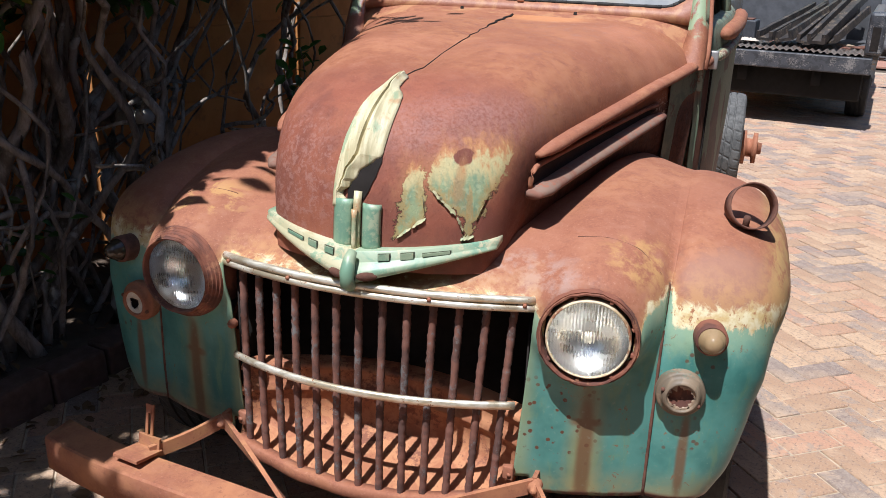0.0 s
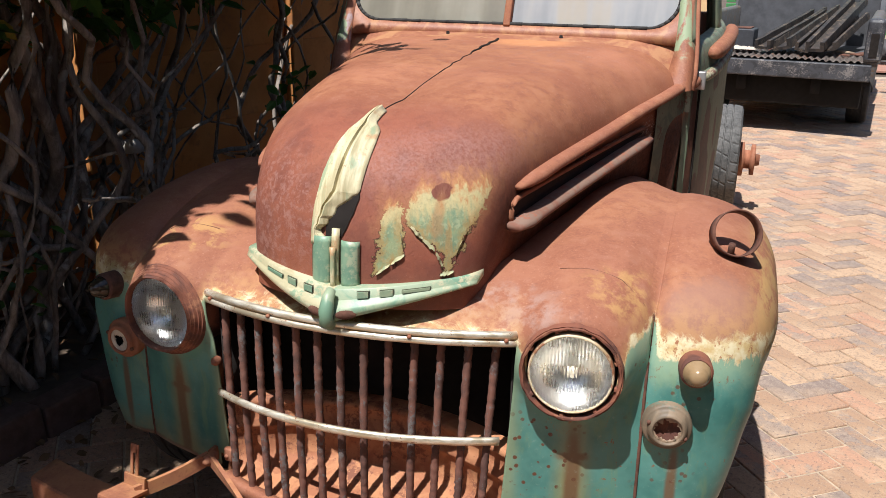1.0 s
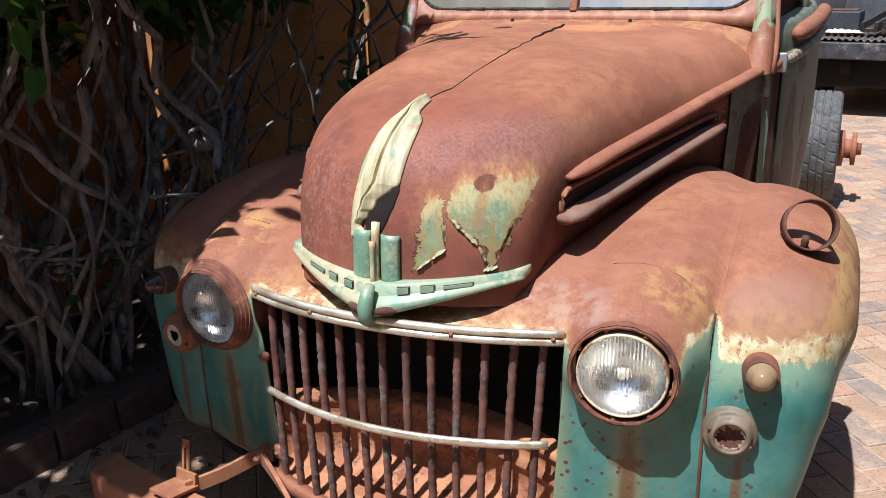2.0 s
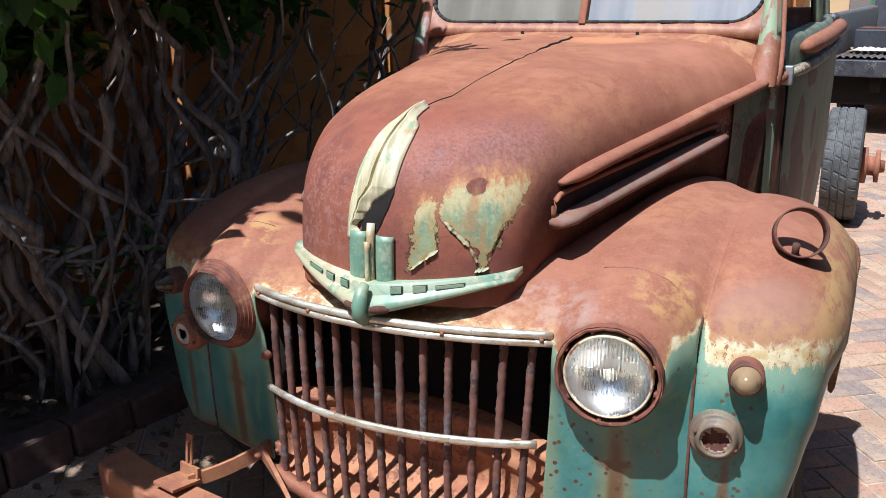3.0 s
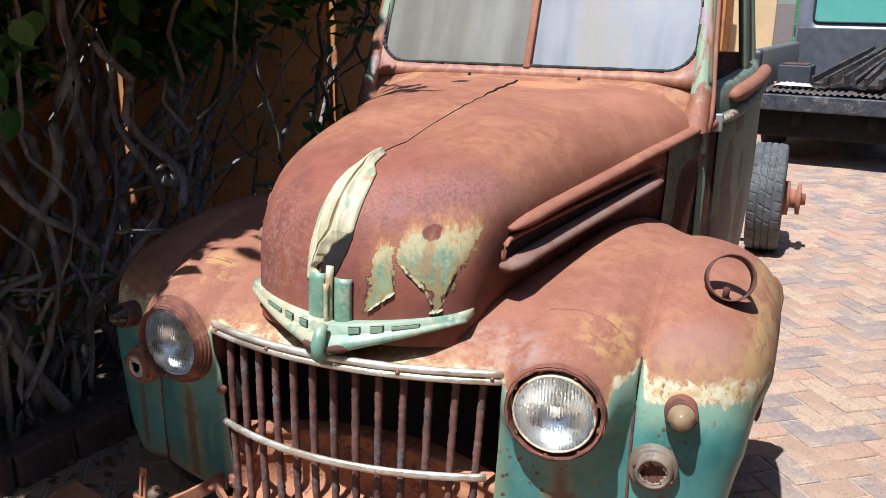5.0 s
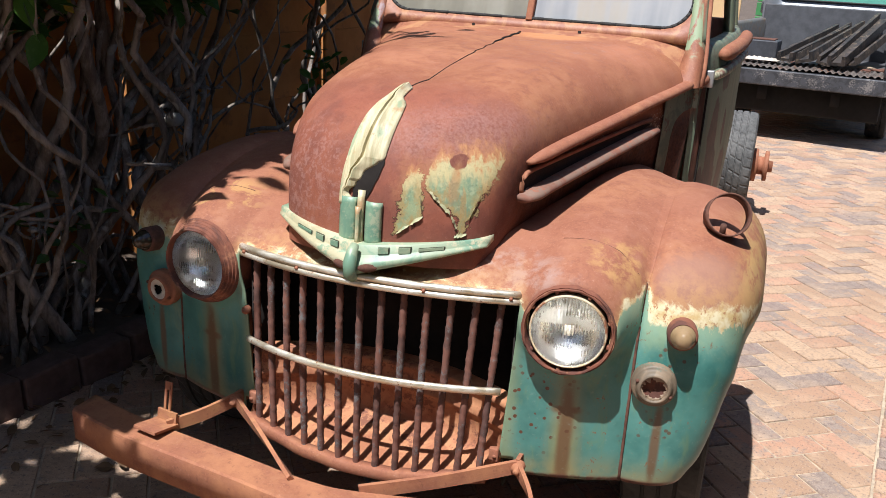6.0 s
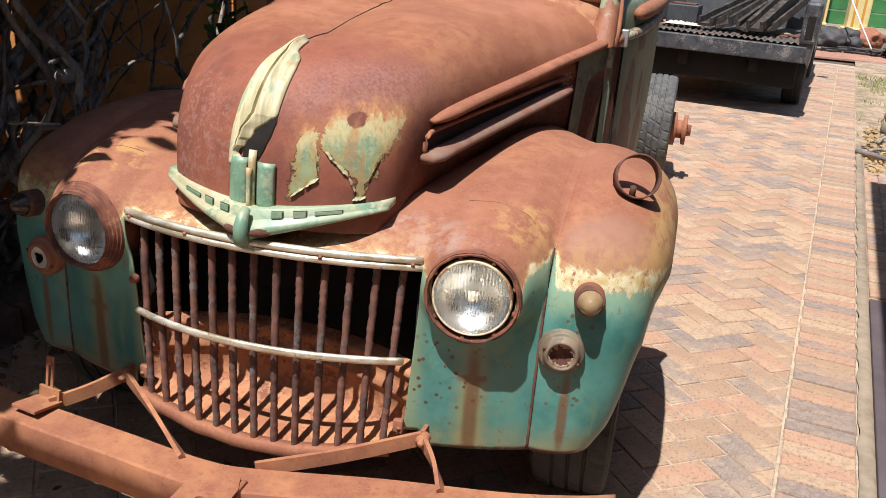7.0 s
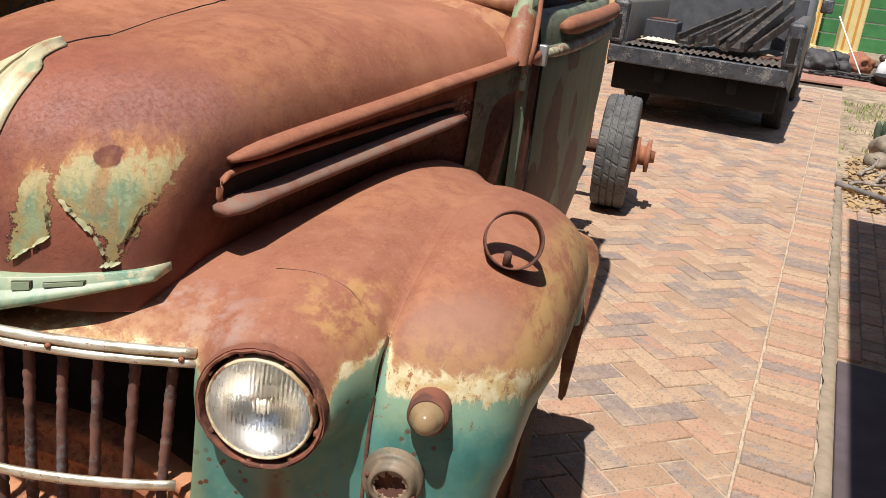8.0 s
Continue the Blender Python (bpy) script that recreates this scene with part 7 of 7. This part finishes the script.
for k in range(12):
    bm = bmesh.new()
    n = rng.randrange(5, 8)
    rad = rng.uniform(0.05, 0.12)
    ring_pts = [(rad * rng.uniform(0.6, 1.1) * math.cos(i / n * math.tau), rad * rng.uniform(0.5, 1.0) * math.sin(i / n * math.tau)) for i in range(n)]
    rows = [[Vector((x * q, y * q, h)) for x, y in ring_pts] for q, h in ((1.0, 0.0), (1.0, 0.008), (0.5, 0.016))]
    vs = grid(bm, rows, closed=True)
    bm.faces.new(vs[0][::-1])
    bm.faces.new(vs[-1])
    x, y = (rng.uniform(-0.68, -0.2), rng.uniform(0.2, 1.3)) if k < 7 else (rng.uniform(0.42, 0.68), rng.uniform(0.1, 0.9))
    bmesh.ops.transform(bm, matrix=FAR @ pose(x, y, 0.735 if y < 0.82 else 0.706, rng.uniform(-8, 8), rng.uniform(-8, 8), rng.uniform(0, 360)), verts=bm.verts)
    solo("scrap_flake", bm, rusty_dark if k % 3 else plain("dry_scrap%d" % k, (0.30, 0.22, 0.15), 0.9, 0, 0.5), "flake of rusty scrap lying on the load bed", "scrap metal", group="scrap on the bed")
rag = thing("rag", "crumpled pale cloth lying on the bed floor", "cloth", FAR)
bm = bmesh.new()
rows = []
for i in range(18):
    rows.append([Vector((-0.62 + i * 0.021, 0.30 + j * 0.022, 0.758 + 0.05 * abs(noise.noise((i * 0.35, j * 0.35, 8))) * min(1, i / 3, (17 - i) / 3, j / 2, (11 - j) / 2))) for j in range(12)])
grid(bm, rows)
part("cloth", bm, plain("dirty_linen", (0.55, 0.47, 0.38), 0.9), rag)

# ---- verge plants and stones ----
rng = random.Random(21)
for k, (x, y, s) in enumerate(((3.06, 7.60, 0.22), (3.27, 8.0, 0.18), (2.85, 7.25, 0.11))):
    bm = bmesh.new()
    bmesh.ops.create_icosphere(bm, subdivisions=3, radius=s)
    for v in bm.verts:
        v.co *= 1 + 0.35 * noise.noise(v.co / s * 1.1 + Vector((k * 5, 0, 0)))
        v.co.z *= 0.75
    bmesh.ops.transform(bm, matrix=pose(x, y, s * 0.42), verts=bm.verts)
    solo("rock", bm, plain("pale_rock" + "ab"[k % 2], (0.27, 0.215, 0.155), 0.9, 0, 0.6, 14, 0.9), "pale rounded stone on the verge", "rock", smooth=True, group="stones on the verge")
for k, (x, y, s) in enumerate(((3.30, 8.75, 1.0), (3.55, 9.0, 0.9), (3.12, 8.35, 0.7))):
    plant = thing("cactus", "clump of grey-green upright paddle cactus", "cactus", group="cacti on the verge")
    for j in range(9):
        bm = bmesh.new()
        bmesh.ops.create_icosphere(bm, subdivisions=2, radius=1)
        h = s * rng.uniform(0.10, 0.21)
        bmesh.ops.transform(bm, matrix=pose(x + rng.uniform(-0.16, 0.16), y + rng.uniform(-0.12, 0.12), h * 0.9 + rng.choice((0, 0.1)), rng.uniform(-14, 14), rng.uniform(-14, 14), rng.uniform(0, 180)) @ Matrix.Diagonal((0.045 * s, 0.02, h, 1)), verts=bm.verts)
        part("paddle", bm, plain("cactus_skin" if not (k or j) else "cactus_skin%d%d" % (k, j), (0.085, 0.12, 0.07), 0.6, 0, 0.5), plant)
for k, (a, b) in enumerate((((2.62, 6.25, 0.02), (2.95, 6.75, 0.16)), ((2.72, 6.45, 0.03), (2.98, 6.98, 0.24)), ((2.45, 6.15, 0.02), (2.90, 6.30, 0.03)), ((2.6, 6.6, 0.02), (2.85, 7.1, 0.1)))):
    pts, radii = gnarl(a, b, 0.018, 0.008, 0.10, 610 + k, 12)
    bm = bmesh.new()
    tube(bm, pts, radii, 7)
    solo("dry_branch", bm, bark, "dry grey branch lying on the verge", "branch", smooth=True, group="dry branches on the verge")
verts, faces = [], []
for k in range(5200):
    v = rng.uniform(6.9, 12.6)
    p = DRIVE @ Vector((rng.uniform(0.25, 2.4), v, -0.01))
    if noise.noise((p.x * 1.6, p.y * 1.6, 2)) < 0.02:
        continue
    h, a = rng.uniform(0.03, 0.075), rng.uniform(0, 6.3)
    w = Vector((math.cos(a), math.sin(a), 0)) * 0.006
    lean = Vector((rng.gauss(0, 0.02), rng.gauss(0, 0.02), h))
    b = len(verts)
    verts += [p - w, p + w, p + lean]
    faces.append((b, b + 1, b + 2))
me = bpy.data.meshes.new("grass")
me.from_pydata(verts, [], faces)
me.materials.append(plain("dry_grass", (0.26, 0.30, 0.09), 0.8, 0, 0.4, 3))
tagged(new("grass", me), "thin yellow-green grass on sand", "grass", kind="stuff")
verts, faces = [], []
for k in range(700):
    p = DRIVE @ Vector((abs(rng.gauss(0, 0.3)) + 0.32, rng.uniform(5.5, 7.6), 0.006))
    leaf(verts, faces, p, rng.uniform(0.03, 0.08), rng)
me = bpy.data.meshes.new("dry_leaves")
me.from_pydata(verts, [], faces)
me.materials.append(plain("straw_leaf", (0.36, 0.24, 0.12), 0.85, 0, 0.5, 5))
tagged(new("dry_leaves", me), "straw-brown dry leaves on the verge", "leaf litter", kind="stuff")
wheel2 = thing("bicycle_wheel", "black bicycle wheel leaning on the grey wall", "wheel", pose(2.20, 2.70, 0.31, 0, 74, -8))
bm = bmesh.new()
tube(bm, [(0.31 * math.cos(k / 48 * math.tau), 0.31 * math.sin(k / 48 * math.tau), 0) for k in range(49)], 0.018, 8, caps=False)
part("tyre", bm, rubber, wheel2)
bm = bmesh.new()
for k in range(18):
    a = k / 18 * math.tau
    tube(bm, [(0.015 * math.cos(a + 1), 0.015 * math.sin(a + 1), 0.02 * (-1) ** k), (0.30 * math.cos(a), 0.30 * math.sin(a), 0)], 0.0012, 4, caps=False)
tube(bm, [(0, 0, -0.04), (0, 0, 0.04)], 0.015, 8)
part("spokes", bm, chrome, wheel2)
hose = thing("hose", "grey garden hose lying across the paving edge", "hose")
bm = bmesh.new()
tube(bm, spline([(2.35, 6.1, 0.02), (2.55, 5.9, 0.02), (2.72, 5.7, 0.02), (2.80, 5.45, 0.02), (2.80, 5.2, 0.02)], 24), 0.022, 8)
part("tube", bm, plain("hose_grey", (0.17, 0.15, 0.14), 0.6), hose)

# ---- porch at the end of the yard ----
bm = bmesh.new()
box(bm, (-0.9, 12.5, -0.05), (0.38, 12.7, 3.2), 0.01)
solo("wall_north", bm, plain("peach_render", (0.62, 0.43, 0.22), 0.85, 0, 0.15, 3, 0.2), "sunlit peach rendered house wall at the yard's end", "wall", "structure")
porch = thing("porch", "yellow-pillared porch with green boards at the yard end", "porch", pose(0, 0, 0))
green_board = plain("green_boards", (0.05, 0.20, 0.06), 0.6, 0, 0.3, 3)
cream_paint = plain("cream_pillar", (0.70, 0.55, 0.24), 0.6, 0, 0.15, 4)
orange_paint = plain("orange_post", (0.62, 0.27, 0.04), 0.6, 0, 0.2, 4)
for k in range(9):
    bm = bmesh.new()
    box(bm, (0.5, 20.9, 0.1 + k * 0.32), (9.0, 20.95, 0.40 + k * 0.32), 0.01)
    part("board", bm, green_board, porch, smooth=False)
for x, y, w in ((4.32, 19.2, 0.21), (3.72, 20.2, 0.12)):
    pil = new("pillar")
    pil.parent = porch
    tagged(pil, "cream-yellow striped pillar")
    bm = bmesh.new()
    box(bm, (x - w, y - w, 0.0), (x + w, y + w, 3.0), 0.03)
    part("shaft", bm, cream_paint, pil, smooth=False)
    bm = bmesh.new()
    box(bm, (x - w * 1.25, y - w * 1.25, 0.0), (x + w * 1.25, y + w * 1.25, 0.16), 0.02)
    part("plinth", bm, cream_paint, pil, smooth=False)
    for q in (-0.5, 0.35):
        bm = bmesh.new()
        box(bm, (x + q * w - 0.025, y - w - 0.006, 0.2), (x + q * w + 0.025, y - w - 0.001, 3.0), 0.002)
        part("stripe", bm, orange_paint, pil, smooth=False)
bm = bmesh.new()
box(bm, (5.35, 19.9, 0.0), (5.53, 20.1, 3.0), 0.01)
part("post", bm, orange_paint, porch, smooth=False)
bm = bmesh.new()
box(bm, (5.6, 20.6, 0.9), (7.4, 20.7, 2.6), 0.01)
part("shutter", bm, plain("peach_wall", (0.62, 0.40, 0.20), 0.7), porch, smooth=False)
bm = bmesh.new()
box(bm, (0.5, 18.9, -0.04), (9.0, 21.0, 0.10), 0.02)
part("step", bm, concrete, porch, smooth=False)
bm = bmesh.new()
box(bm, (2.6, 13.9, -0.03), (8.0, 15.6, 0.004), 0.004)
solo("brick_apron", bm, plain("red_apron", (0.40, 0.20, 0.14), 0.9, 0, 0.3, 8, 0.4), "red brick apron before the porch", "paving", "structure")
mach = thing("machine_frame", "green painted tubular machine frame in the porch", "machine")
gp = plain("machine_green", (0.02, 0.22, 0.10), 0.4, 0, 0.3, 5)
for a, b, r in (((4.9, 17.4, 0.0), (4.9, 17.4, 1.0), 0.05), ((6.3, 17.4, 0.0), (6.3, 17.4, 1.0), 0.05), ((4.9, 17.4, 0.95), (6.3, 17.4, 0.95), 0.05), ((4.9, 17.5, 0.5), (6.3, 17.5, 0.5), 0.09), ((5.4, 17.6, 0.4), (6.4, 17.9, 2.3), 0.10), ((5.6, 17.2, 1.05), (6.2, 17.2, 1.35), 0.03)):
    bm = bmesh.new()
    tube(bm, [Vector(a).lerp(Vector(b), k / 4) for k in range(5)], r, 10)
    part("member", bm, gp, mach)
engine = thing("old_engine", "dark greasy engine block among scrap pipes", "engine", pose(5.0, 16.4, -0.02))
rng = random.Random(31)
grease = trim_paint("grease", (0.035, 0.03, 0.027), (0.10, 0.075, 0.055), (0.19, 0.10, 0.06))
for k in range(26):
    bm = bmesh.new()
    h = rng.uniform(0.0, 0.62)
    c = Vector((rng.gauss(0, 0.30 - 0.25 * h), rng.gauss(0, 0.14), 0.10 + h))
    q = rng.uniform(0.5, 1.0)
    m = pose(*c, rng.uniform(0, 180), rng.uniform(0, 180), rng.uniform(0, 180))
    if k % 3 == 0:
        spin(bm, [(0, -0.14 * q), (0.10 * q, -0.12 * q), (0.12 * q, 0), (0.07 * q, 0.1 * q), (0.05 * q, 0.16 * q), (0, 0.17 * q)], m, 14)
    elif k % 3 == 1:
        box(bm, (-0.13 * q, -0.08 * q, -0.10 * q), (0.13 * q, 0.08 * q, 0.10 * q), 0.02, m)
    else:
        tube(bm, [m @ p for p in spline([(-0.22, 0, 0), (-0.05, 0.08, 0.05), (0.1, -0.03, 0.1), (0.24, 0.05, 0)], 14)], 0.028 * q, 8)
    part("casting", bm, grease if k % 4 else rusty, engine)
can = thing("jerrycan", "bright yellow plastic jerrycan on the ground", "jerrycan", pose(5.05, 15.3, 0, 0, 0, 20))
bm = bmesh.new()
box(bm, (-0.13, -0.08, 0.0), (0.13, 0.08, 0.34), 0.035)
yellow = plain("yellow_plastic", (0.75, 0.50, 0.02), 0.4, 0, 0.1)
part("body", bm, yellow, can)
bm = bmesh.new()
tube(bm, [(-0.08, 0, 0.33), (-0.06, 0, 0.40), (0.03, 0, 0.40), (0.06, 0, 0.34)], 0.016, 8)
part("handle", bm, yellow, can)
jug = thing("plastic_jug", "white plastic jug with a handle on the ground", "jug", pose(4.45, 16.0, -0.12, 0, 8, 0))
bm = bmesh.new()
spin(bm, [(0.085, 0.0), (0.10, 0.02), (0.10, 0.19), (0.07, 0.26), (0.032, 0.29), (0.032, 0.33), (0, 0.33)], pose(0, 0, 0.12), 20)
part("body", bm, plain("white_plastic", (0.7, 0.7, 0.68), 0.4, 0, 0.1), jug)
basin = thing("basin", "black rubber basin on the red apron", "basin", pose(4.45, 14.7, 0))
bm = bmesh.new()
spin(bm, [(0.0, 0.02), (0.26, 0.02), (0.34, 0.14), (0.37, 0.15), (0.36, 0.16), (0.33, 0.14), (0.25, 0.04)], None, 28)
part("shell", bm, rubber, basin)
rod = thing("white_rod", "thin white rod leaning against the scrap", "rod")
bm = bmesh.new()
tube(bm, [(3.55, 15.9, 0.95), (3.8, 15.5, 0.45), (4.02, 15.1, 0.02)], 0.013, 8)
part("rod", bm, plain("white_rod", (0.75, 0.74, 0.72), 0.5), rod)
scrap = plain("scrap_dark", (0.05, 0.045, 0.045), 0.7, 0, 0.5, 6)
for k in range(7):
    pts = [Vector((2.9 + 0.25 * k + 0.35 * noise.noise((k, j * 0.5, 0)), 14.9 + 0.6 * noise.noise((k, j * 0.5, 4)), 0.03 + 0.03 * (k % 3))) + Vector((j * 0.09, 0, 0)) for j in range(14)]
    bm = bmesh.new()
    tube(bm, pts, 0.022, 6)
    solo("cable", bm, scrap, "black cable lying in loose loops on the apron", "cable", smooth=True, group="cables on the apron")
for k, (x, y) in enumerate(((3.75, 16.2), (4.15, 16.6), (3.35, 16.0))):
    bm = bmesh.new()
    bmesh.ops.create_icosphere(bm, subdivisions=4, radius=0.26)
    for v in bm.verts:
        v.co *= 1 + 0.5 * noise.noise(v.co * 5 + Vector((k * 4, 0, 0))) + 0.22 * abs(noise.noise(v.co * 17 + Vector((k * 4, 0, 0))))
        v.co.z = max(-0.14, v.co.z * 0.7)
    bmesh.ops.transform(bm, matrix=pose(x, y, 0.14), verts=bm.verts)
    solo("scrap_bag", bm, scrap if k != 1 else rusty, "crumpled dark bag of scrap before the porch" if k != 1 else "rusty heap of scrap before the porch", "scrap", group="scrap heaps", smooth=True)

# ---- paving bricks, piece by piece ----
UNIT = 0.106


def clip(poly, u_max):
    out = []
    for a, b in zip(poly, poly[1:] + poly[:1]):
        if a[0] <= u_max:
            out.append(a)
        if (a[0] <= u_max) != (b[0] <= u_max):
            f = (u_max - a[0]) / (b[0] - a[0])
            out.append((u_max, a[1] + (b[1] - a[1]) * f))
    return out


def slab(poly, z, verts, faces):
    """One brick: a chamfered prism over a convex outline."""
    n = len(poly)
    cx, cy = sum(p[0] for p in poly) / n, sum(p[1] for p in poly) / n
    b = len(verts)
    for inset, h in ((0.0, z - 0.03), (0.0, z - 0.004), (0.004, z)):
        for x, y in poly:
            d = math.hypot(x - cx, y - cy) or 1
            verts.append((x + (cx - x) / d * inset * 1.4, y + (cy - y) / d * inset * 1.4, h))
    for ring in (0, 1):
        for i in range(n):
            j = (i + 1) % n
            faces.append((b + ring * n + i, b + ring * n + j, b + ring * n + n + j, b + ring * n + n + i))
    faces.append(tuple(b + 2 * n + i for i in range(n)))


def outline(cu, cv, half_l, half_w, ang):
    c, s = math.cos(ang), math.sin(ang)
    return [(cu + c * x - s * y, cv + s * x + c * y) for x, y in ((-half_l, -half_w), (half_l, -half_w), (half_l, half_w), (-half_l, half_w))]


def piece(poly, z, name="brick"):
    verts, faces = [], []
    n = len(poly)
    cx, cy = sum(p[0] for p in poly) / n, sum(p[1] for p in poly) / n
    slab([(x - cx, y - cy) for x, y in poly], 0, verts, faces)
    me = bpy.data.meshes.new(name)
    me.from_pydata(verts, [], faces)
    me.materials.append(brick_mat)
    return me, (cx, cy)


rng = random.Random(3)
HL, HW = 0.1025, 0.0497
whole = {a: piece(outline(0, 0, HL, HW, radians(a)), 0)[0] for a in (45, 135)}
course_mesh = piece(outline(0, 0, 0.112, 0.0365, 0), 0)[0]
verts, faces, count = [], [], 0
c45 = math.cos(radians(45))
for i in range(-80, 120):
    for j in range(-80, 120):
        k = (i - j) % 4
        if k not in (0, 3):
            continue
        a, b = ((i + 1) * UNIT, (j + 0.5) * UNIT) if k == 0 else ((i + 0.5) * UNIT, (j + 1) * UNIT)
        u, v = (a - b) * c45, (a + b) * c45
        if not (-3.25 < u < 0.08 and -4.38 < v < 13.0):
            continue
        ang = 45 if k == 0 else 135
        poly = clip(outline(u, v, HL, HW, radians(ang)), -0.006)
        if len(poly) < 3 or (max(p[0] for p in poly) - min(p[0] for p in poly)) < 0.02:
            continue
        z = rng.uniform(-0.005, 0.0)
        if -0.95 < u and 0.7 < v < 4.4 and count < 230:
            count += 1
            if len(poly) == 4 and max(p[0] for p in poly) < -0.0061:
                o = new("brick", whole[ang])
                o.matrix_basis = DRIVE @ pose(u, v, z, rng.uniform(-1.1, 1.1), rng.uniform(-1.1, 1.1), rng.uniform(-1.3, 1.3))
            else:
                me, (cx, cy) = piece(poly, 0)
                o = new("brick", me)
                o.matrix_basis = DRIVE @ pose(cx, cy, z)
            o.parent = paving
        else:
            slab(poly, z, verts, faces)
for k in range(-60, 160):
    v = k * 0.0805
    z = rng.uniform(-0.002, 0.004)
    if 1.0 < v < 6.4:
        o = new("brick", course_mesh)
        o.matrix_basis = DRIVE @ pose(0.116 + rng.uniform(-0.004, 0.004), v, z, rng.uniform(-1, 1), rng.uniform(-0.6, 0.6), rng.uniform(-1, 1))
        o.parent = paving
    else:
        slab(outline(0.116, v, 0.112, 0.0365, 0), z, verts, faces)
for r in range(5):  # old pavers on the shaded side
    for k in range(26):
        u, v = 0.335 + r * 0.098, 2.75 + k * 0.113 + 0.05 * (r % 2)
        if v < 5.7:
            slab(outline(u, v, 0.046, 0.051, 0), rng.uniform(-0.004, 0.002), verts, faces)
me = bpy.data.meshes.new("brick_field")
me.from_pydata([DRIVE @ Vector(p) for p in verts], [], faces)
me.materials.append(brick_mat)
o = new("brick_field", me)
o.parent = paving
tagged(o, "further bricks of the same drive", kind="stuff")
